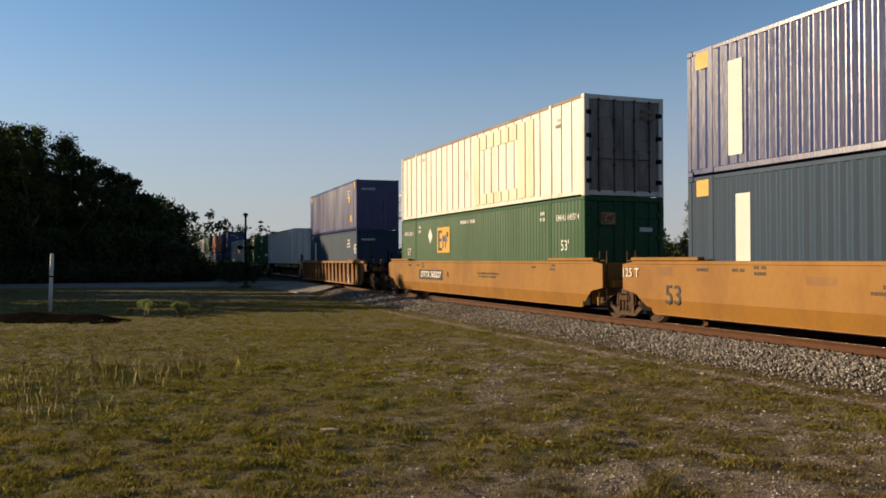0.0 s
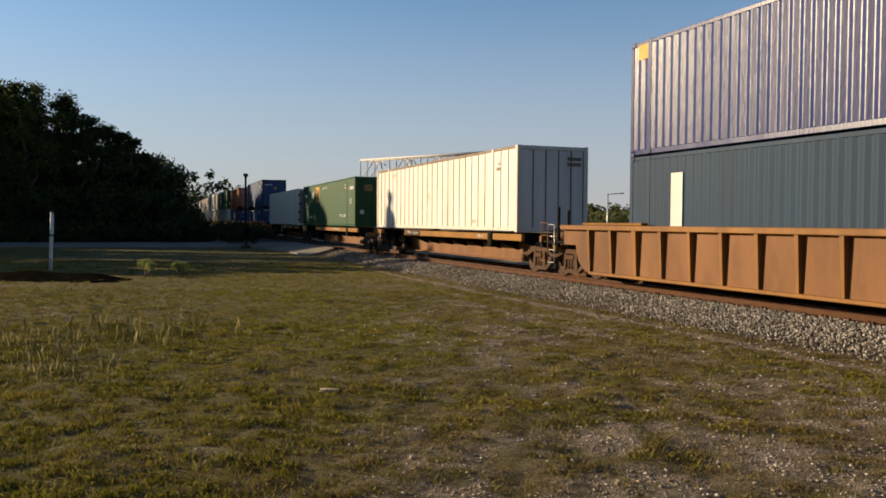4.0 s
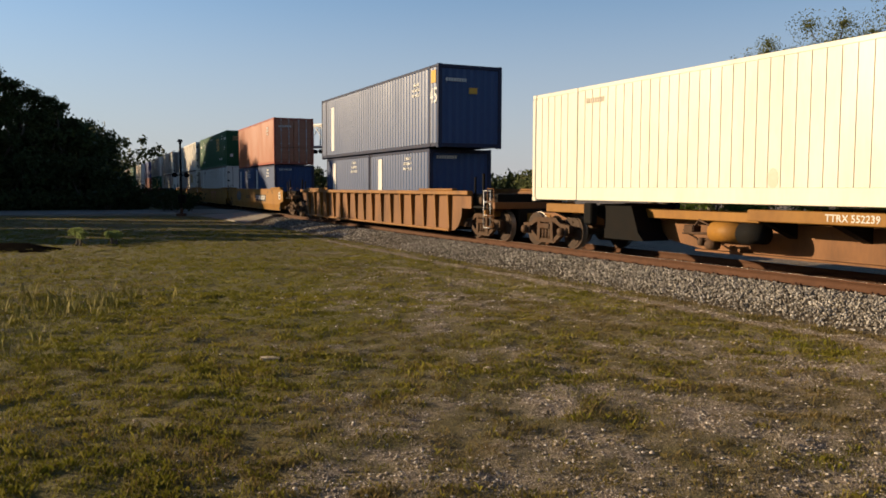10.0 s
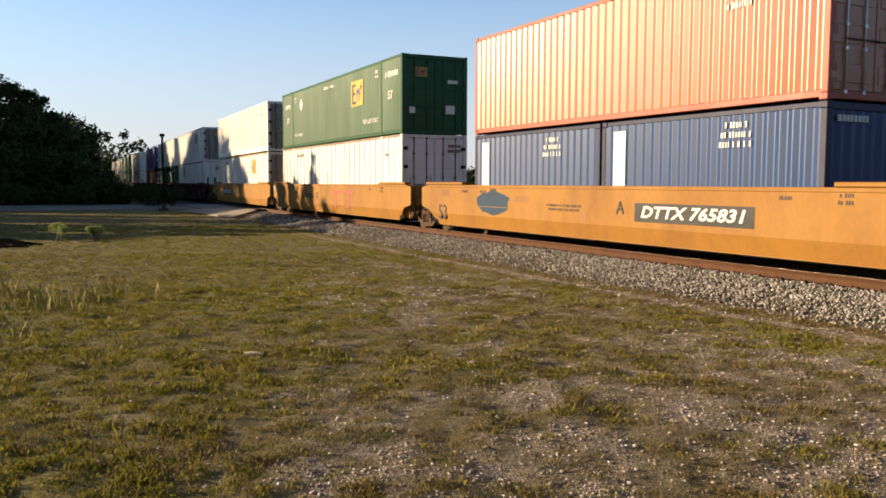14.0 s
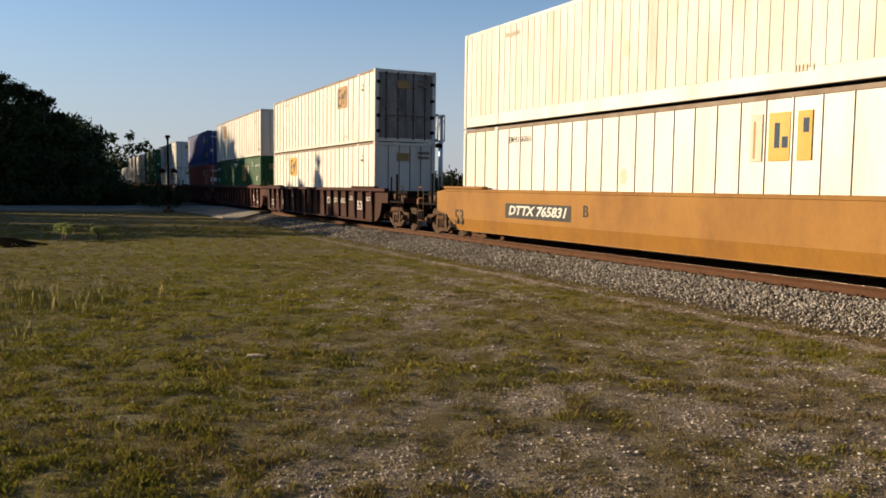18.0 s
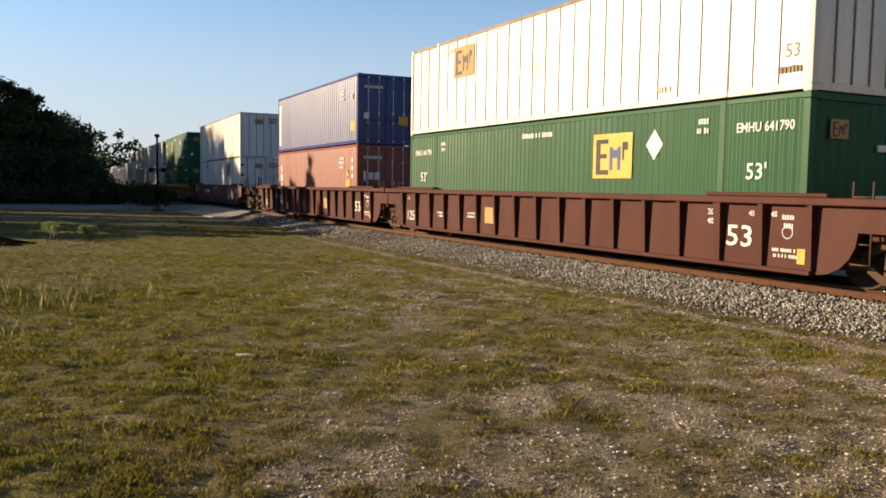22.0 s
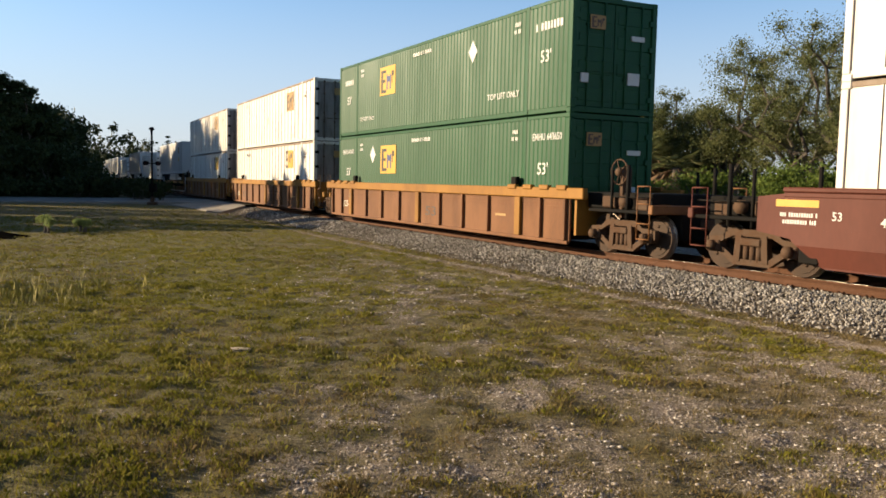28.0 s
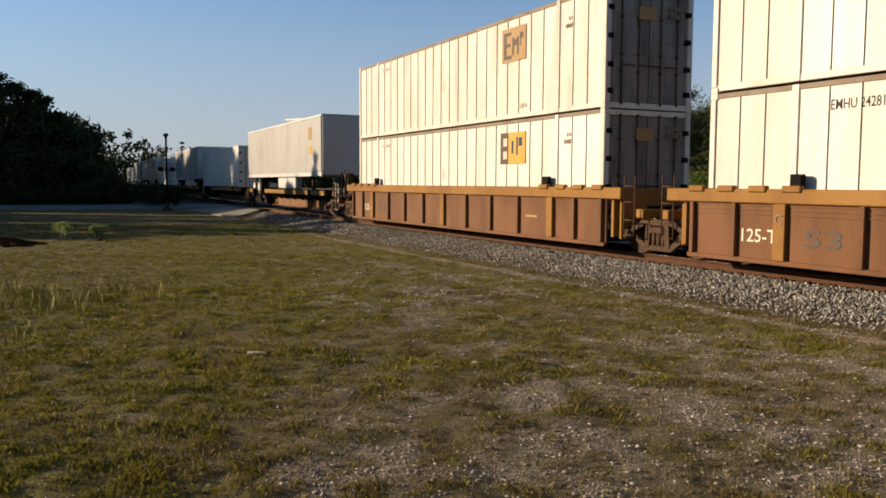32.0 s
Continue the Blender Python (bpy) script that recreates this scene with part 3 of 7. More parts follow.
def side_frame_mesh():
    """A cast truck side: a bowed frame with two open windows and a spring nest."""
    bm = bmesh.new()
    y0, y1 = 0.98, 1.1
    # top chord, bottom chord, columns and pedestals, leaving the windows open
    prism(bm, [(-1.12, 0.42), (-1.12, 0.62), (-0.7, 0.66), (-0.5, 0.8), (0.5, 0.8), (0.7, 0.66), (1.12, 0.62), (1.12, 0.42), (0.8, 0.42), (0.74, 0.54), (0.45, 0.67), (-0.45, 0.67), (-0.74, 0.54), (-0.8, 0.42)], y0, y1)
    prism(bm, [(-0.86, 0.42), (-0.42, 0.13), (0.42, 0.13), (0.86, 0.42), (0.68, 0.44), (0.36, 0.24), (-0.36, 0.24), (-0.68, 0.44)], y0, y1)
    for s in (-1, 1):
        prism(bm, [(s * 0.26, 0.2), (s * 0.4, 0.2), (s * 0.36, 0.7), (s * 0.22, 0.7)], y0 + 0.01, y1 + 0.02)
        box(bm, s * 0.89 - 0.16, s * 0.89 + 0.16, y0 - 0.05, y1 + 0.06, 0.34, 0.56, bevel=0.03)
        tube(bm, (s * 0.89, y1 + 0.02, WHEEL_R), (s * 0.89, y1 + 0.16, WHEEL_R), 0.1, n=12)
    for x in (-0.15, 0, 0.15):
        tube(bm, (x, 1.04, 0.2), (x, 1.04, 0.5), 0.065, n=8)
    box(bm, -0.24, 0.24, 0.9, 1.15, 0.5, 0.64, bevel=0.02)
    return bm


def wheelset_mesh():
    bm = bmesh.new()
    for s in (-1, 1):
        ya, yb = s * 0.68, s * 0.82
        disc_ring(bm, (0, 0), ya, yb, ((0, WHEEL_R + 0.025), (0.22, WHEEL_R + 0.025), (0.3, WHEEL_R), (1, WHEEL_R - 0.006)), 28, 1)
        disc_ring(bm, (0, 0), s * 0.815, s * 0.835, ((0, WHEEL_R - 0.07), (0.8, WHEEL_R - 0.075), (1, 0.1)), 24, 0)
        disc_ring(bm, (0, 0), s * 0.83, s * 0.95, ((0, 0.14), (0.5, 0.12), (1, 0.1)), 14, 0)
        for k in range(5):                 # cast web holes read as raised bosses
            an = k * 2 * math.pi / 5
            tube(bm, (0.25 * math.cos(an), s * 0.83, 0.25 * math.sin(an)), (0.25 * math.cos(an), s * 0.848, 0.25 * math.sin(an)), 0.035, n=6)
    tube(bm, (0, -0.95, 0), (0, 0.95, 0), 0.085, n=12)
    return bm


GEAR = {}
SPINNING = []


def truck(parent, x):
    """Two wheelsets, two side frames and a bolster at x along the car."""
    def gear(kind, mesh, material, m):
        if kind not in GEAR:
            GEAR[kind] = link(kind, mesh(), material, parent)
            GEAR[kind].matrix_basis = m
            return GEAR[kind]
        return again(GEAR[kind], parent, m)

    def bolster_mesh():
        bm = boxes((-0.2, 0.2, -1.0, 1.0, 0.48, 0.72), bevel=0.03)
        box(bm, -0.92, 0.92, -0.06, 0.06, 0.5, 0.6)
        return bm

    for s in (1, -1):
        gear("side_frame", side_frame_mesh, M["steel"], pose(x, 0, BED, 0, 0, 0 if s > 0 else 180))
    gear("bolster", bolster_mesh, M["steel"], pose(x, 0, BED))
    for dx in (-0.89, 0.89):
        SPINNING.append((gear("wheelset", wheelset_mesh, [M["wheel"], M["tread"]], pose(x + dx, 0, WHEEL_R + BED)), x + dx))


def rails_and_ladder(parent, s, colour, brake_wheel=False):
    """Fittings of a car's end: a deck, grab irons, a ladder, a coupler (s: -1 for the forward end)."""
    part("end_deck", boxes((min(s * 9.0, s * 11.2), max(s * 9.0, s * 11.2), -1.35, 1.35, 1.2, 1.27), bevel=0.015), M["black"], parent)
    part("end_beam", boxes((min(s * 11.1, s * 11.25), max(s * 11.1, s * 11.25), -1.4, 1.4, 1.2, 1.4), bevel=0.02), M["wornyellow" if colour == "yellow" else colour], parent)
    # a black box added where the gap between cars lies in shade
    part("end_housing", boxes((min(s * 8.66, s * 10.95), max(s * 8.66, s * 10.95), -1.12, 1.12, 1.27, 1.64), bevel=0.03), M["black"], parent, "black box added for the shade between car ends")
    part("draft_sill", boxes((min(s * 9.0, s * 11.3), max(s * 9.0, s * 11.3), -0.6, 0.6, 0.66, 1.2), bevel=0.02), M["black"], parent)
    bm = bmesh.new()
    box(bm, min(s * 11.2, s * 11.62), max(s * 11.2, s * 11.62), -0.1, 0.1, 0.88, 1.1, bevel=0.02)
    box(bm, min(s * 11.55, s * 11.8), max(s * 11.55, s * 11.8), -0.16, 0.14, 0.84, 1.14, bevel=0.04)
    part("coupler", bm, M["steel"], parent, "rusty knuckle coupler")
    for y in (1.38, -1.38):
        bm = bmesh.new()
        xs = (s * 10.75, s * 11.15)
        for x in xs:
            tube(bm, (x, y, 0.66), (x, y, 1.8), 0.014, n=6)
        for z in (0.67, 1.0, 1.42, 1.79):
            tube(bm, (xs[0], y, z), (xs[1], y, z), 0.016, n=6)
        part("ladder", bm, M["wornyellow" if colour == "yellow" else colour], parent, "steel grab-iron ladder in the car's paint")
        bm = bmesh.new()
        tube(bm, (s * 10.3, y * 0.92, 1.08), (s * 10.3, y * 0.92, 2.25), 0.045, n=6)
        tube(bm, (s * 9.75, y * 0.92, 1.08), (s * 9.75, y * 0.92, 2.15), 0.035, n=6)
        tube(bm, (s * 9.75, y * 0.92, 1.55), (s * 11.1, y * 0.92, 1.55), 0.016, n=6)
        part("handrail", bm, M["black"], parent)
    bm = bmesh.new()
    box(bm, min(s * 9.3, s * 9.8), max(s * 9.3, s * 9.8), 0.85, 1.2, 1.3, 1.56, bevel=0.03)
    tube(bm, (s * 10.1, 0.9, 1.45), (s * 10.1, 1.26, 1.45), 0.13, n=12)
    box(bm, min(s * 10.4, s * 10.8), max(s * 10.4, s * 10.8), 0.8, 1.15, 1.27, 1.55, bevel=0.02)
    part("brake_gear", bm, M["steel"], parent)
    if brake_wheel:
        bm = bmesh.new()
        c = Vector((s * 9.9, 1.2, 2.1))
        for k in range(16):
            a0, a1 = 2 * math.pi * k / 16, 2 * math.pi * (k + 1) / 16
            tube(bm, c + Vector((0.28 * math.cos(a0), 0, 0.28 * math.sin(a0))), c + Vector((0.28 * math.cos(a1), 0, 0.28 * math.sin(a1))), 0.02, n=6)
        for k in range(5):
            a0 = 2 * math.pi * k / 5
            tube(bm, c, c + Vector((0.28 * math.cos(a0), 0, 0.28 * math.sin(a0))), 0.014, n=5)
        tube(bm, c - Vector((0, 0.05, 0)), c + Vector((0, 0.06, 0)), 0.09, n=10)
        box(bm, c.x - 0.06, c.x + 0.06, 0.9, 1.15, 1.08, 2.2)
        part("brake_wheel", bm, M["steel"], parent, "spoked hand brake wheel")


# ---------------------------------------------------------------- cars
def joint(parent, s, colour):
    """The end of an articulated unit: a tapered sill over the shared truck, with uprights."""
    part("joint_sill", boxes((min(s * 8.5, s * 9.7), max(s * 8.5, s * 9.7), -0.6, 0.6, 0.66, 1.3), bevel=0.03), M["black"], parent)
    part("end_bulkhead", boxes((min(s * 8.7, s * 8.78), max(s * 8.7, s * 8.78), -1.3, 1.3, 0.55, 1.7), bevel=0.015), M[colour], parent)
    for y in (1.36, -1.36):
        bm = bmesh.new()
        for x in (8.95, 9.3):
            tube(bm, (s * x, y, 0.66), (s * x, y, 2.0), 0.018, n=6)
        for z in (0.67, 1.0, 1.4, 1.75):
            tube(bm, (s * 8.95, y, z), (s * 9.3, y, z), 0.016, n=6)
        part("ladder", bm, M["steel"], parent, "steel grab-iron ladder")
    part("cross_bearer", boxes((min(s * 9.2, s * 9.45), max(s * 9.2, s * 9.45), -1.25, 1.25, 1.05, 1.25), bevel=0.02), M[colour], parent)


def well(style, colour, front, rear, marks=None):
    """One unit of a double-stack car. style: 'smooth', 'ribbed' or 'deep'; front, rear: 'end' or 'joint'."""
    root = new("well_car")
    C = M["grimyyellow" if style == "ribbed" and colour == "yellow" else colour]
    y = 1.5
    for sg in (1, -1):
        y0, y1 = (y - 0.05, y) if sg > 0 else (-y, -y + 0.05)
        bm = bmesh.new()
        if style == "smooth":
            ea = 9.3 if front == "joint" else 9.45
            eb = 9.3 if rear == "joint" else 9.45
            prism(bm, [(-ea, 1.05), (-ea, 1.66), (-8.9, 1.72), (8.9, 1.72), (eb, 1.66), (eb, 1.05), (8.75, 0.95), (8.62, 0.85), (-8.62, 0.85), (-8.75, 0.95)], y0, y1)
            fold = prism(bm, [(-8.62, 0.85), (8.62, 0.85), (8.15, 0.5), (-8.15, 0.5)], y0, y1)
            for v in {v for f in fold for v in f.verts}:
                if v.co.z < 0.6:
                    v.co.y -= sg * 0.09
            part("side_wall", bm, C, root)
            part("top_chord", boxes((-8.9, 8.9, min(y0, y1) - 0.06, max(y0, y1) + 0.012, 1.66, 1.745), bevel=0.012), C, root)
            part("bottom_flange", boxes((-8.1, 8.1, min(y0, y1) - sg * 0.09, max(y0, y1) - sg * 0.07, 0.485, 0.52), bevel=0.006), C, root)
            part("side_seam", boxes((-8.1, 8.1, min(y0, y1), max(y0, y1) + sg * 0.004 if sg > 0 else max(y0, y1), 1.12, 1.135)), C, root)
            for s in (-1, 1):
                part("corner_shelf", boxes((min(s * 6.4, s * 8.9), max(s * 6.4, s * 8.9), min(y0, y1) - 0.1, max(y0, y1) + 0.05, 1.745, 1.83), bevel=0.02), C, root)
                part("chamfer_plate", boxes((min(s * 8.2, s * 8.6), max(s * 8.2, s * 8.6), min(y0, y1) - 0.3, max(y0, y1) - 0.05, 0.55, 0.95), bevel=0.02), M["black"], root)
        elif style == "ribbed":
            e = 9.75
            arch = [(8.35 + 0.75 * math.sin(k * math.pi / 10), 1.18 - 0.74 * math.cos(k * math.pi / 10)) for k in range(6)]
            right = [(8.3, 0.44)] + [(x, z) for x, z in arch] + [(e, 1.18)]
            pts = right + [(e, 1.7), (-e, 1.7)] + [(-x, z) for x, z in right[::-1]]
            prism(bm, pts, y0 - sg * 0.09, y1 - sg * 0.09)
            part("side_wall", bm, M["wornyellow"] if colour == "yellow" else C, root)
            part("top_chord", boxes((-e, e, min(y0, y1) - 0.08, max(y0, y1) + 0.05, 1.6, 1.73), bevel=0.015), C, root)
            part("bottom_chord", boxes((-8.3, 8.3, min(y0, y1) - 0.04, max(y0, y1) + 0.01, 0.42, 0.5), bevel=0.012), C, root)
            for i in range(17):
                x = -8.28 + 1.035 * i
                wd = 0.1 if i not in (2, 14) else 0.18
                rb = bmesh.new()
                prism(rb, [(x - wd / 3, 0.5), (x + wd / 3, 0.5), (x + wd / 2, 1.6), (x - wd / 2, 1.6)], y0 - 0.08, y1 + (0.05 if sg > 0 else 0.0))
                for v in rb.verts:
                    if v.co.z < 1 and abs(v.co.y) > 1.51:
                        v.co.y = sg * 1.485
                part("rib", rb, C, root)
            for s in (-1, 1):
                part("corner_shelf", boxes((min(s * 5.9, s * 8.6), max(s * 5.9, s * 8.6), min(y0, y1) - 0.12, max(y0, y1) + 0.03, 1.73, 1.8), bevel=0.02), C, root)
        else:
            prism(bm, [(-8.4, 0.42), (8.4, 0.42), (8.4, 1.5), (-8.4, 1.5)], y0 - 0.06 * sg, y1 - 0.06 * sg)
            part("side_wall", bm, M["rustpanel"], root, "rust-worn side panels")
            part("top_chord", boxes((-9.0, 9.0, min(y0, y1) - 0.08, max(y0, y1) + 0.02, 1.46, 1.72), bevel=0.02), C, root)
            part("bottom_chord", boxes((-8.4, 8.4, min(y0, y1) - 0.04, max(y0, y1) + 0.0, 0.37, 0.46), bevel=0.012), M["rustpanel"], root)
            for x, wd in ((-8.27, 0.1), (-7.2, 0.1), (-6.17, 0.26), (-4.6, 0.1), (-3.1, 0.1), (-1.6, 0.1), (0.0, 0.26), (1.5, 0.1), (3.05, 0.1), (4.55, 0.1), (6.15, 0.26), (7.2, 0.1), (8.27, 0.1)):
                part("rib", boxes((x - wd / 2, x + wd / 2, y0 - 0.02, y1 + 0.03 * (sg > 0), 0.46, 1.46), bevel=0.01), C if wd > 0.2 else M["rustpanel"], root)
            for z in (1.25, 1.33, 1.41):
                part("ridge", boxes((-8.2, 8.2, y0 - 0.03, y1 - 0.045 if sg > 0 else y1, z, z + 0.025)), M["rustpanel"], root)
            for s in (-1, 1):
                for k in range(4):
                    x = s * (5.9 + 0.75 * k)
                    part("gusset", boxes((x - 0.2, x + 0.2, min(y0, y1) - 0.02, max(y0, y1) + 0.06, 1.66, 1.78), bevel=0.02), C, root)
                part("lock_post", boxes((min(s * 5.75, s * 6.0), max(s * 5.75, s * 6.0), min(y0, y1) - 0.1, max(y0, y1) - 0.02, 1.7, 1.98), bevel=0.02), M["black"], root)
    beam = part("floor_beam", boxes((-0.15, 0.15, -1.33, 1.33, 0.45, 0.62)), M["black"], root)
    beam.matrix_basis = pose(-7.85, 0, 0)
    for k in range(1, 9):
        again(beam, root, pose(-7.85 + 1.96 * k, 0, 0))
    part("end_bulkhead", boxes((-8.62, -8.54, -1.4, 1.4, 0.6, 1.6)), C, root)
    part("end_bulkhead", boxes((8.54, 8.62, -1.4, 1.4, 0.6, 1.6)), C, root)
    for kind, s in ((front, -1), (rear, 1)):
        if kind == "end":
            rails_and_ladder(root, s, colour, style == "deep")
            truck(root, s * 9.9)
        else:
            joint(root, s, colour)
            if s < 0:
                truck(root, -9.76)
    return tagged(root, {"yellow": "yellow steel well car with grimy ", "brown": "oxide brown steel well car with ", "darkbrown": "dark brown steel well car with ", "redbrown": "red-brown steel well car with "}[colour] + {"smooth": "smooth plated sides on rusty trucks", "ribbed": "upright ribbed sides on rusty trucks", "deep": "deep top chords and rust-worn panels"}[style], "rail car", "rail cars of the train")


def spine(front, rear, half=9.75):
    """One unit of a spine car: a slender centre sill with side sills under the load."""
    root = new("spine_car")
    C = M["yellow"]
    g = -3.0 if rear == "end" else 0.0      # the brake gear sits further in where the car ends
    deep = half - 2.9 + 1.4 * g
    bm = bmesh.new()
    prism(bm, [(-half + 0.4, 0.95), (-half + 0.4, 1.12), (half - 0.4, 1.12), (half - 0.4, 0.95), (deep + 1.0 - 0.5 * g, 0.85), (deep, 0.5), (-half + 2.9, 0.5), (-half + 1.9, 0.85)], -0.32, 0.32)
    part("centre_sill", bm, M["wornyellow"], root, "rusty yellow centre sill")
    part("sill_flange", boxes((-half + 2.9, deep, -0.5, 0.5, 0.46, 0.5)), M["wornyellow"], root)
    for sg in (1, -1):
        part("side_sill", boxes((-8.5, 3.4 + g, sg * 1.28 - 0.06, sg * 1.28 + 0.06, 1.2, 1.42), bevel=0.015), C, root)
        part("side_sill", boxes((6.2 + 0.3 * g, 8.5 + 0.4 * g, sg * 1.28 - 0.06, sg * 1.28 + 0.06, 1.2, 1.42), bevel=0.015), C, root)
        # bearers are thick and black so that each includes the shadow it casts
        for x in (-8.2, -6.1, -4.6, -3.0, -1.4, 0.2, 1.8, 3.2, 6.3 + 0.3 * g, 8.3 + 0.4 * g):
            if 3.3 + g < x < 3.4:
                continue
            bm = bmesh.new()
            a = [(0.32 * sg, 0.85), (0.32 * sg, 1.4), (1.24 * sg, 1.4), (1.24 * sg, 1.22)]
            va = [bm.verts.new((x - 0.1, q, z)) for q, z in a]
            vb = [bm.verts.new((x + 0.1, q, z)) for q, z in a]
            bm.faces.new(va), bm.faces.new(vb[::-1])
            for i in range(4):
                bm.faces.new((va[i], vb[i], vb[(i + 1) % 4], va[(i + 1) % 4]))
            bmesh.ops.recalc_face_normals(bm, faces=bm.faces[:])
            part("cross_bearer", bm, M["black"], root, "cross bearer thickened and blackened to take in its shadow")
        for x in (-6.1, 6.3 + 0.3 * g):
            part("pedestal", boxes((x - 0.16, x + 0.16, sg * 1.3 - 0.1, sg * 1.3 + 0.1, 0.95, 1.46), bevel=0.03), M["black"], root, "black container pedestal")
    bm = bmesh.new()
    tube(bm, (3.6 + g, 0.62, 1.2), (8.0 + g, 0.62, 1.15), 0.03, n=6)
    for a, b, r in (((4.6, 0.95, 1.0), (5.1, 0.92, 1.16), 0.022), ((5.1, 0.92, 1.16), (5.35, 0.85, 0.98), 0.022), ((4.5, 1.0, 0.9), (5.6, 0.9, 0.86), 0.025), ((5.2, 0.8, 0.72), (5.7, 0.8, 0.92), 0.02), ((4.7, 0.9, 0.8), (5.2, 0.8, 0.72), 0.02)):
        tube(bm, (a[0] + g, *a[1:]), (b[0] + g, *b[1:]), r, n=6)
    box(bm, 5.25 + g, 5.55 + g, 0.7, 0.95, 0.84, 1.04, bevel=0.03)
    tube(bm, (4.62 + g, 0.88, 0.66), (4.86 + g, 0.88, 0.66), 0.11, n=10)
    tube(bm, (5.02 + g, 0.84, 0.7), (5.14 + g, 0.84, 0.7), 0.09, n=10)
    part("brake_gear", bm, M["steel"], root)
    if rear == "end":
        bm = bmesh.new()
        tube(bm, (3.85 + g, 0.96, 0.94), (4.62 + g, 0.96, 0.94), 0.2, n=18)
        tube(bm, (4.62 + g, 0.96, 0.94), (4.7 + g, 0.96, 0.94), 0.2, 0.1, n=18)
        tank = part("air_tank", bm, C, root, "yellow compressed-air tank", smooth=True)
        bm = bmesh.new()
        tube(bm, (3.28 + g, 0.96, 0.94), (3.85 + g, 0.96, 0.94), 0.19, 0.21, n=18)
        part("brake_cylinder", bm, M["black"], tank, "black brake cylinder")
    part("gusset_plate", boxes((3.42 + g, 5.75 + 0.5 * g, 0.66, 0.7, 1.14, 1.36), bevel=0.01), C, root)
    bm = bmesh.new()
    prism(bm, [(x + 0.55 * g, z) for x, z in ((5.75, 1.4), (6.75, 1.4), (6.75, 0.62), (5.3, 0.62), (5.5, 0.8))], 0.36, 1.1)
    part("bolster_arm", bm, M["black"], root, "grimy black body bolster")
    bm = bmesh.new()
    box(bm, 5.2, 6.0, -0.5, 0.5, 1.12, 1.3, bevel=0.03)
    part("trailer_hitch", bm, M["black"], root, "folded black trailer hitch")
    for kind, s in ((front, -1), (rear, 1)):
        if kind == "end":
            bm = boxes((min(s * 8.6, s * 10.9), max(s * 8.6, s * 10.9), -0.35, 0.35, 0.66, 1.08), bevel=0.03)
            part("draft_sill", bm, C, root)
            part("coupler", boxes((min(s * 10.9, s * 11.4), max(s * 10.9, s * 11.4), -0.14, 0.14, 0.66, 0.92), bevel=0.03), M["steel"], root)
            part("end_beam", boxes((min(s * 10.6, s * 10.75), max(s * 10.6, s * 10.75), -1.35, 1.35, 0.95, 1.15), bevel=0.02), C, root)
            for yy in (1.35, -1.35):
                bm = bmesh.new()
                for x in (10.3, 10.7):
                    tube(bm, (s * x, yy, 0.62), (s * x, yy, 1.75), 0.016, n=6)
                for z in (0.63, 1.0, 1.4, 1.73):
                    tube(bm, (s * 10.3, yy, z), (s * 10.7, yy, z), 0.015, n=6)
                part("ladder", bm, M["galv"], root, "steel grab-iron ladder")
            truck(root, s * (7.7 if s > 0 else 9.3))
        elif s < 0:
            part("joint_beam", boxes((-half - 0.35, -half + 0.35, -1.1, 1.1, 1.0, 1.2), bevel=0.02), C, root)
            truck(root, -half)
    return tagged(root, "rusty yellow spine car with a slender centre sill and open deck", "rail car", "rail cars of the train")


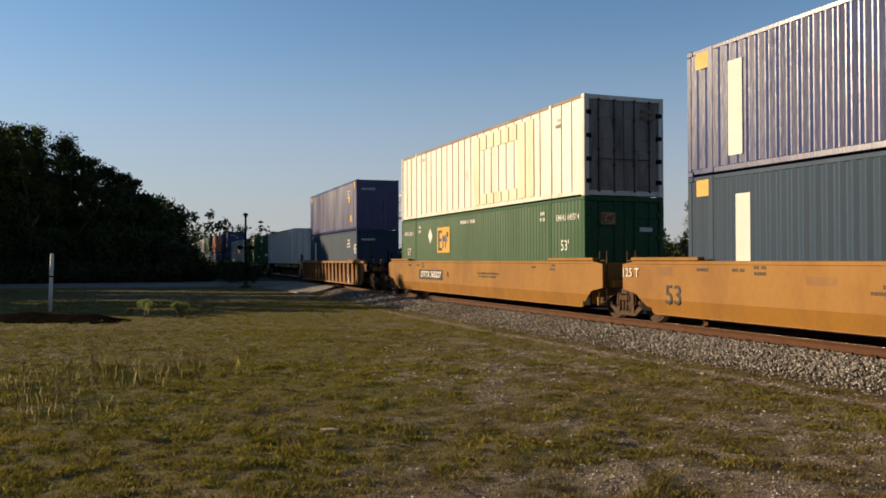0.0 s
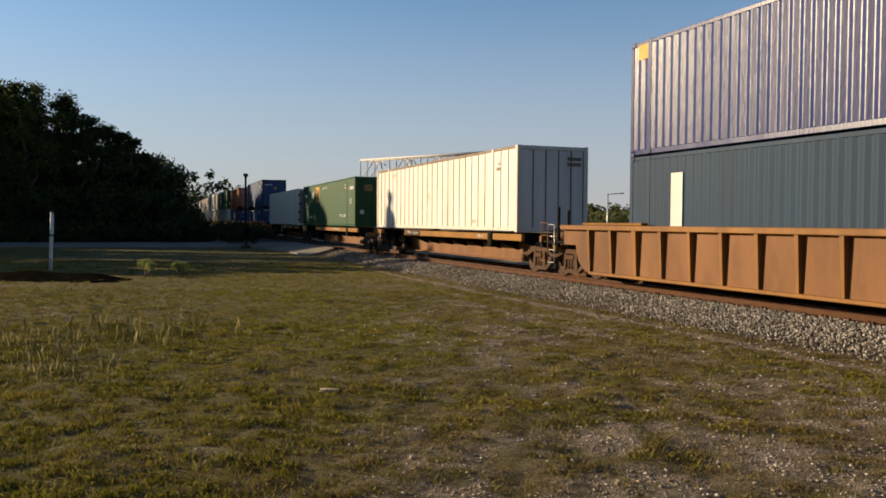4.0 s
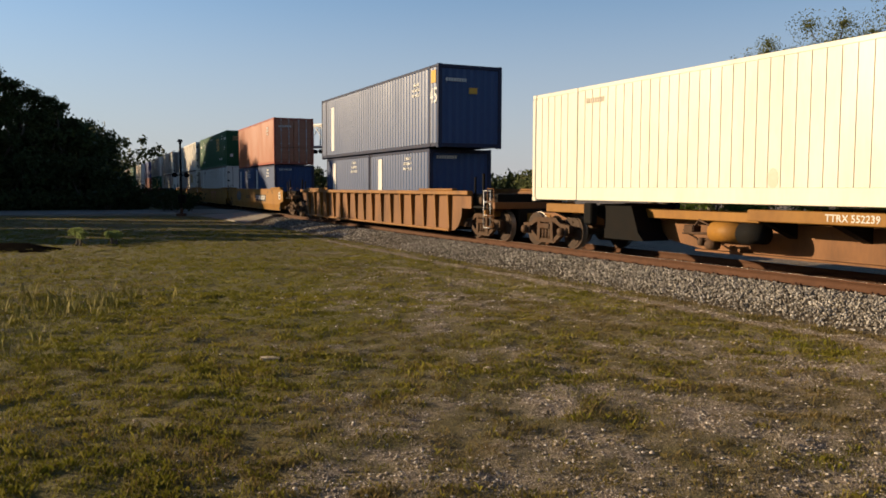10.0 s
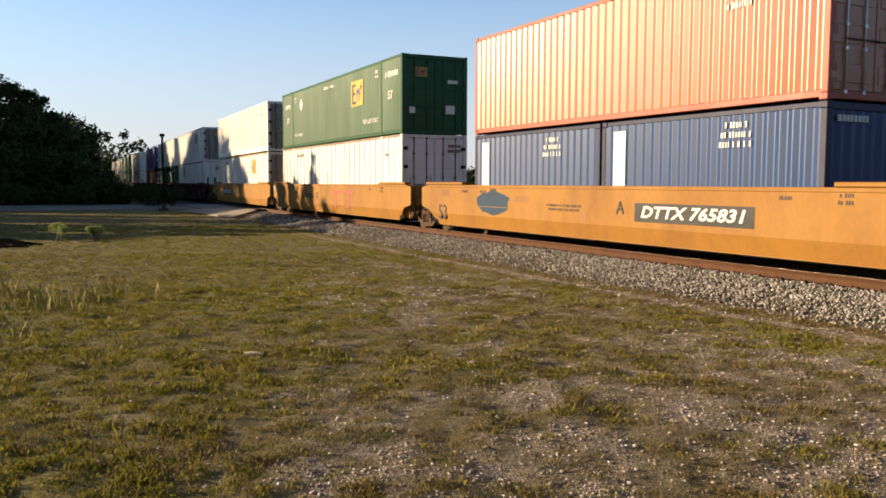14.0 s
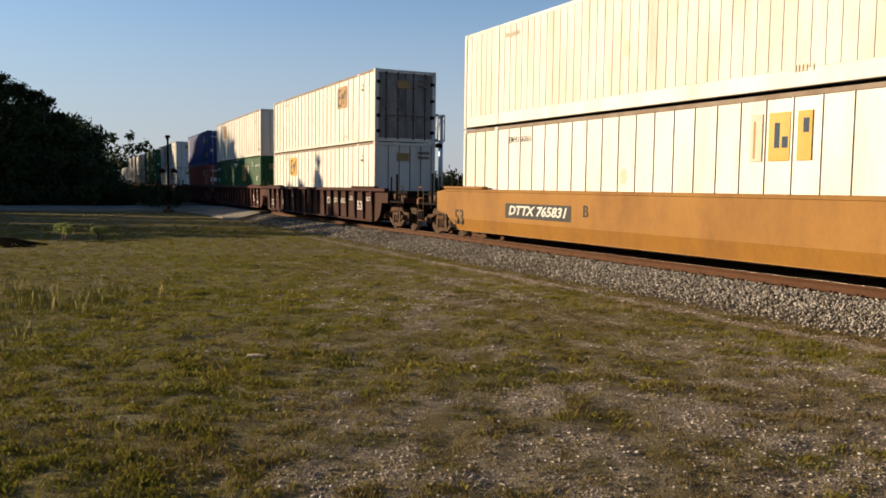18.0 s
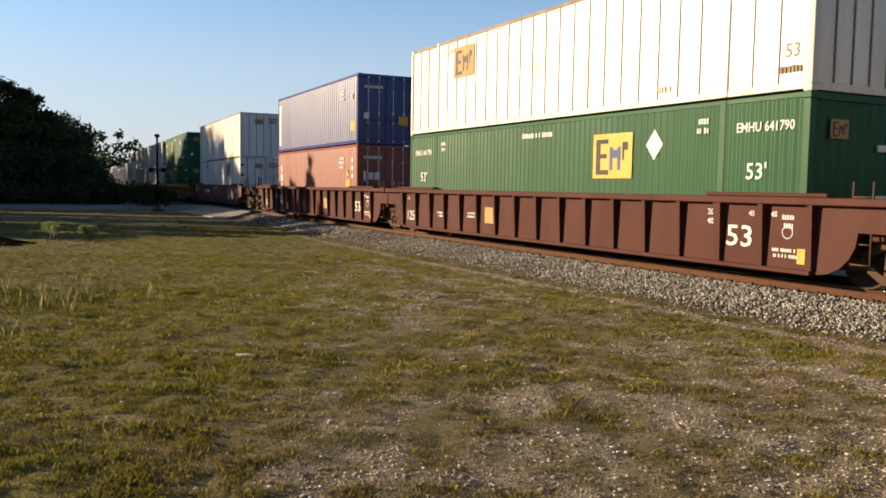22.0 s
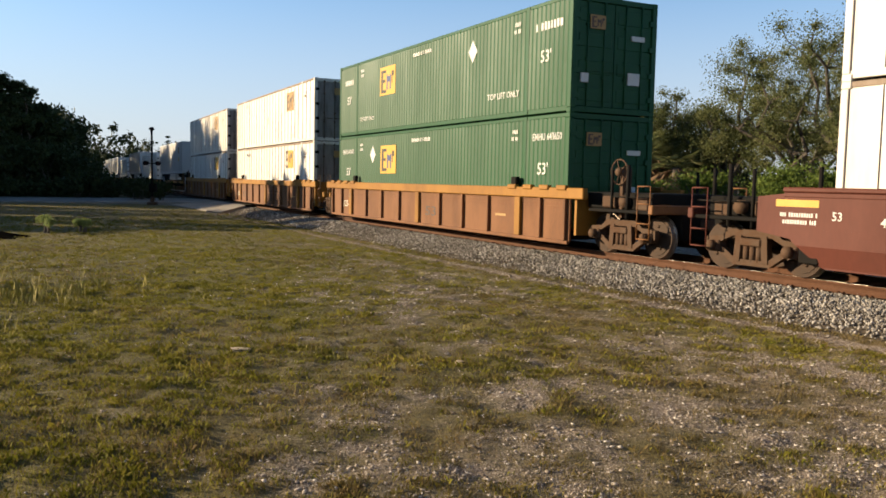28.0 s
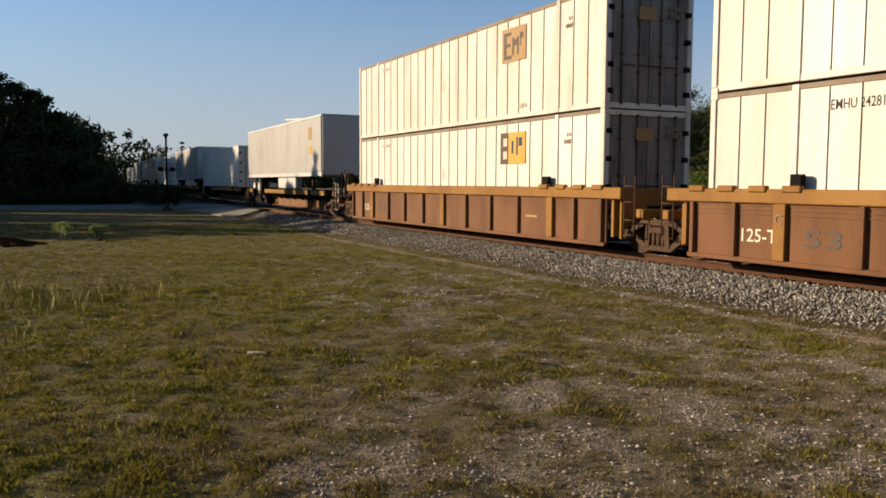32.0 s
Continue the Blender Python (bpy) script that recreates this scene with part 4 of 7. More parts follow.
def trailer(paint="silver"):
    """A highway trailer riding on a spine car; base of its box at z 0."""
    root = new("trailer")
    L, W, H = 16.15, 2.59, 2.85
    hl, hw = L / 2, W / 2
    for sg in (1, -1):
        part("side_panel", side_panel(-hl + 0.12, hl - 0.12, 0.18, H - 0.1, sg * hw, 1.22, 0.006, "post"), [M[paint], M["galv"]], root)
        part("bottom_rail", boxes((-hl, hl, sg * hw - 0.05, sg * hw + 0.02, 0.0, 0.18), bevel=0.01), M["galv"], root)
        part("top_rail", boxes((-hl, hl, sg * hw - 0.05, sg * hw + 0.015, H - 0.1, H), bevel=0.01), M["galv"], root)
    part("roof", boxes((-hl + 0.05, hl - 0.05, -hw + 0.05, hw - 0.05, H - 0.05, H + 0.015)), M[paint], root)
    part("floor", boxes((-hl + 0.05, hl - 0.05, -hw + 0.05, hw - 0.05, 0.05, 0.12)), M["black"], root)
    part("nose", boxes((-hl, -hl + 0.1, -hw + 0.02, hw - 0.02, 0.02, H - 0.01), bevel=0.05), M["slate" if paint == "grey" else paint], root)
    for sg in (1, -1):
        door = part("door", boxes((hl - 0.1, hl - 0.02, 0.01 if sg > 0 else -hw + 0.06, hw - 0.06 if sg > 0 else -0.01, 0.1, H - 0.1), bevel=0.01), M[paint], root)
        bm = bmesh.new()
        tube(bm, (hl + 0.01, sg * 0.5, 0.1), (hl + 0.01, sg * 0.5, H - 0.1), 0.02, n=6)
        part("lock_rod", bm, M["galv"], door)
        part("landing_leg", boxes((-4.9, -4.75, sg * 0.75 - 0.07, sg * 0.75 + 0.07, -0.7, 0.05), bevel=0.01), M["steel"], root)
    part("fuel_box", boxes((-3.2, 0.4, 0.9, 1.25, -0.62, -0.02), bevel=0.05), M["galv"], root, "pale side box slung under the floor")
    part("bogie_frame", boxes((4.6, 7.2, -0.5, 0.5, -0.35, 0.05), bevel=0.03), M["black"], root)
    for x in (5.2, 6.5):
        for sg in (1, -1):
            bm = bmesh.new()
            disc_ring(bm, (x, -0.55), sg * 0.75, sg * 1.25, ((0, 0.48), (0.08, 0.51), (0.92, 0.51), (1, 0.46)), 22)
            tw = part("wheel", bm, M["tyre"], root)
            bm = bmesh.new()
            disc_ring(bm, (x, -0.55), sg * 1.2, sg * 1.262, ((0, 0.29), (1, 0.24)), 16)
            part("rim", bm, M["galv"], tw)
    part("logo_panel", boxes((-6.4, -5.85, hw - 0.01, hw + 0.006, 1.75, 2.35)), M["logo_faded"], root, "brown and yellow shield-shaped decal")
    part("logo_panel", boxes((-6.38, -5.95, hw - 0.01, hw + 0.006, 1.1, 1.5)), M["logo_yellow"], root, "brown and yellow shield-shaped decal")
    return tagged(root, "silver grey highway trailer riding on a spine car", "trailer", "trailers on the train")


MOVERS = []          # (thing, metres along the train, height over the rail)


def put(thing, s, h=0.0):
    MOVERS.append((thing, s, h))
    return thing


def black_plate(car, x, z, w, text, wb=2.6):
    part("number_board", boxes((x - wb / 2, x + wb / 2, 1.49, 1.506, z - 0.2, z + 0.2)), M["letter_black"], car, "black board behind the car's letters")
    lettering(text, 0.34, M["letter_white"], car, x, 1.51, z, slant=0.25, width=w)


def train():
    S1, S2 = 0.72, 3.54          # floors of lower and upper boxes over the rail
    dark = "navy blue corrugated steel container with glossy scraped paint"
    # three yellow units ahead, of which the last two show
    a = put(well("smooth", "yellow", "joint", "joint"), 8.3)
    lettering("53", 0.62, M["letter_black"], a, 7.3, 1.51, 0.95)
    lettering("125 T", 0.3, M["letter_white"], a, 8.95, 1.52, 1.45)
    bars(a, 1.0, 1.25, 2.2, 0.22, 3.0, 2, "letter_black")
    put(iso_box(L45, HC, "navy", "navy", "nose", dark, panel=5.33, panels_yellow=True), 8.58, S2 + 0.08)
    put(iso_box(L45, HC, "slate", "slate", "nose", "slate blue corrugated steel container with a white panel", panel=5.12, panels_yellow=True), 8.58, S1 + 0.08)
    b = put(well("smooth", "yellow", "joint", "end"), 27.8)
    lettering("53", 0.62, M["letter_black"], b, 7.6, 1.51, 0.88)
    black_plate(b, 3.7, 1.18, 2.4, "DTTX 765227", 2.75)
    lettering("A", 0.3, M["letter_black"], b, 1.75, 1.51, 1.22)
    bars(b, -2.0, 1.25, 2.0, 0.22, 3.0, 2, "letter_black")
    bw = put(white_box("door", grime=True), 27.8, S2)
    for k in range(8):              # a cleaner rectangle within a yellowed stain
        x = -0.55 - 0.603 * k
        if 1 <= k <= 5:
            plate(bw, x, 0.37, 0.5, 0.36, W53, "yellowed", "yellowed stain on white paint", "paint_patch", -0.006)
            plate(bw, x, 2.36, 0.5, 0.5, W53, "yellowed", "yellowed stain on white paint", "paint_patch", -0.006)
        else:
            plate(bw, x, 1.4, 0.5, 2.4, W53, "yellowed", "yellowed stain on white paint", "paint_patch", -0.006)
    put(green_box("door", number="EMHU 645514"), 27.8, S1)
    c = put(well("ribbed", "yellow", "end", "end"), 51.31)
    plate(c, -5.9, 0.72, 0.5, 0.42, 2.83, "letter_white", "white stencilled panel", "panel")
    bars(c, -5.9, 0.72, 0.4, 0.36, 2.842, 2, "letter_black")
    put(iso_box(L45, HC, "navy", "navy", "nose", dark, panels_yellow=True), 51.31, S2 - 0.1)
    put(iso_box(L45, HC, "slate", "slate", "nose", "slate blue corrugated steel container with a painted 45", number45=True, panel=5.0), 51.31, S1 - 0.1)
    # spine car of three units
    for s, box_made, fr, re in ((72.39, "w", "end", "joint"), (92.7, "g", "joint", "joint"), (111.91, "c", "joint", "end")):
        k = put(spine(fr, re), s)
        if box_made == "w":
            put(white_box("nose", rust=False), s, 1.47)
            part("number_board", boxes((1.3, 3.2, 1.335, 1.35, 1.22, 1.4)), M["black"], k)
            lettering("TTRX 552239", 0.15, M["letter_white"], k, 2.24, 1.355, 1.31, width=1.6)
            lettering("1-28'/1-57'", 0.15, M["letter_white"], k, -5.2, 1.345, 1.31)
        elif box_made == "g":
            put(green_box("door", logo_z=2.1), 92.99, 1.47)
            lettering("ALL PURPOSE SPINE CAR", 0.16, M["letter_white"], k, -3.2, 1.345, 1.31)
        else:
            w = white_box("door", "ribs", paint="cream", grime=True)
            put(w, s, 1.47)
            lettering("TTRX 552239", 0.18, M["letter_white"], k, -1.86, 1.345, 1.31)
            lettering("1-28'/1-57'", 0.15, M["letter_white"], k, -5.18, 1.345, 1.31)
    g = put(well("ribbed", "yellow", "end", "end"), 133.05)
    put(iso_box(L45, HC, "royal", "darkframe", "nose", "blue corrugated steel container with a painted 45", number45=True, panel=5.1, panels_yellow=False), 133.05, 3.19)
    plate(MOVERS[-1][0], -6.42, 2.42, 0.4, 0.42, W40, "logo_yellow", "yellow warning plate")
    end_plate(MOVERS[-1][0], L45, -0.1, 1.95, 0.3, 0.2, "logo_yellow", "small yellow plate")
    for dx in (-3.06, 3.06):
        put(iso_box(L20, 2.58, "royal", "darkframe", "nose", "short blue corrugated steel container with a white panel", panel=1.85), 133.05 + dx, 0.6)
    # three smooth yellow units
    h = put(well("smooth", "yellow", "end", "joint"), 156.3)
    black_plate(h, -3.1, 1.18, 2.9, "DTTX 765831", 3.3)
    lettering("A", 0.4, M["letter_black"], h, -0.96, 1.51, 1.25)
    lettering("53", 0.62, M["letter_black"], h, 7.75, 1.51, 0.88)
    bm = bmesh.new()
    prism(bm, [(4.65 + (0.9 + 0.12 * math.sin(q * 2.1)) * math.cos(q * math.pi / 8), 1.25 + (0.34 + 0.05 * math.sin(q * 3.7)) * math.sin(q * math.pi / 8)) for q in range(16)], 1.49, 1.503)
    part("paint_patch", bm, M["slate"], h, "grey-blue rounded paint patch")
    bars(h, 1.2, 1.2, 1.6, 0.2, 3.0, 2, "letter_black")
    for y0 in (-8.6,):
        plate(h, y0, 1.35, 0.42, 0.42, 3.0, "letter_white", "white stencilled panel", "panel")
        bars(h, y0, 1.35, 0.32, 0.36, 3.012, 2, "letter_black")
    put(iso_box(L40, HC, "orange", "redorange", "door", "orange corrugated steel container with a pale faded side"), 156.43, 3.22)
    for dx in (-3.06, 3.06):
        put(iso_box(L20, 2.58, "royal", "darkframe", "nose", "short blue corrugated steel container with a white panel", panel=2.4), 156.43 + dx, 0.62)
    i = put(well("smooth", "yellow", "joint", "joint"), 175.8)
    lettering("53", 0.62, M["letter_black"], i, 7.5, 1.51, 0.95)
    lettering("C", 0.4, M["letter_black"], i, 1.4, 1.51, 1.2)
    part("painted_letter", boxes((-1.4, -1.1, 1.49, 1.506, 0.75, 1.36), (-1.9, -0.6, 1.49, 1.506, 1.35, 1.5)), M["redorange"], i, "large red painted letter shape")
    part("painted_letter", boxes((-3.0, -2.7, 1.49, 1.506, 0.75, 1.36), (-3.5, -2.2, 1.49, 1.506, 1.35, 1.5)), M["redorange"], i, "large red painted letter shape")
    bars(i, 2.9, 1.2, 1.6, 0.2, 3.0, 2, "letter_black")
    for car in (a, b, h, i):
        for x, n2 in ((6.3, 1), (5.2, 1), (4.6, 2), (-5.4, 1), (-6.6, 2)):
            bars(car, x, 1.55, 0.34, 0.12 * n2, 3.0, n2, "letter_black")
        for x, z, w1, h1 in ((7.6, 1.5, 0.5, 0.2), (3.1, 1.38, 0.7, 0.16), (-4.2, 0.98, 0.42, 0.14), (0.4, 1.0, 0.3, 0.22)):
            plate(car, x, z, w1, h1, 3.0, "grimyyellow", "touched-up patch of darker yellow paint", "paint_patch", 0.002)
    put(green_box("door", -3.4, 4.6), 175.8, S2)
    put(white_box("door", number="EMHU 239878"), 175.8, S1)
    j = put(well("smooth", "yellow", "joint", "end"), 195.29)
    black_plate(j, 3.6, 1.18, 2.75, "DTTX 765831", 3.1)
    lettering("B", 0.4, M["letter_black"], j, 1.46, 1.51, 1.25)
    lettering("53", 0.62, M["letter_black"], j, 7.9, 1.51, 0.88)
    lettering("125 T", 0.3, M["letter_white"], i, 8.95, 1.52, 1.5)
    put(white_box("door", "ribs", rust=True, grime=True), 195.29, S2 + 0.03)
    jb = put(white_box("door", decal=-3.95, grime=True, number="EMHU 660601", split="three"), 195.29, S1)
    # three brown ribbed units
    l = put(well("ribbed", "darkbrown", "end", "joint"), 218.9)
    lettering("GTW", 0.3, M["letter_white"], l, -3.63, 1.415, 1.16, width=0.62)
    lettering("676027", 0.3, M["letter_white"], l, -4.62, 1.415, 1.16, width=0.72)
    part("logo_panel", boxes((-2.41, -2.35, 1.39, 1.42, 1.02, 1.3), (-2.64, -2.35, 1.39, 1.42, 1.25, 1.3), (-2.64, -2.35, 1.39, 1.42, 1.02, 1.07), (-2.72, -2.66, 1.39, 1.42, 1.02, 1.3), (-2.92, -2.86, 1.39, 1.42, 1.02, 1.3)), M["letter_white"], l, "white abstract railway emblem")
    lettering("53", 0.5, M["letter_white"], l, -6.68, 1.415, 1.0, width=0.6)
    lettering("125T", 0.45, M["letter_white"], l, 7.65, 1.415, 0.85, width=0.82)
    plate(l, -7.75, 0.85, 0.5, 0.4, 2.83, "darkbrown", "outlined stencil panel", "panel")
    for x, n3 in ((-7.75, 2), (-5.65, 2), (3.5, 2), (5.5, 3), (6.6, 2)):
        bars(l, x, 1.3 if n3 == 2 else 0.9, 0.6, 0.2, 2.83, n3)
    for x in (-8.6, -5.2, -1.6, 2.4, 6.4):
        part("safety_mark", boxes((x - 0.3, x + 0.3, 1.51, 1.526, 1.62, 1.71)), M["logo_yellow"], l, "yellow reflective strip")
    put(white_box("door", decal=-4.0, grime=True), 218.94, S2)
    put(white_box("nose", decal=3.95, faded=False), 218.94, S1)
    m = put(well("ribbed", "brown", "joint", "joint"), 238.4)
    mu = put(white_box("nose", decal=4.35), 238.47, S2)
    lettering("53", 0.34, M["post_line"], mu, -7.63, W53 / 2 - 0.034, 0.72)
    bars(mu, -7.63, 0.4, 0.5, 0.2, W53, 1, "post_line")
    put(green_box("nose", -2.8, -4.2, "EMHU 641790"), 238.47, S1)
    n = put(well("ribbed", "brown", "joint", "end"), 257.95)
    nu = put(iso_box(L40, HC, "brightblue", "brightblue", "door", "bright blue corrugated steel container with a yellow plate", panels_yellow=False), 257.99, S2 - 0.06)
    plate(nu, -5.48, 0.75, 0.42, 0.4, W40, "logo_yellow", "yellow warning plate")
    plate(nu, -5.42, 1.95, 0.14, 0.2, W40, "logo_yellow", "small yellow plate")
    plate(nu, 5.7, 1.4, 0.36, 2.1, W40, "letter_white", "tall pale panel")
    end_plate(nu, L40, -0.75, 1.0, 0.4, 0.36, "logo_yellow", "yellow warning plate on the door")
    end_plate(nu, L40, 0.85, 1.15, 0.22, 0.24, "letter_white", "white plate on the door")
    nn = put(iso_box(L40, HC, "maroon", "maroon", "door", "red-brown corrugated steel container with rounded white letter shapes"), 257.99, S1 - 0.06)
    plate(nn, -4.93, 1.26, 0.5, 0.26, W40, "logo_yellow", "yellow warning plate")
    bm = bmesh.new()
    prism(bm, [(-5.1, 1.54), (-4.76, 1.54), (-4.93, 1.82)], W40 / 2 - 0.01, W40 / 2 + 0.005)
    part("placard", bm, M["logo_yellow"], nn, "yellow warning triangle")
    for q in (0, 1, 2):
        plate(nn, 5.42, 1.08 + 0.44 * q, 0.34 if q < 2 else 0.2, 0.32, W40, "letter_white", "rounded white letter shape", "lettering")
        plate(nn, -5.48, 1.55 + 0.32 * q, 0.18, 0.16, W40, "letter_white", "white letter shape", "lettering")
    for q, (w1, h1) in enumerate(((0.1, 0.4), (0.2, 0.28), (0.22, 0.3))):
        end_plate(nn, L40, 0.9 - 0.27 * q, 1.55, w1, h1, "letter_white", "rounded white letter shape")
    for car, marks in ((m, True), (n, True)):
        lettering("53", 0.55, M["letter_white"], car, -6.68, 1.415, 0.98, width=0.6)
        lettering("20", 0.16, M["letter_white"], car, -5.95, 1.415, 1.42)
        lettering("40", 0.16, M["letter_white"], car, -5.95, 1.415, 1.24)
        bars(car, -7.75, 0.75, 0.7, 0.2, 2.83, 2)
        bars(car, -7.75, 1.3, 0.3, 0.3, 2.83, 2)
        for x, text in ((-6.95, "45"), (-7.45, "48"), (7.95, "53"), (7.3, "40")):
            lettering(text, 0.14, M["letter_white"], car, x, 1.415, 1.42)
        ring = bmesh.new()
        for k in range(14):
            a0, a1 = k * math.pi / 7, (k + 1) * math.pi / 7
            tube(ring, (-7.75 + 0.11 * math.cos(a0), 1.412, 1.12 + 0.11 * math.sin(a0)), (-7.75 + 0.11 * math.cos(a1), 1.412, 1.12 + 0.11 * math.sin(a1)), 0.012, n=4)
        part("stencil_ring", ring, M["letter_white"], car, "white stencilled ring")
        plate(car, -8.05, 0.72, 0.16, 0.26, 2.83, "logo_yellow", "small yellow sticker", "sticker")
        if car is m:
            lettering("125T", 0.45, M["letter_white"], car, 7.65, 1.415, 0.83, width=0.82)
        else:
            lettering("GTW", 0.3, M["letter_white"], car, 5.62, 1.415, 1.18, width=0.66)
            lettering("676027", 0.3, M["letter_white"], car, 4.62, 1.415, 1.18, width=0.76)
            bars(car, 4.62, 0.93, 0.7, 0.2, 2.83, 2)
            bars(car, 3.5, 0.75, 0.78, 0.34, 2.83, 3)
            bars(car, 7.7, 0.85, 0.5, 0.36, 2.83, 3)
        plate(car, 2.5 if car is m else -2.6, 1.03, 0.5, 0.45, 2.83, "logo_faded", "buff stencilled panel", "panel")
        if car is m:
            bars(car, 5.45, 0.95, 0.7, 0.2, 2.83, 2)
            bars(car, 3.5, 1.0, 0.7, 0.2, 2.83, 2)
        for x in (-6.2, -2.0, 4.0, 7.6):
            part("safety_mark", boxes((x - 0.35, x + 0.35, 1.51, 1.526, 1.62, 1.71)), M["logo_yellow"], car, "yellow reflective strip")
    # red-brown single car
    o = put(well("smooth", "redbrown", "end", "end"), 281.57)
    lettering("FEC 71818", 0.36, M["letter_white"], o, 3.17, 1.51, 1.25, width=2.0)
    lettering("53", 0.34, M["letter_white"], o, -5.42, 1.51, 0.95)
    bars(o, 0.4, 1.45, 1.0, 0.18, 3.0, 1)
    bars(o, -7.6, 1.4, 0.9, 0.3, 3.0, 3)
    for q in range(7):
        x = -6.3 - 0.22 * (q % 4) - 0.1 * (q // 4)
        plate(o, x, 1.15 - 0.18 * (q // 4), 0.07, 0.3 if q % 2 else 0.2, 3.0, "cream", "pale scrawled paint stroke", "paint_stroke")
        plate(o, x - 0.08, 1.25 - 0.2 * (q // 4) - 0.1 * (q % 2), 0.2, 0.06, 3.0, "cream", "pale scrawled paint stroke", "paint_stroke")
    part("safety_mark", boxes((8.2, 9.05, 1.49, 1.506, 1.5, 1.62)), M["logo_yellow"], o, "yellow reflective strip")
    bars(o, 8.6, 1.3, 0.85, 0.24, 3.0, 2)
    lettering("53", 0.2, M["letter_white"], o, 7.85, 1.505, 1.36)
    lettering("48", 0.2, M["letter_white"], o, 7.0, 1.505, 1.3)
    put(white_box("nose", decal=3.85), 281.57, S2)
    put(white_box("door", decal=-4.0, number="EMHU 637129"), 281.57, S1)
    # three yellow units with deep chords
    for s, up, lo, fr, re in ((305.04, "g", "g", "end", "joint"), (324.61, -4.0, -3.93, "joint", "joint"), (344.06, -3.95, -3.95, "joint", "end")):
        k = put(well("deep", "yellow", fr, re), s)
        lettering("53", 0.42, M["logo_ink"], k, 5.3 if s > 320 else -0.9, 1.445, 0.86, width=0.75)
        lettering("125-T", 0.34, M["cream"], k, 6.68, 1.445, 0.86, width=0.8)
        lettering("C", 0.26, M["post_line"], k, 6.15, 1.54, 1.18)
        if s < 330 and s > 310:      # a dark board with three pale shapes
            part("name_board", boxes((-2.85, -0.25, 1.41, 1.448, 0.62, 1.16)), M["rail"], k, "dark rusty board with pale letter shapes")
            for q in range(3):
                part("letter_shape", boxes((-0.62 - 0.78 * q - 0.28, -0.62 - 0.78 * q + 0.28, 1.44, 1.453, 1.0, 1.1)), M["wornyellow"], k)
                part("letter_shape", boxes((-0.62 - 0.78 * q - 0.09, -0.62 - 0.78 * q + 0.09, 1.44, 1.453, 0.68, 1.0)), M["wornyellow"], k)
        plate(k, -5.2, 0.95, 0.55, 0.06, 2.88, "logo_faded", "worn stencil bar", "panel")
        if up == "g":
            put(green_box("door", 3.15, -3.15), s, S2)
            put(green_box("door", 3.0, 4.45, "EMHU 643650"), s, S1)
        else:
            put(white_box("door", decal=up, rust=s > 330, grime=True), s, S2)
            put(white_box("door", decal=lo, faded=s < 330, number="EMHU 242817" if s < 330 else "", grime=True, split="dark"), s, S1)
    # spine cars with trailers and boxes behind
    for s, what, fr, re in ((365.3, "t", "end", "joint"), (384.8, "c", "joint", "joint"), (404.3, "t", "joint", "joint"), (423.8, "c", "joint", "joint"), (443.3, "t", "joint", "end"), (463.8, "t", "end", "joint"), (483.3, "c", "joint", "joint")):
        put(spine(fr, re), s)
        if what == "t":
            put(trailer(), s, 2.1)
        else:
            put(white_box("door", "ribs"), s, 1.47)
train()


# ---------------------------------------------------------------- fields of chance
def value_noise(x, y, cell, seed):
    """Smooth noise from 0 to 1 at the points x, y."""
    rng = np.random.RandomState(seed)
    g = rng.rand(257, 257)
    fx, fy = x / cell + 1000.0, y / cell + 1000.0
    ix, iy = np.floor(fx).astype(int), np.floor(fy).astype(int)
    tx, ty = fx - ix, fy - iy
    tx, ty = tx * tx * (3 - 2 * tx), ty * ty * (3 - 2 * ty)
    a, b = g[ix % 256, iy % 256], g[(ix + 1) % 256, iy % 256]
    c, d = g[ix % 256, (iy + 1) % 256], g[(ix + 1) % 256, (iy + 1) % 256]
    return (a * (1 - tx) + b * tx) * (1 - ty) + (c * (1 - tx) + d * tx) * ty


def fbm(x, y, cell, seed, octaves=4):
    v, amp, tot = 0, 1.0, 0
    for k in range(octaves):
        v = v + amp * value_noise(x, y, cell / 2 ** k, seed + k)
        tot += amp
        amp *= 0.55
    return v / tot


def along_across(x, y):
    u = x * ALONG.x + y * ALONG.y
    w = x * ACROSS.x + y * ACROSS.y
    c = np.clip(u, U_NEAR, U_FAR)
    o = D_OFF + BEND / 2 * (c - U0) ** 2 + BEND * (c - U0) * (u - c)
    return u, w - o


def smooth(a, lo, hi):
    t = np.clip((a - lo) / (hi - lo), 0, 1)
    return t * t * (3 - 2 * t)


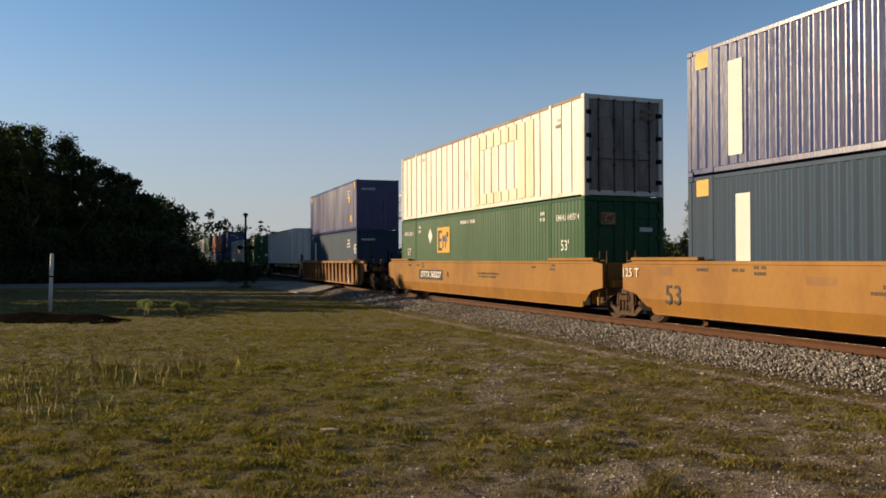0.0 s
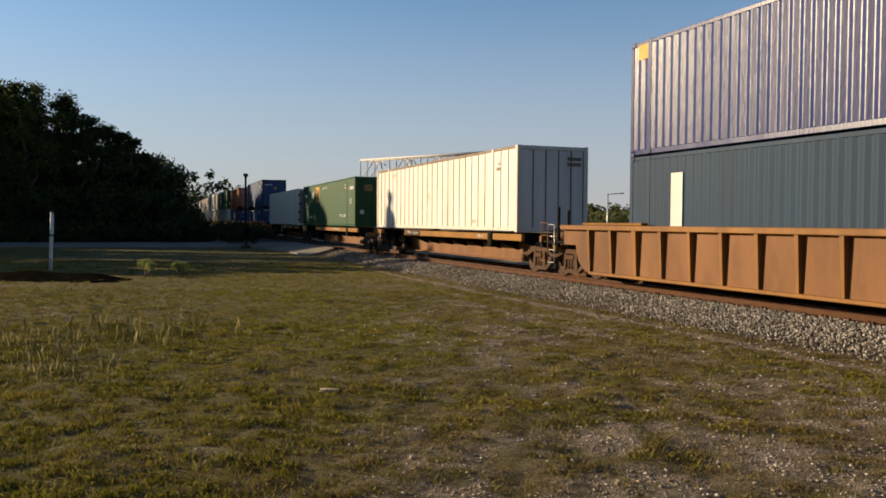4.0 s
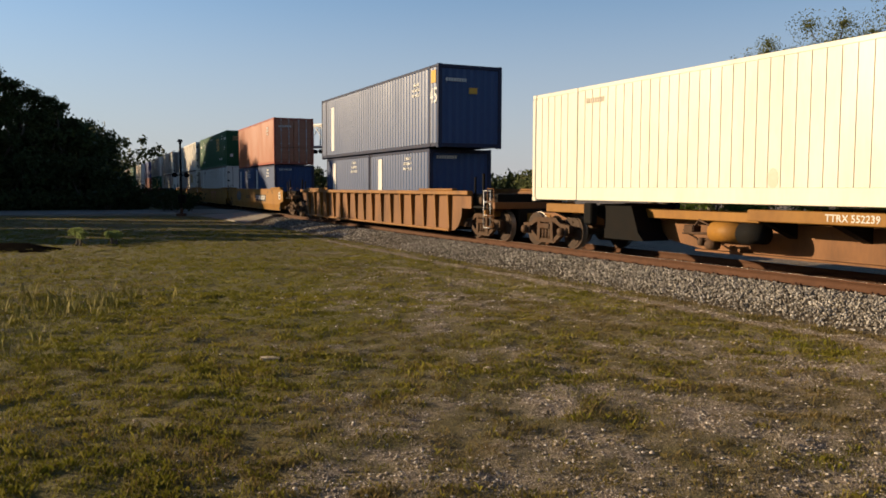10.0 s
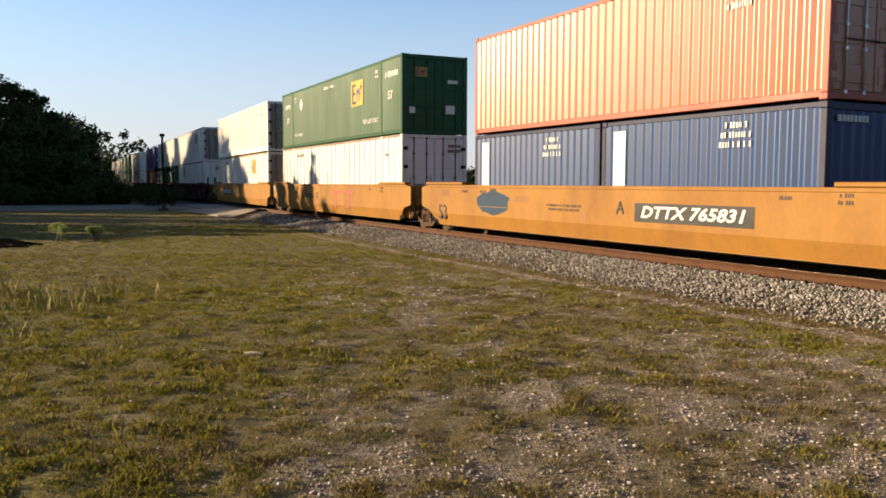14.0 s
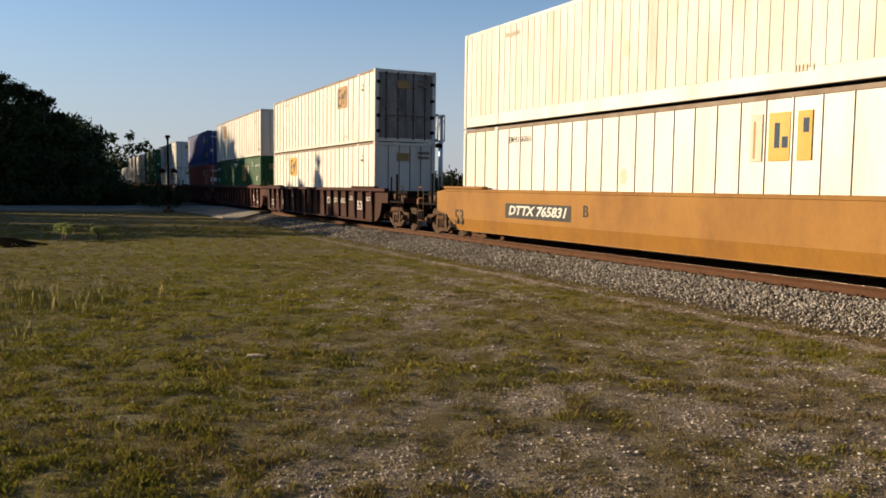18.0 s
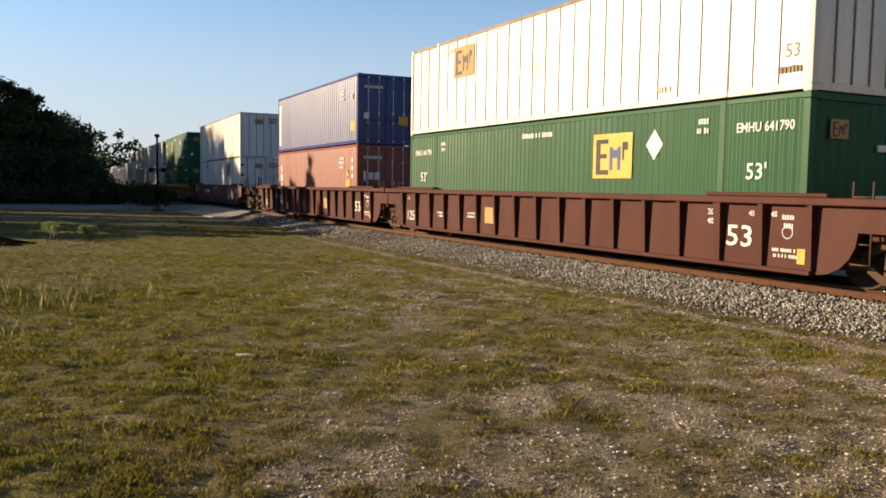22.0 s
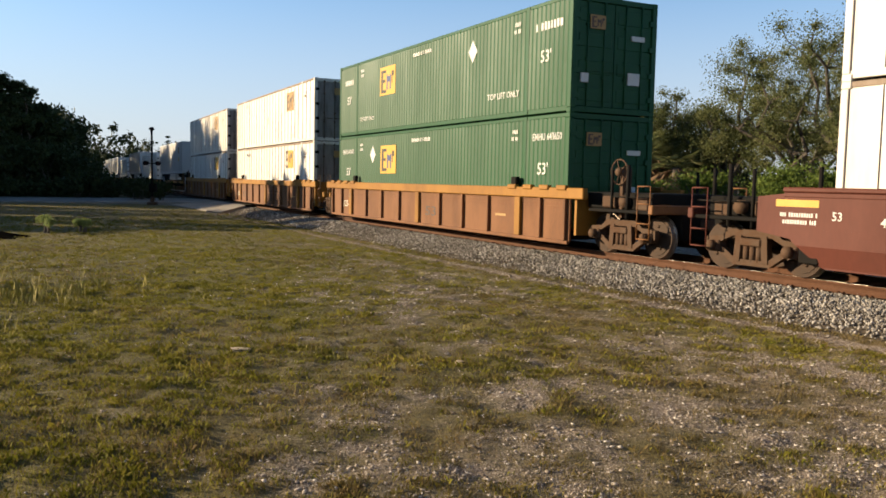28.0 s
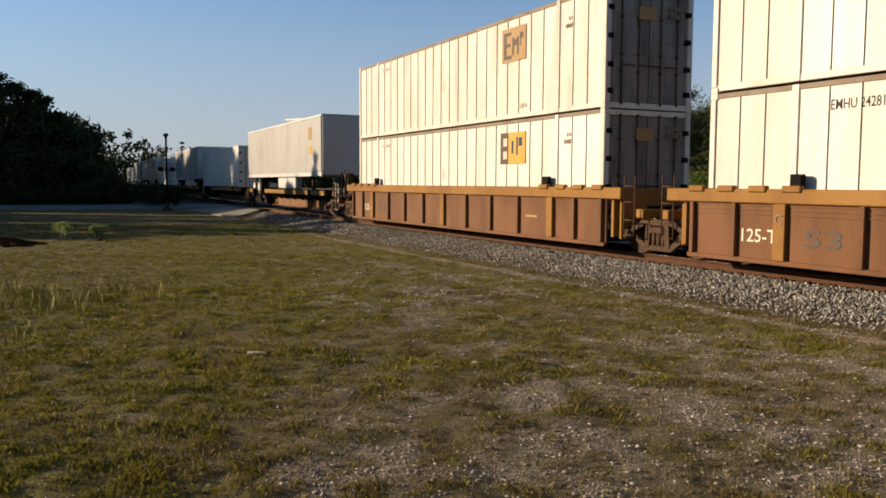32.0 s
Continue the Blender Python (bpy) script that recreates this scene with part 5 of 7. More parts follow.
def bare(x, y):
    """How bare of grass the field is, 0 to 1: stony patches, wheel ruts beside the track, the shoulder of the ballast."""
    u, w = along_across(x, y)
    n = fbm(x, y, 2.2, 11)
    n2 = fbm(x, y, 0.7, 31, 3)
    patch = 1.2 * np.exp(-(((x - 4.2) / 3.6) ** 2 + ((y - 8.2) / 2.8) ** 2)) + 0.6 * np.exp(-(((x + 0.2) / 2.0) ** 2 + ((y - 5.4) / 1.2) ** 2)) + 0.85 * np.exp(-(((x - 3.3) / 1.6) ** 2 + ((y - 5.3) / 1.6) ** 2)) + 0.45 * np.exp(-(((x - 0.8) / 1.8) ** 2 + ((y - 15.5) / 3.5) ** 2))
    rut = np.exp(-((w + 3.57 + 0.05 * np.sin(u * 0.7)) / 0.17) ** 2) * 1.7 + np.exp(-((w + 5.3) / 0.3) ** 2) * 0.25
    n3 = fbm(x, y, 0.28, 41, 2)
    b = patch * 0.62 + rut + (n - 0.5) * 0.9 + (n2 - 0.5) * 1.1 + (n3 - 0.5) * 1.6 - 0.08
    b = b + smooth(w, -3.1, -2.5) * 1.2
    b = b - 0.5 * smooth(-x, 0.0, 3.5)
    b = b - 0.5 * np.exp(-(((x - 2.4) / 0.7) ** 2 + ((y - 6.0) / 0.6) ** 2)) - 0.4 * np.exp(-(((x - 2.9) / 0.7) ** 2 + ((y - 8.6) / 0.7) ** 2))
    return np.clip(b, 0, 1)


def lush(x, y):
    """How green the grass is, 0 to 1: most away from the worn ground at the track, in a broad strip along it, and in a shallow swale."""
    u, w = along_across(x, y)
    side = smooth(-(x - 0.1 * (y - 8)), -2.5, 3.5)
    strip_of = 0.45 * np.exp(-((w + 4.6) / 0.6) ** 2)
    swale = 0.6 * np.exp(-((x + 1.3 + 0.34 * (y - 12.6)) / (0.5 + 0.035 * y)) ** 2) * smooth(y, 9, 14) * smooth(-y, -31, -26)
    return np.clip(0.12 + 0.62 * side + strip_of + swale + 1.1 * (fbm(x, y, 1.8, 91, 3) - 0.5), 0, 1)


def ground_height(x, y):
    r = np.hypot(x, y)
    h = (fbm(x, y, 1.6, 51) - 0.5) * 0.05 + (fbm(x, y, 0.3, 61, 2) - 0.5) * 0.07
    h = h * np.clip(1.3 - r / 60, 0, 1)
    u, w = along_across(x, y)
    h = np.where(np.abs(w) < 3.2, h * smooth(np.abs(w), 2.6, 3.2) - 0.03 * (np.abs(w) < 2.9), h)
    return h - 0.01


def lines(lo, hi, step, far):
    mid = np.arange(lo, hi + 1e-6, step)
    out, d = [], step
    p = hi
    while p < far:
        d *= 1.16
        p += d
        out.append(p)
    left, d, p = [], step, lo
    while p > -far:
        d *= 1.16
        p -= d
        left.append(p)
    return np.array(left[::-1] + list(mid) + out)


def ground_material():
    m = bpy.data.materials.new("worn_grass_and_sandy_soil")
    m.use_nodes = True
    nt = m.node_tree
    N, Lk = nt.nodes, nt.links
    bsdf = N["Principled BSDF"]
    bsdf.inputs["Roughness"].default_value = 0.95
    tc = N.new("ShaderNodeTexCoord")

    def noise_at(scale, detail=6):
        n = N.new("ShaderNodeTexNoise")
        n.inputs["Scale"].default_value, n.inputs["Detail"].default_value, n.inputs["Roughness"].default_value = scale, detail, 0.65
        Lk.new(tc.outputs["Object"], n.inputs["Vector"])
        return n.outputs[0]

    def mixed(f, a, b, blend="MIX"):
        x = N.new("ShaderNodeMix")
        x.data_type, x.blend_type = "RGBA", blend
        for sock, v in (("Factor", f), ("A", a), ("B", b)):
            if isinstance(v, (int, float)):
                x.inputs[sock].default_value = v
            elif isinstance(v, tuple):
                x.inputs[sock].default_value = (*v, 1)
            else:
                Lk.new(v, x.inputs[sock])
        return x.outputs["Result"]

    def ranged(v, a, b, c=0.0, d=1.0):
        r = N.new("ShaderNodeMapRange")
        for i, q in enumerate((a, b, c, d)):
            r.inputs[i + 1].default_value = q
        Lk.new(v, r.inputs[0])
        return r.outputs[0]

    at = N.new("ShaderNodeAttribute")
    at.attribute_name = "bare"
    broad, mid, fine, grit = noise_at(0.18), noise_at(1.4), noise_at(12), noise_at(60, 3)
    turf = mixed(ranged(mid, 0.35, 0.65), (0.115, 0.086, 0.026), (0.165, 0.112, 0.046))
    turf = mixed(ranged(broad, 0.4, 0.62), turf, (0.105, 0.088, 0.024))
    green = N.new("ShaderNodeAttribute")
    green.attribute_name = "lush"
    turf = mixed(green.outputs["Fac"], turf, (0.12, 0.1, 0.016))
    soil = mixed(ranged(fine, 0.35, 0.7), (0.155, 0.115, 0.08), (0.275, 0.212, 0.158))
    soil = mixed(ranged(grit, 0.54, 0.62), soil, (0.4, 0.34, 0.275))
    col = mixed(at.outputs["Fac"], turf, soil)
    col = mixed(0.85, col, ranged(grit, 0.3, 0.7, 0.35, 1.5), "MULTIPLY")
    col = mixed(0.6, col, ranged(fine, 0.3, 0.7, 0.35, 1.5), "MULTIPLY")
    Lk.new(col, bsdf.inputs["Base Color"])
    bp = N.new("ShaderNodeBump")
    bp.inputs["Strength"].default_value, bp.inputs["Distance"].default_value = 0.9, 0.03
    add = N.new("ShaderNodeMath")
    Lk.new(fine, add.inputs[0]), Lk.new(grit, add.inputs[1])
    Lk.new(add.outputs[0], bp.inputs["Height"])
    Lk.new(bp.outputs[0], bsdf.inputs["Normal"])
    return m


def ground():
    xs, ys = lines(-13, 13, 0.09, 2600), lines(2.5, 30, 0.09, 2600)
    X, Y = np.meshgrid(xs, ys)
    Z = ground_height(X, Y)
    V = np.stack([X, Y, Z], -1).reshape(-1, 3)
    nx, ny = len(xs), len(ys)
    i = (np.arange(ny - 1)[:, None] * nx + np.arange(nx - 1)[None]).ravel()
    F = np.stack([i, i + 1, i + nx + 1, i + nx], -1)
    ob = from_arrays("ground", V, F, ground_material(), smooth=True)
    at = ob.data.attributes.new("bare", "FLOAT", "POINT")
    at.data.foreach_set("value", bare(X, Y).ravel().astype(np.float32))
    at = ob.data.attributes.new("lush", "FLOAT", "POINT")
    at.data.foreach_set("value", lush(X, Y).ravel().astype(np.float32))
    tagged(ob, "worn field of short grass with bare sandy patches", "ground", kind="structure")


ground()


# ---------------------------------------------------------------- grass and stones
def leaf_material(name, colours, rough=0.6, broad=0.5, scale=0.8, thin=0.0):
    """Foliage whose blades or leaves differ one from another."""
    m = bpy.data.materials.new(name)
    m.use_nodes = True
    N, Lk = m.node_tree.nodes, m.node_tree.links
    bsdf = N["Principled BSDF"]
    bsdf.inputs["Roughness"].default_value = rough
    bsdf.inputs["Specular IOR Level"].default_value = 0.12
    geo = N.new("ShaderNodeNewGeometry")
    ramp = N.new("ShaderNodeValToRGB")
    el = ramp.color_ramp.elements
    while len(el) < len(colours):
        el.new(0.5)
    for k, c in enumerate(colours):
        el[k].position = k / (len(colours) - 1)
        el[k].color = (*c, 1)
    tc = N.new("ShaderNodeTexCoord")
    n = N.new("ShaderNodeTexNoise")
    n.inputs["Scale"].default_value, n.inputs["Detail"].default_value = scale, 4
    Lk.new(tc.outputs["Object"], n.inputs["Vector"])
    mx = N.new("ShaderNodeMath")
    mx.operation = "MULTIPLY_ADD"
    mx.inputs[1].default_value = 1 - broad
    Lk.new(geo.outputs["Random Per Island"], mx.inputs[0])
    mr = N.new("ShaderNodeMapRange")
    mr.inputs[1].default_value, mr.inputs[2].default_value, mr.inputs[4].default_value = 0.3, 0.7, broad
    Lk.new(n.outputs[0], mr.inputs[0])
    Lk.new(mr.outputs[0], mx.inputs[2])
    Lk.new(mx.outputs[0], ramp.inputs[0])
    Lk.new(ramp.outputs[0], bsdf.inputs["Base Color"])
    if thin:                        # light that passes through a blade or leaf
        through_leaf = N.new("ShaderNodeBsdfTranslucent")
        Lk.new(ramp.outputs[0], through_leaf.inputs["Color"])
        blend = N.new("ShaderNodeMixShader")
        blend.inputs[0].default_value = thin
        Lk.new(bsdf.outputs[0], blend.inputs[1])
        Lk.new(through_leaf.outputs[0], blend.inputs[2])
        Lk.new(blend.outputs[0], N["Material Output"].inputs["Surface"])
    return m


GRASS = leaf_material("short_dry_grass", ((0.075, 0.066, 0.016), (0.115, 0.092, 0.026), (0.145, 0.105, 0.038), (0.21, 0.14, 0.07)), 0.8, 0.5, 0.9, 0.3)
LUSH = leaf_material("short_green_grass", ((0.07, 0.074, 0.007), (0.13, 0.126, 0.013), (0.185, 0.16, 0.02), (0.23, 0.175, 0.036)), 0.8, 0.5, 0.9, 0.3)
TALL = leaf_material("pale_tall_grass", ((0.13, 0.138, 0.024), (0.22, 0.19, 0.05), (0.32, 0.26, 0.1)), 0.7)


def blades(name, px, py, pz, height, material, label, per=6, spread=0.05, seed=3, wide=0.006, parent=None, droop=0.9):
    """Tufts of thin blades at the points given, as one mesh."""
    rng = np.random.RandomState(seed)
    n = len(px) * per
    bx, by, bz = np.repeat(px, per), np.repeat(py, per), np.repeat(pz, per)
    h = np.repeat(height, per) * rng.uniform(0.5, 1.25, n)
    an, r = rng.uniform(0, 2 * np.pi, n), rng.uniform(0, 1, n) ** 0.5 * spread
    bx, by = bx + r * np.cos(an), by + r * np.sin(an)
    lean = rng.uniform(0.1, 1, n) * droop * h
    la = rng.uniform(0, 2 * np.pi, n)
    w = wide * rng.uniform(0.7, 1.5, n) * np.clip(np.hypot(bx, by) / 7, 1, 5)
    cx, cy = -np.sin(la) * w, np.cos(la) * w
    z0 = bz - 0.01
    V = np.stack([np.stack([bx - cx, by - cy, z0], -1), np.stack([bx + cx, by + cy, z0], -1),
                  np.stack([bx + cx * 0.6 + 0.35 * lean * np.cos(la), by + cy * 0.6 + 0.35 * lean * np.sin(la), bz + h * 0.62], -1),
                  np.stack([bx + lean * np.cos(la), by + lean * np.sin(la), bz + h * (1 - 0.25 * lean / h)], -1)], 1).reshape(-1, 3)
    F = np.arange(n * 4).reshape(-1, 4)
    return from_arrays(name, V, F, material, parent)


def field_grass():
    rng = np.random.RandomState(5)
    px, py = [], []
    for lo, hi, dens in ((3.2, 6, 900), (6, 10, 560), (10, 16, 280), (16, 24, 130), (24, 40, 52), (40, 58, 14)):
        a = 0.78 * hi + 3
        n = int((hi - lo) * 2 * a * dens)
        x, y = rng.uniform(-a, a, n), rng.uniform(lo, hi, n)
        keep = (np.abs(x - 0.02 * y) < 0.66 * y + 1.5)
        px.append(x[keep]), py.append(y[keep])
    x, y = np.concatenate(px), np.concatenate(py)
    u, w = along_across(x, y)
    b = bare(x, y)
    clump = smooth(0.8 * fbm(x, y, 0.15, 77, 2) + 0.2 * fbm(x, y, 0.9, 79, 2), 0.36, 0.62)
    keep = (rng.rand(len(x)) > b * 0.75) & (w < -2.75) & (rng.rand(len(x)) < 0.38 + 0.62 * clump)
    x, y, b, clump = x[keep], y[keep], b[keep], clump[keep]
    h = 0.01 + clump * (0.01 + 0.04 * rng.rand(len(x)) ** 2) + 0.008 * rng.rand(len(x))
    h = h * (1 - 0.45 * b)
    wet = rng.rand(len(x)) < lush(x, y) ** 0.8
    for k, material, label in ((wet, LUSH, "short green grass in the less worn ground"), (~wet, GRASS, "short dry grass, thin and straw-brown")):
        ob = blades("grass", x[k], y[k], ground_height(x[k], y[k]), h[k] * (1.15 if material is LUSH else 0.9), material, "", 7, 0.085, 3 if material is LUSH else 4, wide=0.0021)
        tagged(ob, label, "grass", kind="stuff")
    # taller pale tufts
    n = 110
    x = np.concatenate([rng.normal(-5.6, 1.0, n), rng.uniform(-13, 3, 160)])
    y = np.concatenate([rng.normal(12.6, 1.6, n), rng.uniform(8, 28, 160)])
    u, w = along_across(x, y)
    k = w < -3
    x, y = x[k], y[k]
    ob = blades("tall_grass", x, y, ground_height(x, y), np.where(np.arange(len(x)) < 106, rng.uniform(0.12, 0.3, len(x)), rng.uniform(0.06, 0.13, len(x))), TALL, "", 9, 0.13, 8, 0.0011, droop=0.35)
    tagged(ob, "taller pale seeding grass standing in the field", "grass", kind="stuff")


field_grass()


def stone_shapes(count, seed):
    """A few angular stones: points and triangles."""
    out = []
    for k in range(count):
        bm = bmesh.new()
        bmesh.ops.create_icosphere(bm, subdivisions=1, radius=0.5)
        rng = random.Random(seed + k)
        for v in bm.verts:
            v.co *= rng.uniform(0.72, 1.15)
        for _ in range(3):
            d = Vector((rng.gauss(0, 1), rng.gauss(0, 1), rng.gauss(0, 1))).normalized()
            c = rng.uniform(0.25, 0.36)
            for v in bm.verts:
                o = v.co.dot(d)
                if o > c:
                    v.co -= d * (o - c)
        sx, sy, sz = rng.uniform(0.8, 1.3), rng.uniform(0.7, 1.1), rng.uniform(0.55, 0.9)
        out.append((np.array([(v.co.x * sx, v.co.y * sy, v.co.z * sz) for v in bm.verts]), np.array([[v.index for v in f.verts] for f in bm.faces])))
        bm.free()
    return out


def strew(name, P, size, material, seed, flat=1.0):
    """Stones of the given sizes at the points P, turned at random, as one mesh."""
    rng = np.random.RandomState(seed)
    shapes = stone_shapes(6, seed)
    Vs, Fs, base = [], [], 0
    kind = rng.randint(0, 6, len(P))
    for k, (v, f) in enumerate(shapes):
        idx = np.where(kind == k)[0]
        if not len(idx):
            continue
        q = rng.normal(size=(len(idx), 4))
        q /= np.linalg.norm(q, axis=1, keepdims=True)
        a, b, c, d = q.T
        R = np.stack([np.stack([1 - 2 * (c * c + d * d), 2 * (b * c - a * d), 2 * (b * d + a * c)], -1), np.stack([2 * (b * c + a * d), 1 - 2 * (b * b + d * d), 2 * (c * d - a * b)], -1), np.stack([2 * (b * d - a * c), 2 * (c * d + a * b), 1 - 2 * (b * b + c * c)], -1)], 1)
        W = np.einsum("nij,vj->nvi", R, v) * size[idx][:, None, None] * np.array([1, 1, flat]) + P[idx][:, None, :]
        Vs.append(W.reshape(-1, 3))
        Fs.append((f[None] + (np.arange(len(idx)) * len(v))[:, None, None] + base).reshape(-1, 3))
        base += len(idx) * len(v)
    return from_arrays(name, np.concatenate(Vs), np.concatenate(Fs), material)


STONE = leaf_material("crushed_limestone", ((0.05, 0.044, 0.037), (0.17, 0.152, 0.13), (0.3, 0.272, 0.235), (0.54, 0.505, 0.45)), 0.9, 0.25, 3.0)
GRAVEL = leaf_material("pale_field_gravel", ((0.144, 0.112, 0.08), (0.272, 0.224, 0.176), (0.36, 0.31, 0.26), (0.6, 0.55, 0.48)), 0.9, 0.2, 3.0)


def tp_many(u, w):
    c = np.clip(u, U_NEAR, U_FAR)
    s = BEND * (c - U0)
    o = D_OFF + BEND / 2 * (c - U0) ** 2 + s * (u - c)
    q = np.sqrt(1 + s * s)
    return u * ALONG.x + o * ACROSS.x + w * (ACROSS.x - ALONG.x * s) / q, u * ALONG.y + o * ACROSS.y + w * (ACROSS.y - ALONG.y * s) / q


def bed_height(w):
    a = np.abs(w)
    return np.interp(a, [0, 1.0, 1.45, 1.9, 2.75, 3.05], [0.235, 0.235, 0.25, 0.2, 0.0, -0.05])


def ballast():
    us = np.concatenate([np.arange(-360, -10, 10.0), np.arange(-10, 70, 0.5), np.arange(70, 520, 5.0)])
    ws = np.array([-3.05, -2.75, -2.4, -2.0, -1.45, -0.7, 0, 0.7, 1.45, 2.0, 2.4, 2.75, 3.05])
    U, Wd = np.meshgrid(us, ws, indexing="ij")
    X, Y = tp_many(U, Wd)
    Z = bed_height(Wd) - 0.012
    nu, nw = U.shape
    i = (np.arange(nu - 1)[:, None] * nw + np.arange(nw - 1)[None]).ravel()
    F = np.stack([i, i + nw, i + nw + 1, i + 1], -1)
    bed = from_arrays("ballast_bed", np.stack([X, Y, Z], -1).reshape(-1, 3), F, mat("grey_ballast", (0.11, 0.09, 0.065), 0.95, dirt=(0.05, 0.04, 0.03), amount=0.9, scale=1.5, bump=1.0, fine=0.9, spec=0.1))
    tagged(bed, "bed of crushed grey stone under the railway track", "ballast", kind="structure")
    rng = np.random.RandomState(9)
    u, w = [], []
    for lo, hi, dens in ((2, 16, 640), (16, 26, 420), (26, 40, 190), (40, 60, 60)):
        n = int((hi - lo) * 2.1 * dens)
        u.append(rng.uniform(lo, hi, n)), w.append(-rng.uniform(0.92, 2.95, n))
    u, w = np.concatenate(u), np.concatenate(w)
    edge = rng.uniform(2.3, 3.0, len(u))
    k = -w < edge
    u, w = u[k], w[k]
    x, y = tp_many(u, w)
    size = rng.uniform(0.03, 0.072, len(u)) * np.where(u > 30, 1.4, 1)
    P = np.stack([x, y, bed_height(w) + size * 0.15 + rng.uniform(-0.01, 0.025, len(u))], -1)
    tagged(strew("ballast_stones", P, size, STONE, 40), "loose crushed grey and white ballast stones", "ballast", kind="stuff")
    # stones scattered in the field
    n = 230000
    y = 3.2 + 20 * rng.rand(n) ** 1.6
    x = rng.uniform(-0.7, 0.75, n) * (y + 2)
    b = bare(x, y)
    uu, ww = along_across(x, y)
    k = (rng.rand(n) < b ** 1.3 * 0.8 + 0.03) & (ww < -2.6)
    x, y = x[k], y[k]
    size = (0.006 + 0.04 * rng.rand(len(x)) ** 7 + 0.014 * rng.rand(len(x))) * np.clip(y / 9, 1, 1.6)
    P = np.stack([x, y, ground_height(x, y) + size * 0.2], -1)
    tagged(strew("gravel", P, size, GRAVEL, 60, 0.45), "scattered small pale stones in the bare patches", "gravel", kind="stuff")


ballast()


# ---------------------------------------------------------------- the track
def swept(name, profile, us, w, material, parent, z=0.0):
    """A bar of the given outline (across, up) along the track."""
    n, V, F = len(profile), [], []
    for u in us:
        for a, b in profile:
            V.append(tuple(tp(u, w + a, z + b)))
    for k in range(len(us) - 1):
        for i in range(n):
            j = (i + 1) % n
            F.append((k * n + i, k * n + j, (k + 1) * n + j, (k + 1) * n + i))
    ob = from_arrays(name, V, F, material, parent)
    return ob


def track():
    root = tagged(new("railway_track"), "rusty steel rails on dark timber ties", "track", kind="structure")
    us = [-360, -60, -40, -20] + [2.0 * k for k in range(-5, 50)] + [110 + 10 * k for k in range(42)]
    prof = [(-0.07, 0), (0.07, 0), (0.07, 0.015), (0.012, 0.04), (0.012, 0.125), (0.036, 0.135), (0.036, 0.163), (0.028, 0.17), (-0.028, 0.17), (-0.036, 0.163), (-0.036, 0.135), (-0.012, 0.125), (-0.012, 0.04), (-0.07, 0.015)]
    for w in (-0.755, 0.755):
        swept("rail", prof, us, w, M["rail"], root, 0.04 + BED)
        swept("rail_head", [(-0.024, 0), (0.024, 0), (0.024, 0.003), (-0.024, 0.003)], us, w, M["railtop"], root, 0.2095 + BED)
    bm = boxes((-0.115, 0.115, -1.3, 1.3, -0.12, 0.03), bevel=0.01)
    first = None
    plate_m, spike_m = None, None
    for k in range(250):
        u = -12 + 0.52 * k
        m = on_track(u, BED) @ pose(random.uniform(-0.02, 0.02), random.uniform(-0.04, 0.04), random.uniform(-0.006, 0.006), 0, 0, random.uniform(-1, 1))
        if first is None:
            first = link("tie", bm, M["tie"], root)
            first.matrix_basis = m
        else:
            again(first, root, m)
        if 0 < u < 45:
            for w in (0.755, -0.755):
                mm = on_track(u, BED) @ pose(0, w, 0.03)
                if plate_m is None:
                    pb = boxes((-0.09, 0.09, -0.17, 0.17, 0, 0.014), bevel=0.004)
                    for sx in (-0.05, 0.05):
                        for sy in (-0.09, 0.09):
                            box(pb, sx - 0.012, sx + 0.012, sy - 0.016, sy + 0.016, 0.014, 0.036)
                    plate_m = link("tie_plate", pb, M["rail"], root)
                    plate_m.matrix_basis = mm
                else:
                    again(plate_m, root, mm)


# ---------------------------------------------------------------- road and crossing
ASPHALT = mat("sun_bleached_asphalt", (0.228, 0.205, 0.171), 0.9, dirt=(0.137, 0.122, 0.099), amount=0.6, scale=0.4, bump=0.5, fine=0.6)


def strip(name, near, far, z, material, thick=0.08):
    bm = bmesh.new()
    a = [bm.verts.new((x, y, zz)) for (x, y), zz in zip(near, z)]
    b = [bm.verts.new((x, y, zz)) for (x, y), zz in zip(far, z)]
    for i in range(len(a) - 1):
        bm.faces.new((a[i], a[i + 1], b[i + 1], b[i]))
    r = bmesh.ops.extrude_face_region(bm, geom=bm.faces[:])
    for v in r["geom"]:
        if isinstance(v, bmesh.types.BMVert):
            v.co.z -= thick
    bmesh.ops.recalc_face_normals(bm, faces=bm.faces[:])
    return link(name, bm, material)


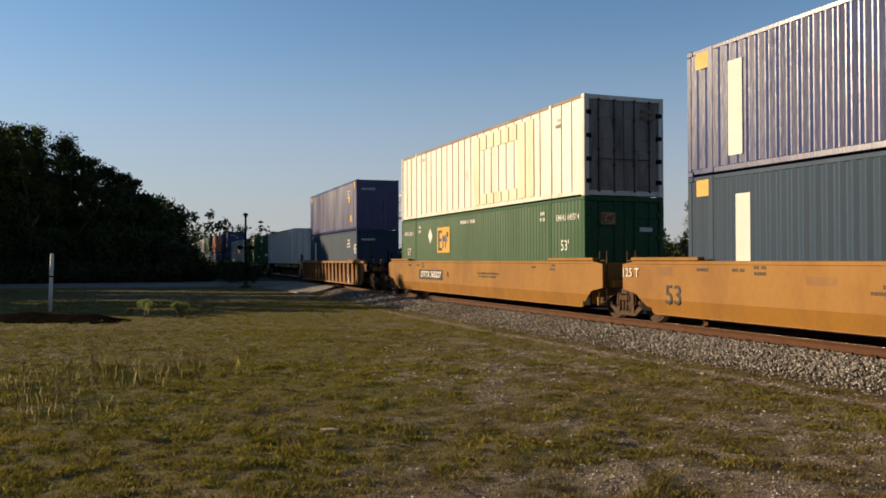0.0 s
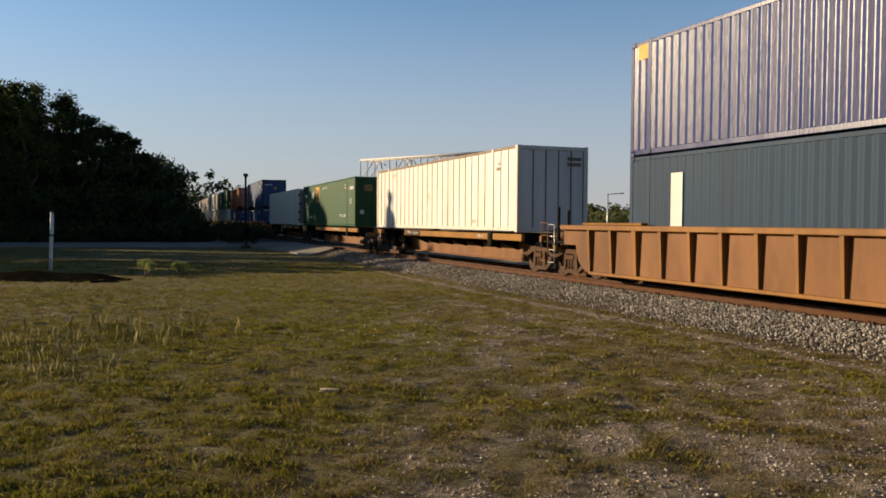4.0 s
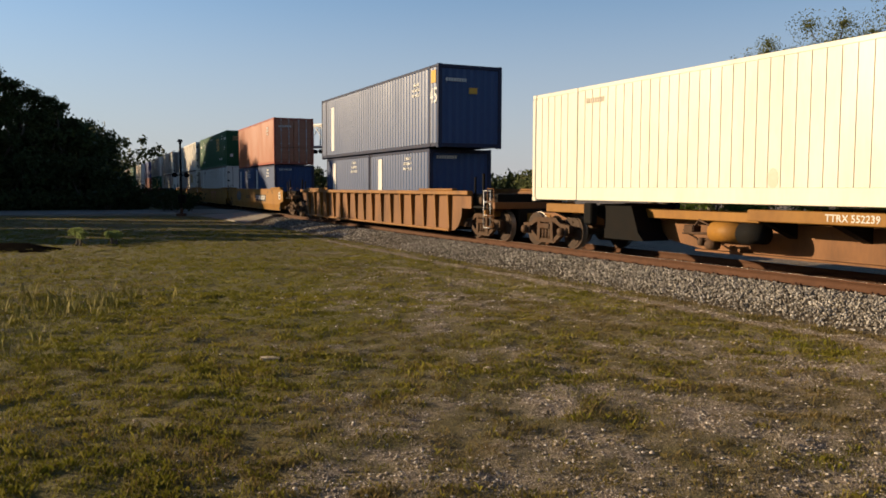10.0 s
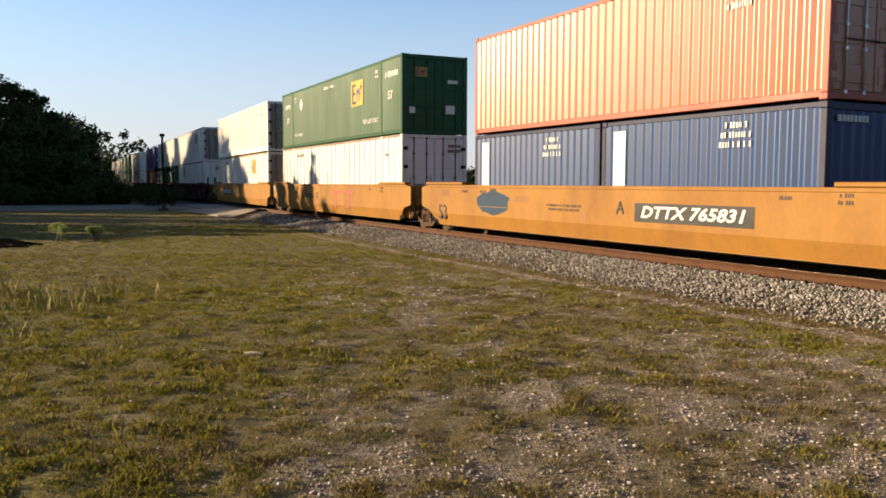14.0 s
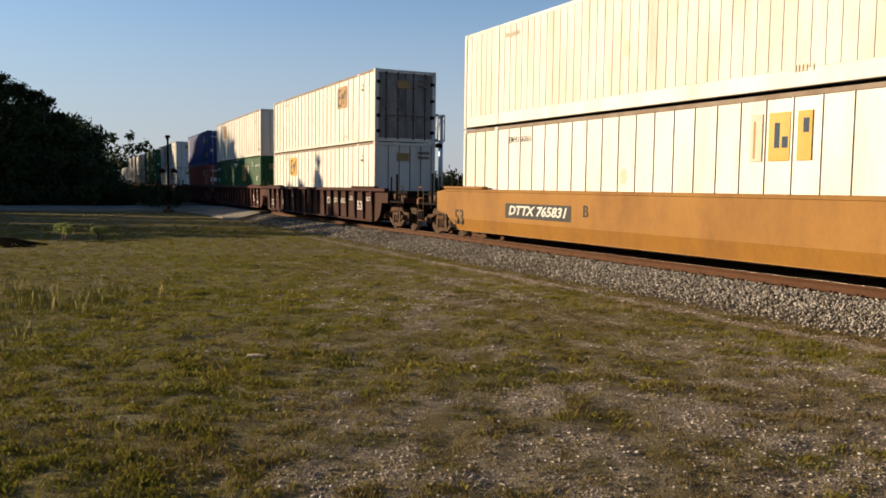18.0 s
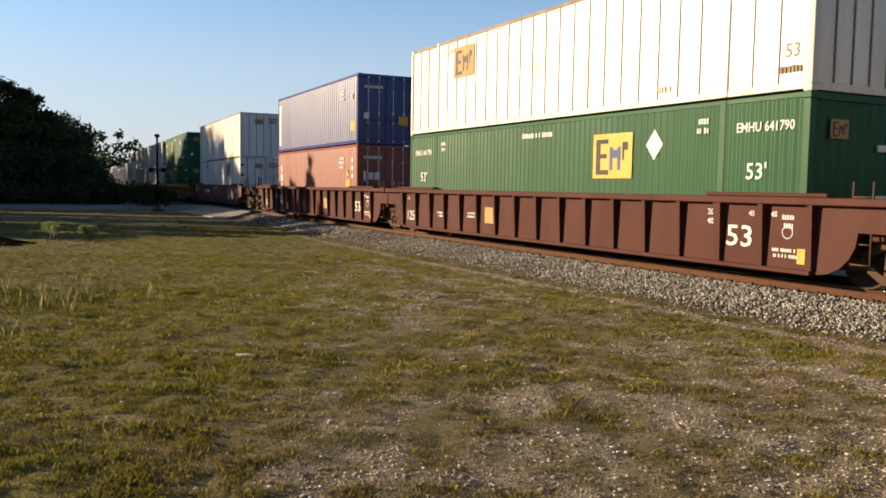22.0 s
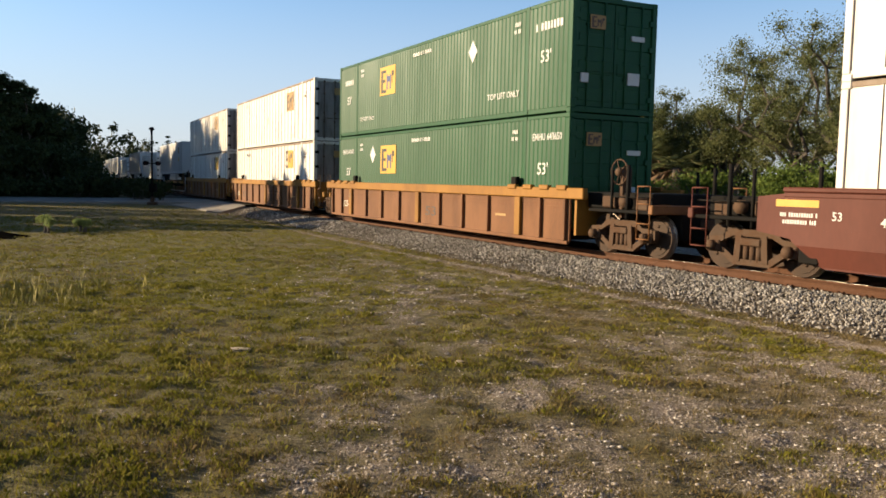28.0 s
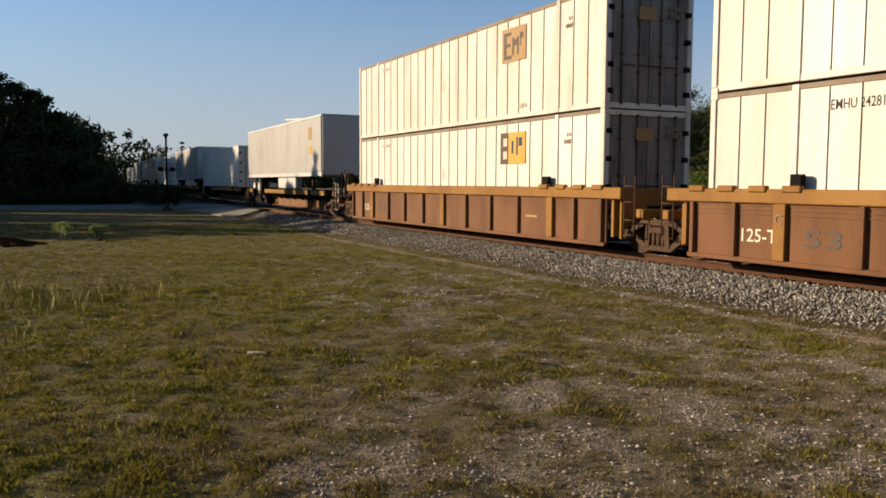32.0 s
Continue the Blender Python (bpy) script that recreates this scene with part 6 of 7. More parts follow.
def road():
    near = [(-49, -60), (-48, 10), (-46, 42), (-41, 54), (-34, 59.4), (-24.5, 60.4), (-15.5, 61.6), (-10.6, 58.2), (-7.4, 52.4)]
    far = [(-60, -60), (-59, 10), (-57, 45), (-51, 61), (-40, 69.6), (-28, 71.4), (-18, 72.5), (-13.5, 69.5), (-11.2, 62.8)]
    tagged(strip("road", near, far, [0.04, 0.04, 0.04, 0.04, 0.045, 0.06, 0.14, 0.27, 0.38], ASPHALT, 0.4), "sun-bleached grey asphalt road that leads to the crossing", "road", kind="structure")
    near = [(-2.6, 54.4), (2.0, 62), (10, 82), (20, 120)]
    far = [(-6.3, 64.6), (-3.0, 72), (0, 90), (5, 125)]
    tagged(strip("road", near, far, [0.38, 0.22, 0.05, 0.05], ASPHALT, 0.4), "sun-bleached grey asphalt road behind the crossing", "road", kind="structure")
    root = tagged(new("level_crossing"), "worn timber and asphalt deck of the level crossing", "crossing", kind="structure")
    mesh_ob = None
    for u in [50.6 + 2.42 * k for k in range(5)]:
        for w, hw in ((0.0, 0.62), (-1.22, 0.34), (1.22, 0.34)):
            m = on_track(u, BED) @ pose(0, -w, 0)
            bm = boxes((-1.19, 1.19, -hw, hw, 0.03, 0.195), bevel=0.012)
            ob = link("crossing_panel", bm, M["tie"], root)
            ob.matrix_basis = m
    bm = bmesh.new()
    # gravel apron beside the track
    pts = [tp(48.5, -1.6), tp(62.5, -1.6), tp(62.5, -4.4), tp(47.0, -3.4)]
    ap = [bm.verts.new((p.x, p.y, 0.41 if k < 2 else 0.05)) for k, p in enumerate(pts)]
    bm.faces.new(ap)
    r = bmesh.ops.extrude_face_region(bm, geom=bm.faces[:])
    for v in r["geom"]:
        if isinstance(v, bmesh.types.BMVert):
            v.co.z -= 0.45
    bmesh.ops.recalc_face_normals(bm, faces=bm.faces[:])
    tagged(link("road_apron", bm, ASPHALT), "grey asphalt apron sloping up to the rails", "road", kind="structure")


def signal_head(parent, p, aim):
    """A round hooded lamp on a black disc, facing along aim."""
    p, aim = Vector(p), Vector(aim).normalized()
    bm = bmesh.new()
    tube(bm, p, p + aim * 0.02, 0.165, n=20)
    tube(bm, p - aim * 0.18, p, 0.14, n=12)
    lamp = part("lamp_disc", bm, M["black"], parent, "black round lamp background")
    bm = bmesh.new()
    tube(bm, p + aim * 0.02, p + aim * 0.28, 0.12, 0.15, n=12, caps=False)
    part("hood", bm, M["black"], lamp)
    bm = bmesh.new()
    tube(bm, p + aim * 0.02, p + aim * 0.05, 0.1, n=12)
    part("lens", bm, M["darkred"], lamp, "unlit red lens")


def crossing_signal():
    root = tagged(new("crossing_signal"), "dark crossing signal mast with a bell and paired lamps", "signal")
    x, y = -14.3, 60.0
    root.location = (x, y, 0)
    bm = bmesh.new()
    tube(bm, (0, 0, 0.05), (0, 0, 5.15), 0.07, n=12)
    part("mast", bm, M["black"], root)
    bm = boxes((-0.3, 0.3, -0.3, 0.3, -0.1, 0.2), bevel=0.02)
    tube(bm, (0, 0, 0.2), (0, 0, 0.6), 0.13, 0.09, n=12)
    part("base", bm, M["steel"], root)
    bm = bmesh.new()
    tube(bm, (0, 0, 5.1), (0, 0, 5.22), 0.1, n=12)
    tube(bm, (0, 0, 5.22), (0, 0, 5.4), 0.2, 0.14, n=14)
    part("bell", bm, M["black"], root, "round crossing bell on the mast top")
    bm = bmesh.new()
    tube(bm, (-0.42, 0, 2.9), (0.42, 0, 2.9), 0.035, n=8)
    part("crossarm", bm, M["black"], root)
    for sx in (-0.42, 0.42):
        signal_head(root, (sx, -0.1, 2.9), (0.3, -1, 0))
        signal_head(root, (sx, 0.1, 2.9), (-0.6, 1, 0))
    part("gate_mechanism", boxes((-0.25, 0.25, 0.1, 0.5, 0.9, 1.5), bevel=0.03), M["black"], root)


def cantilever():
    """A cantilevered truss over the road with a mast at one end."""
    root = tagged(new("cantilever_signal"), "white lattice cantilever signal arm over the road on a mast", "signal")
    a, b = Vector((4.3, 52.4, 0)), Vector((-5.9, 61.4, 0))
    d = (b - a).normalized()
    s = Vector((-d.y, d.x, 0)) * 0.35
    z0, z1 = 4.95, 6.5
    bm = bmesh.new()
    tube(bm, a + Vector((0, 0, -0.1)), a + Vector((0, 0, z1)), 0.16, 0.13, n=14)
    part("mast", bm, M["galv"], root)
    part("base", boxes((a.x - 0.5, a.x + 0.5, a.y - 0.5, a.y + 0.5, -0.2, 0.3), bevel=0.03), M["galv"], root)
    for side in (-1, 1):
        for z in (z0, z1):
            bm = bmesh.new()
            tube(bm, a + s * side + Vector((0, 0, z)), b + s * side + Vector((0, 0, z)), 0.08, n=8)
            part("chord", bm, M["post"], root, "white tubular chord")
        n = 9
        for k in range(n + 1):
            p = a.lerp(b, k / n) + s * side
            bm = bmesh.new()
            tube(bm, p + Vector((0, 0, z0)), p + Vector((0, 0, z1)), 0.05, n=6)
            part("strut", bm, M["post"], root)
            if k < n:
                q = a.lerp(b, (k + 1) / n) + s * side
                zz = (z0, z1) if k % 2 else (z1, z0)
                bm = bmesh.new()
                tube(bm, p + Vector((0, 0, zz[0])), q + Vector((0, 0, zz[1])), 0.04, n=6)
                part("brace", bm, M["post"], root)
    for k in (0, 0.35, 0.7, 1):
        p = a.lerp(b, k)
        bm = bmesh.new()
        for z in (z0, z1):
            tube(bm, p + s + Vector((0, 0, z)), p - s + Vector((0, 0, z)), 0.03, n=6)
        part("cross_tie", bm, M["galv"], root)
    n = s.normalized()
    for k in (0.02, 0.55, 0.85):
        p = a.lerp(b, k) + s * 1.3
        signal_head(root, p + d * 0.4 + Vector((0, 0, z0 - 0.35)), -n)
        signal_head(root, p - d * 0.4 + Vector((0, 0, z0 - 0.35)), -n)


track()
road()
crossing_signal()
cantilever()


def marker_post():
    root = tagged(new("marker_post"), "white round marker post standing in the grass", "post")
    root.location = (-15.27, 32.2, 0)
    bm = bmesh.new()
    tube(bm, (0, 0, -0.2), (0, 0, 2.22), 0.07, n=16)
    ob = part("post_body", bm, M["post"], root)
    bm = bmesh.new()
    tube(bm, (0, 0, 2.22), (0, 0, 2.28), 0.073, 0.05, n=16)
    part("cap", bm, M["post"], root)
    bm = bmesh.new()
    tube(bm, (0, 0, 1.35), (0, 0, 1.42), 0.073, n=16)
    part("band", bm, M["steel"], root, "dark worn band")
    root.rotation_euler = (radians(-1.0), radians(1.6), 0)


marker_post()


def lamp_pole():
    root = tagged(new("lamp_pole"), "thin pale metal pole with a short arm behind the track", "pole")
    root.location = (11.65, 58.9, 0)
    bm = bmesh.new()
    tube(bm, (0, 0, -0.2), (0, 0, 4.1), 0.07, 0.05, n=10)
    part("pole", bm, M["galv"], root)
    bm = bmesh.new()
    tube(bm, (0, 0, 4.05), (0.95, 0, 4.12), 0.035, n=8)
    box(bm, 0.8, 1.15, -0.1, 0.1, 4.07, 4.16, bevel=0.02)
    part("arm", bm, M["galv"], root)


lamp_pole()


def earth_bank():
    """A low near-black ridge beside the post."""
    V, F = [], []
    n, m = 46, 9
    for i in range(n + 1):
        for j in range(m + 1):
            t, s = i / n, j / m
            x = -27 + 16.6 * t
            y = 27.4 - 0.11 * (x + 12) + (s - 0.5) * 2.2
            h = math.sin(s * math.pi) ** 0.8 * 0.44 * min(1, t * 6, (1 - t) * 14) * (0.75 + 0.5 * noise.noise((x * 0.35, 5, 1))) * (0.8 + 0.4 * noise.noise((x * 0.7, y, 0))) + 0.05 * noise.noise((x * 3, y * 3, 2))
            V.append((x, y, h - 0.03))
    for i in range(n):
        for j in range(m):
            k = i * (m + 1) + j
            F.append((k, k + m + 1, k + m + 2, k + 1))
    ob = from_arrays("earth_bank", V, F, mat("dark_damp_soil", (0.01, 0.008, 0.006), 0.95, spec=0.0, dirt=(0.03, 0.028, 0.016), amount=0.5, scale=1.5, bump=1.0, fine=0.8), smooth=True)
    tagged(ob, "low near-black ridge in the grass", "earth bank")



def litter():
    for (x, y), (a, b, c), an, what, material in (((-1.33, 9.7), (0.14, 0.07, 0.03), 12, "pale broken slab piece lying in the grass", M["sandstone"]), ((1.15, 9.03), (0.07, 0.045, 0.04), 40, "small tan stone lying in the grass", M["sandstone"]), ((0.95, 3.95), (0.05, 0.04, 0.045), 70, "small white stone lying on gravel", M["white"])):
        bm = bmesh.new()
        bmesh.ops.create_icosphere(bm, subdivisions=2, radius=1)
        rng = random.Random(int(x * 100))
        for v in bm.verts:
            v.co = Vector((max(-0.8, min(0.8, v.co.x)) * a, max(-0.75, min(0.75, v.co.y)) * b, max(-0.6, min(0.7, v.co.z)) * c)) * rng.uniform(0.9, 1.1)
        ob = tagged(link("stone", bm, material), what, "stone")
        ob.matrix_basis = pose(x, y, float(ground_height(np.array(x), np.array(y))) + c * 0.5, 4, 3, an)


litter()


# ---------------------------------------------------------------- trees
BARK = mat("grey_brown_bark", (0.099, 0.08, 0.061), 0.95, dirt=(0.046, 0.038, 0.03), amount=0.7, scale=2, streak=4, bump=1.0)
OAK = leaf_material("oak_leaves", ((0.049, 0.065, 0.021), (0.099, 0.114, 0.038), (0.152, 0.16, 0.061), (0.228, 0.213, 0.106)), 0.6, thin=0.4)
BUSH = leaf_material("bright_shrub_leaves", ((0.061, 0.099, 0.015), (0.114, 0.16, 0.03), (0.175, 0.213, 0.046)), 0.55, thin=0.4)
# the evergreen foliage where sun strikes the crowns, brightened in the leaf colour
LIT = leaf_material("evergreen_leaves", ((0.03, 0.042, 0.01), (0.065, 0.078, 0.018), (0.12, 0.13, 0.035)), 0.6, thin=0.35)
WEED = leaf_material("pale_green_weed_leaves", ((0.152, 0.198, 0.053), (0.213, 0.258, 0.084), (0.274, 0.304, 0.122)), 0.7, thin=0.4)
# the same foliage on its backlit side, its shade set into the leaf colour
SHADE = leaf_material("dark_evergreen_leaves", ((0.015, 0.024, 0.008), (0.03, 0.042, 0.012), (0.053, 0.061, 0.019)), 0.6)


def limb(bm, p, q, r0, r1, rng, bend=0.12, n=4):
    pts = [p.lerp(q, k / n) for k in range(n + 1)]
    L = (q - p).length
    for k in range(1, n):
        pts[k] += Vector((rng.gauss(0, 1), rng.gauss(0, 1), rng.gauss(0, 0.6))) * L * bend * 0.4
    for k in range(n):
        tube(bm, pts[k], pts[k + 1], r0 + (r1 - r0) * k / n, r0 + (r1 - r0) * (k + 1) / n, n=7, caps=False)
    return pts


def leaves(centres, radii, count, size, seed, flat=0.8):
    """Leaf blades scattered in clumps: points and four-cornered faces."""
    rng = np.random.RandomState(seed)
    k = rng.choice(len(centres), count, p=np.array(radii) ** 2 / np.sum(np.array(radii) ** 2))
    d = rng.normal(size=(count, 3))
    d /= np.linalg.norm(d, axis=1, keepdims=True)
    r = np.array(radii)[k] * np.minimum(np.abs(rng.normal(0.0, 0.68, count)), 0.95 + 0.2 * rng.rand(count))
    C = np.array(centres)[k] + d * r[:, None] * np.array([1, 1, flat])
    a = rng.normal(size=(count, 3))
    a /= np.linalg.norm(a, axis=1, keepdims=True)
    b = np.cross(a, rng.normal(size=(count, 3)))
    b /= np.linalg.norm(b, axis=1, keepdims=True)
    s = size * rng.uniform(0.6, 1.5, count)
    a, b = a * s[:, None], b * s[:, None] * 0.5
    V = np.stack([C - a, C + b, C + a, C - b], 1).reshape(-1, 3)
    return V, np.arange(count * 4).reshape(-1, 4)


def tree(x, y, height, spread, leaf, label, seed, count=9000, size=0.16, base=0.25, open_=0.5, name="tree", group="trees beyond the road"):
    """A tree with a tapered trunk, limbs and a crown of leaf clumps."""
    rng = random.Random(seed)
    root = tagged(new(name), label, name.replace("_", " "), group)
    root.location = (x, y, 0)
    bm = bmesh.new()
    fork = Vector((rng.uniform(-0.3, 0.3), rng.uniform(-0.3, 0.3), height * base))
    tr = height * 0.026 + 0.05
    limb(bm, Vector((0, 0, -0.3)), fork, tr * 1.35, tr, rng, 0.05, 3)
    centres, radii = [], []
    n = rng.randint(6, 8)
    for k in range(n):
        an = 2 * math.pi * (k + rng.uniform(-0.3, 0.3)) / n
        rr = spread * rng.uniform(0.45, 0.95) * (0.25 if k == 0 else 1)
        zz = height * (0.86 if k == 0 else rng.uniform(base + 0.18, 0.82))
        q = Vector((math.cos(an) * rr, math.sin(an) * rr, zz))
        pts = limb(bm, fork, q, tr * 0.5, tr * 0.12, rng, 0.14, 5)
        centres.append(tuple(q))
        radii.append(spread * rng.uniform(0.2, 0.3) * (1.35 - open_))
        for j in range(rng.randint(4, 6)):
            p0 = pts[rng.randint(2, 5)]
            e = p0 + Vector((rng.gauss(0, 1), rng.gauss(0, 1), rng.uniform(-0.2, 0.9))).normalized() * spread * rng.uniform(0.22, 0.5)
            e.z = min(max(e.z, height * base * 0.7), height * 0.97)
            limb(bm, p0, e, tr * 0.12, tr * 0.03, rng, 0.14, 3)
            centres.append(tuple(e))
            radii.append(spread * rng.uniform(0.14, 0.3) * (1.35 - open_))
    part("trunk", bm, BARK, root, "forked grey-brown trunk and limbs", smooth=True)
    if open_ <= 0:                  # a closed evergreen crown
        for k in range(46):
            an, s = rng.uniform(0, 2 * math.pi), rng.uniform(-0.85, 0.95)
            r = math.sqrt(1 - s * s) * rng.uniform(0.6, 0.95)
            centres.append((math.cos(an) * spread * r, math.sin(an) * spread * r, height * (0.5 + 0.46 * s)))
            radii.append(spread * rng.uniform(0.2, 0.34))
    V, F = leaves(centres, radii, count, size, seed)
    from_arrays("crown", V, F, leaf, root)
    return root


def shrub(x, y, height, spread, leaf, label, seed, count=3500, size=0.11, stems=7, group="shrubs at the road"):
    rng = random.Random(seed)
    root = tagged(new("shrub"), label, "shrub", group)
    root.location = (x, y, 0)
    centres, radii = [], []
    for k in range(stems):
        an, rr = rng.uniform(0, 6.28), spread * rng.uniform(0.1, 0.75)
        q = Vector((math.cos(an) * rr, math.sin(an) * rr, height * rng.uniform(0.35, 0.85)))
        bm = bmesh.new()
        limb(bm, Vector((q.x * 0.15, q.y * 0.15, -0.1)), q, 0.05, 0.015, rng, 0.2, 3)
        part("stem", bm, BARK, root)
        centres.append(tuple(q))
        radii.append(min(height * 0.38, spread * 0.42) * rng.uniform(0.7, 1.2))
    if height > 2:
        for k in range(7):
            an = 2 * math.pi * k / 7
            centres.append((math.cos(an) * spread * 0.75, math.sin(an) * spread * 0.75, height * 0.14))
            radii.append(height * 0.24)
    V, F = leaves(centres, radii, count, size, seed)
    V[:, 2] = np.maximum(V[:, 2], 0.02)
    from_arrays("foliage", V, F, leaf, root)
    return root


def at(left_deg, dist):
    a = radians(left_deg)
    return -math.sin(a) * dist, math.cos(a) * dist


def woods():
    dark = "dense dark evergreen tree at the road's edge"
    # the thicket beyond the road, from the visible edge to the row that shades the field
    for k, (az, dist, h, sp) in enumerate(((30.2, 84, 14.8, 5.2), (28.4, 85, 15.2, 4.0), (26.6, 84, 15.0, 3.4), (25.0, 86, 14.2, 2.8), (23.6, 85, 13.0, 2.4), (22.2, 86, 11.8, 2.2), (21.0, 86, 10.8, 1.9), (32.5, 82, 14.8, 5.0), (36, 80, 14, 5), (27.6, 93, 14, 4.5), (19.9, 87, 9.0, 1.5), (19.0, 87, 6.5, 1.2))):
        x, y = at(az, dist)
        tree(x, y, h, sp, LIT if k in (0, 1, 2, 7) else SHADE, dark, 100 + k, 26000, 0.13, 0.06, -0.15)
    for k in range(26):
        az = 35 - 0.72 * k
        x, y = at(az, 78.5 + 0.25 * k + 1.5 * (k % 3))
        h = 5.4 if az > 20.5 else max(2.2, 5.4 - 0.8 * (20.5 - az))
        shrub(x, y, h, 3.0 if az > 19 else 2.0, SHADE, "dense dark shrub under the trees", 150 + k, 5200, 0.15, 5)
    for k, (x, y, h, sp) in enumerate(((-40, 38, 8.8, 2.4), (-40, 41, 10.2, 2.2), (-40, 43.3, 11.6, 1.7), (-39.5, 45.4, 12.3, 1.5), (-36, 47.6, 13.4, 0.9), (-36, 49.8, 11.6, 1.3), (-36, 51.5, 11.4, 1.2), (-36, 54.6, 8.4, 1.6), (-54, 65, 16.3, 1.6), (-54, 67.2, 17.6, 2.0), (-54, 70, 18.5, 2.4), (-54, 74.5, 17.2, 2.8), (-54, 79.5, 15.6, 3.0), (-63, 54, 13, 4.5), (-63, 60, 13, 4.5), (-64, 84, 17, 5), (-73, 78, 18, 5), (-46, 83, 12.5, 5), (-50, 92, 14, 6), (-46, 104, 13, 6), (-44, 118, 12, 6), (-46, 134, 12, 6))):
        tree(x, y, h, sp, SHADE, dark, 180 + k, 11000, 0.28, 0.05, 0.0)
    # scrub along the near side of the track past the road
    rng = random.Random(77)
    for k in range(22):
        u = 76 + 3.4 * k
        p = tp(u, -rng.uniform(8.0, 10.5))
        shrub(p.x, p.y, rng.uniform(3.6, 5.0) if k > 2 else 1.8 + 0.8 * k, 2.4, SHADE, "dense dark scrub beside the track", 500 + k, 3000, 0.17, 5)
    for k in range(17):            # a row hidden by the thicket, added to shade the far track
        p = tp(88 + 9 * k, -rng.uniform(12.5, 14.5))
        tree(p.x, p.y, rng.uniform(9.5, 11.5) if k > 1 else 8.0, 3.6, SHADE, "hidden evergreen tree added to shade the far track", 600 + k, 5000, 0.34, 0.05, 0.0, group="trees beside the far track")
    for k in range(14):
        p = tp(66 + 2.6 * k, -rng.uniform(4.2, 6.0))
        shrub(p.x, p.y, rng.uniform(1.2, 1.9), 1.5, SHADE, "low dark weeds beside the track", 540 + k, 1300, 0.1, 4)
    # out-of-view shrubs added to stop sun passing under the shading trees
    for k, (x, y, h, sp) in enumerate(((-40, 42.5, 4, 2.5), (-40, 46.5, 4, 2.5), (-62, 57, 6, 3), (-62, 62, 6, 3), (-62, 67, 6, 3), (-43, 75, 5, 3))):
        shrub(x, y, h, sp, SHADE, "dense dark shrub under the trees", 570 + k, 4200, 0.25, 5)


def oaks():
    lab = "spreading oak with thin grey-green leaves behind the track"
    for k, (az, dist, h, sp) in enumerate(((-18.5, 50, 8.4, 2.2), (-20.8, 51, 8.4, 3.0), (-23, 52, 7.6, 3.4), (-25.4, 50, 10.6, 3.6), (-28.6, 48, 10.2, 4.4), (-32.2, 45, 12.6, 5.0), (-36, 44, 12.5, 5.0), (-22, 62, 8, 4), (-30, 60, 11, 5))):
        x, y = at(az, dist)
        tree(x, y, h, sp, OAK, lab, 200 + k, 36000, 0.052, 0.2, 0.25, group="oaks behind the track")
    for k, (az, dist, h, sp) in enumerate(((-20.4, 43, 2.2, 1.3), (-22.4, 41, 2.8, 2.0), (-25, 40, 2.8, 2.0), (-27.5, 39, 3.2, 2.2), (-30, 38, 3.0, 2.2), (-32.8, 38, 3.2, 2.2), (-35.5, 37, 3.0, 2.2))):
        x, y = at(az, dist)
        shrub(x, y, h, sp, BUSH, "bright green shrub behind the track", 230 + k, 8500, 0.06, group="shrubs behind the track")


def palm(x, y, h, seed):
    rng = random.Random(seed)
    root = tagged(new("palm"), "cabbage palm with drooping browned fronds", "palm")
    root.location = (x, y, 0)
    bm = bmesh.new()
    limb(bm, Vector((0, 0, -0.2)), Vector((0.1, 0, h)), 0.24, 0.2, rng, 0.02, 6)
    part("trunk", bm, BARK, root, smooth=True)
    dead = mat("dead_palm_frond", (0.2, 0.12, 0.06), 0.9, amount=0.5)
    for k in range(46):
        an, up = rng.uniform(0, 6.28), rng.uniform(-1.3, 0.9)
        bm = bmesh.new()
        L = rng.uniform(0.9, 1.3)
        d = Vector((math.cos(an) * math.cos(up * 0.9), math.sin(an) * math.cos(up * 0.9), math.sin(up * 0.9)))
        stem = Vector((0.1, 0, h)) + d * L * 0.75
        tube(bm, (0.1, 0, h), stem, 0.02, 0.012, n=5)
        side = d.cross(Vector((0, 0, 1))).normalized()
        for j in range(13):
            f = (j - 6) / 6 * 1.25
            e = stem + (d * math.cos(f) + side * math.sin(f)) * L * 0.75 + Vector((0, 0, -0.18 - 0.12 * abs(f)))
            w = side.cross(d).normalized() * 0.03 + side * 0.05
            a, b, c = bm.verts.new(stem + w), bm.verts.new(stem - w), bm.verts.new(e)
            bm.faces.new((a, b, c))
        part("frond", bm, dead if up < -0.15 else OAK, root)
    return root


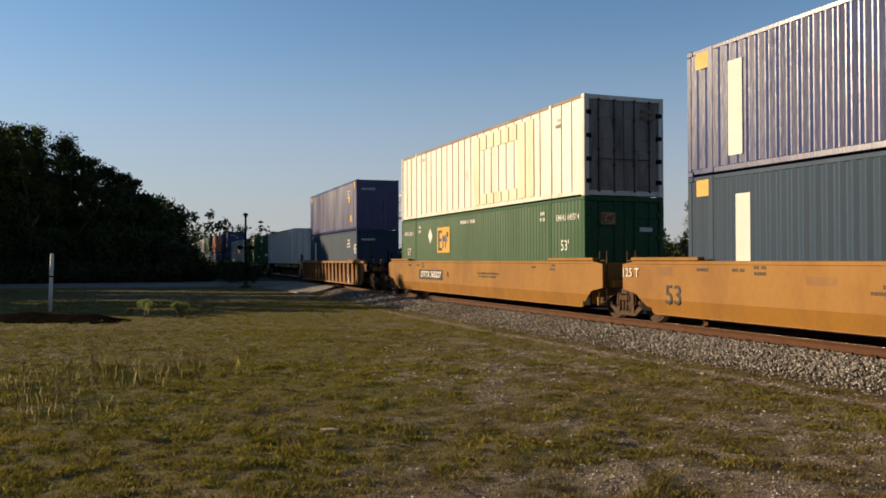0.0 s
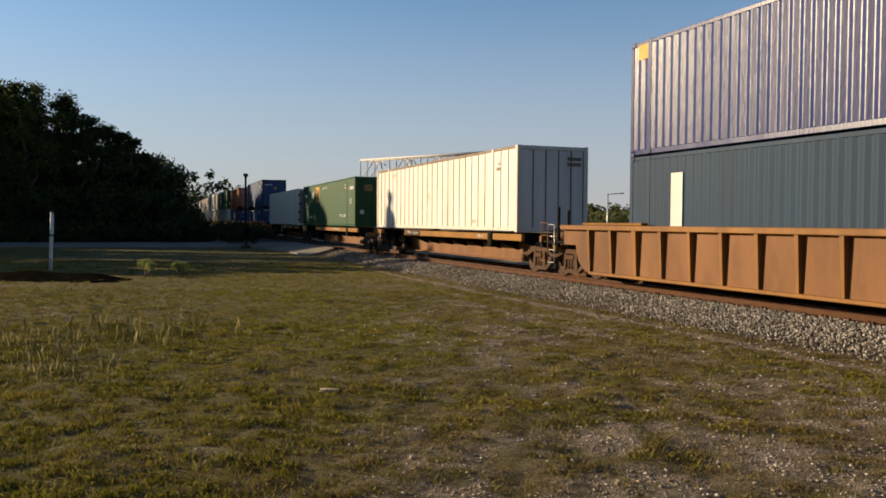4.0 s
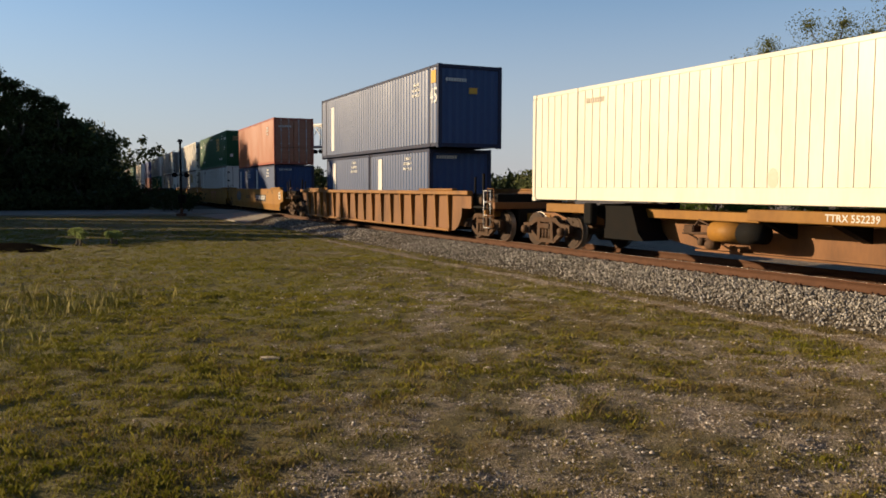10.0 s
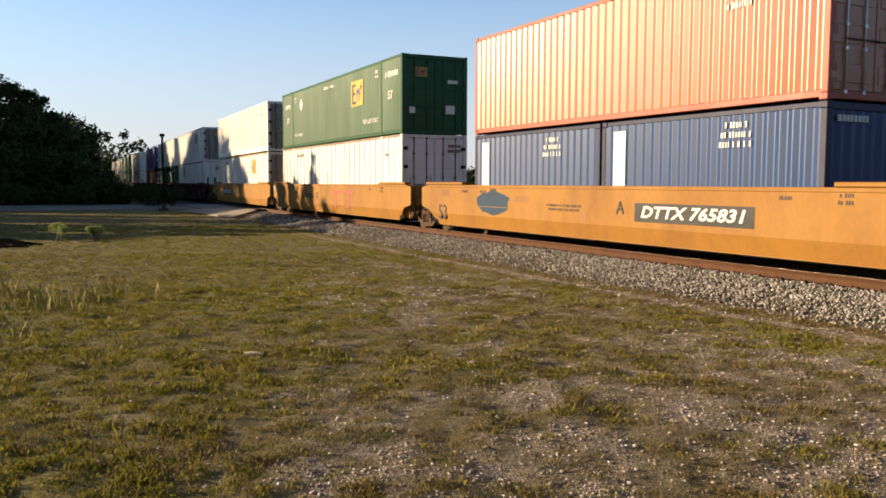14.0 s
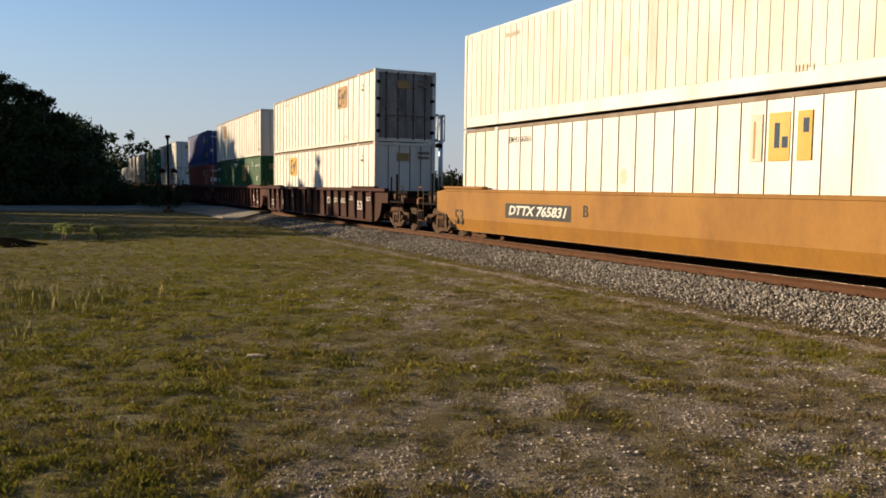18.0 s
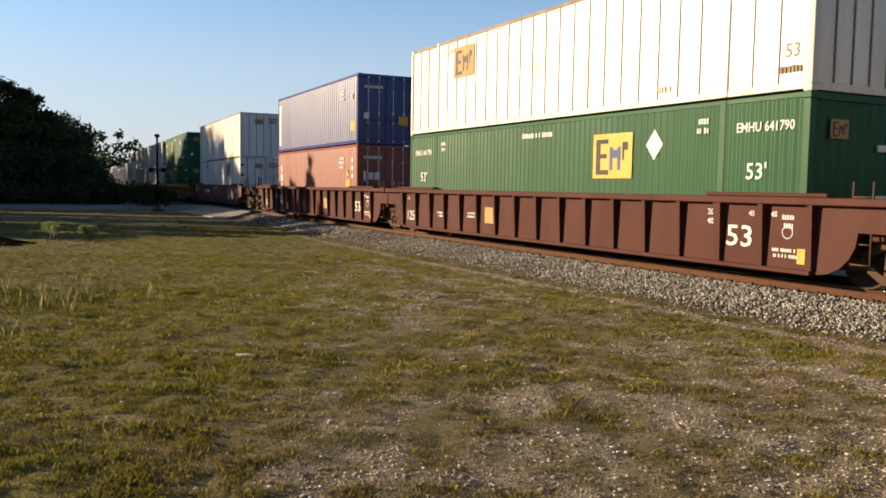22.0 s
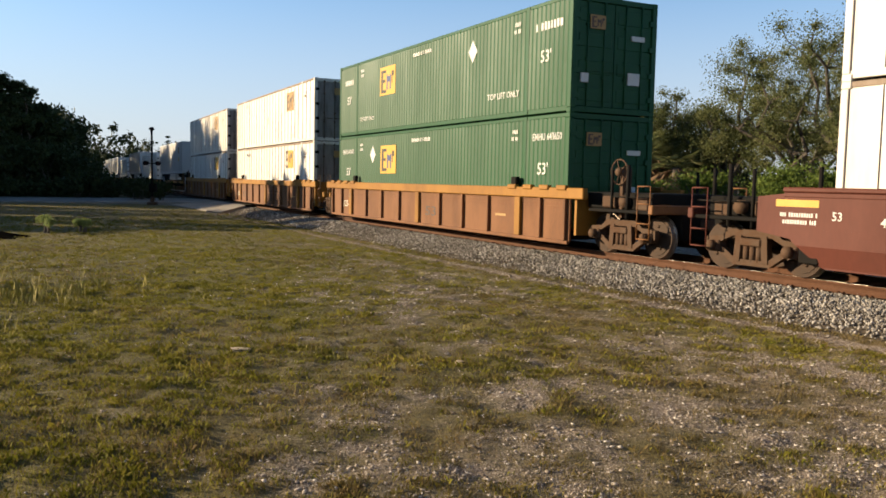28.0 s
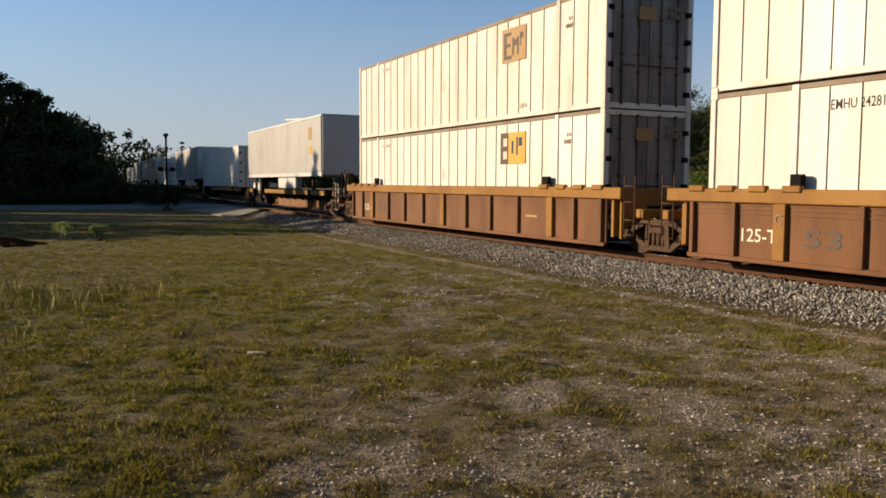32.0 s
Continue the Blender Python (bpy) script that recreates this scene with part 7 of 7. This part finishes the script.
def distance():
    """Low woods along the horizon."""
    lab = "distant line of dark pines and scrub"
    for k, (a0, a1, dist, h) in enumerate(((10.5, 15, 260, 12), (14.5, 19.5, 250, 15.5), (-16, 10, 330, 7.5), (-40, -14, 230, 9), (17, 60, 300, 12), (5, 11, 150, 6.5), (-13.5, -9.5, 150, 5.0))):
        rng = np.random.RandomState(300 + k)
        C, R = [], []
        n = int(abs(a1 - a0) * (3 if dist > 200 else 2)) + 3
        for i in range(n):
            az = a0 + (a1 - a0) * (i + rng.rand()) / n
            x, y = at(az, dist * rng.uniform(0.94, 1.06))
            hh = h * rng.uniform(0.55, 1.1)
            for q in range(4):
                C.append((x + rng.normal(0, 1.2), y + rng.normal(0, 1.2), hh * (0.2 + 0.25 * q)))
                R.append(dist * 0.012 * (1.3 - 0.25 * q))
        V, F = leaves(C, R, 900 * n // 3, dist * 0.0024, 310 + k, 1.2)
        V[:, 2] = np.maximum(V[:, 2], 0)
        tagged(from_arrays("far_woods", V, F, SHADE if k != 6 else OAK), lab, "woods", kind="stuff")


def sky_blocking_woods():
    """Unseen woods added beside and behind the viewer's field to cut sky light, with the cutting of the railway left
    open.
    """
    rng = np.random.RandomState(88)
    for a0, a1 in ((66, 110), (110, 160), (160, 212), (224, 262), (262, 300)):
        C, R = [], []
        for az in np.arange(a0, a1, 2.2):
            x, y = at(az + rng.uniform(-0.8, 0.8), rng.uniform(66, 78))
            h = rng.uniform(9.5, 12.5)
            for q in range(5):
                C.append((x + rng.normal(0, 1.3), y + rng.normal(0, 1.3), h * (0.12 + 0.2 * q)))
                R.append(3.4 - 0.35 * q)
        V, F = leaves(C, R, 110 * len(C), 0.42, 90 + a0, 0.9)
        V[:, 2] = np.maximum(V[:, 2], 0)
        tagged(from_arrays("woods", V, F, SHADE), "unseen woods added round the field to cut sky light", "woods", kind="stuff")


woods()
sky_blocking_woods()
oaks()
palm(*at(-19.1, 46), 3.6, 7)
palm(*at(-21.4, 45), 3.0, 9)
distance()


def weeds():
    for k, (x, y, h, sp) in enumerate(((-10.5, 29.4, 0.58, 0.4), (-9.5, 29.9, 0.46, 0.36))):
        shrub(x, y, h, sp, WEED, "small pale green weed clump in the field", 400 + k, 2600, 0.03, 5, "weeds in the field")


earth_bank()
weeds()


# ---------------------------------------------------------------- what moves
def motions():
    times = [0.5 * k for k in range(65)]
    for thing, s, h in MOVERS:
        walk(thing, [(t, on_track(s - travel(t), RAIL_TOP - BED + h)) for t in times])
    where = {thing: s for thing, s, h in MOVERS}
    for w, x in SPINNING:
        s = where[w.parent] + x
        rows = []
        for k in range(481):
            t = 2 * k / FPS
            if t <= 32 and -8 < s - travel(t) < 58:
                rows.append((t, pose(x, 0, WHEEL_R + BED, 0, -math.degrees(travel(t) / WHEEL_R), 0)))
        if not rows:
            continue
        rows = ([(0.0, rows[0][1])] if rows[0][0] > 0 else []) + rows + ([(32.0, rows[-1][1])] if rows[-1][0] < 32 else [])
        walk(w, rows)


motions()
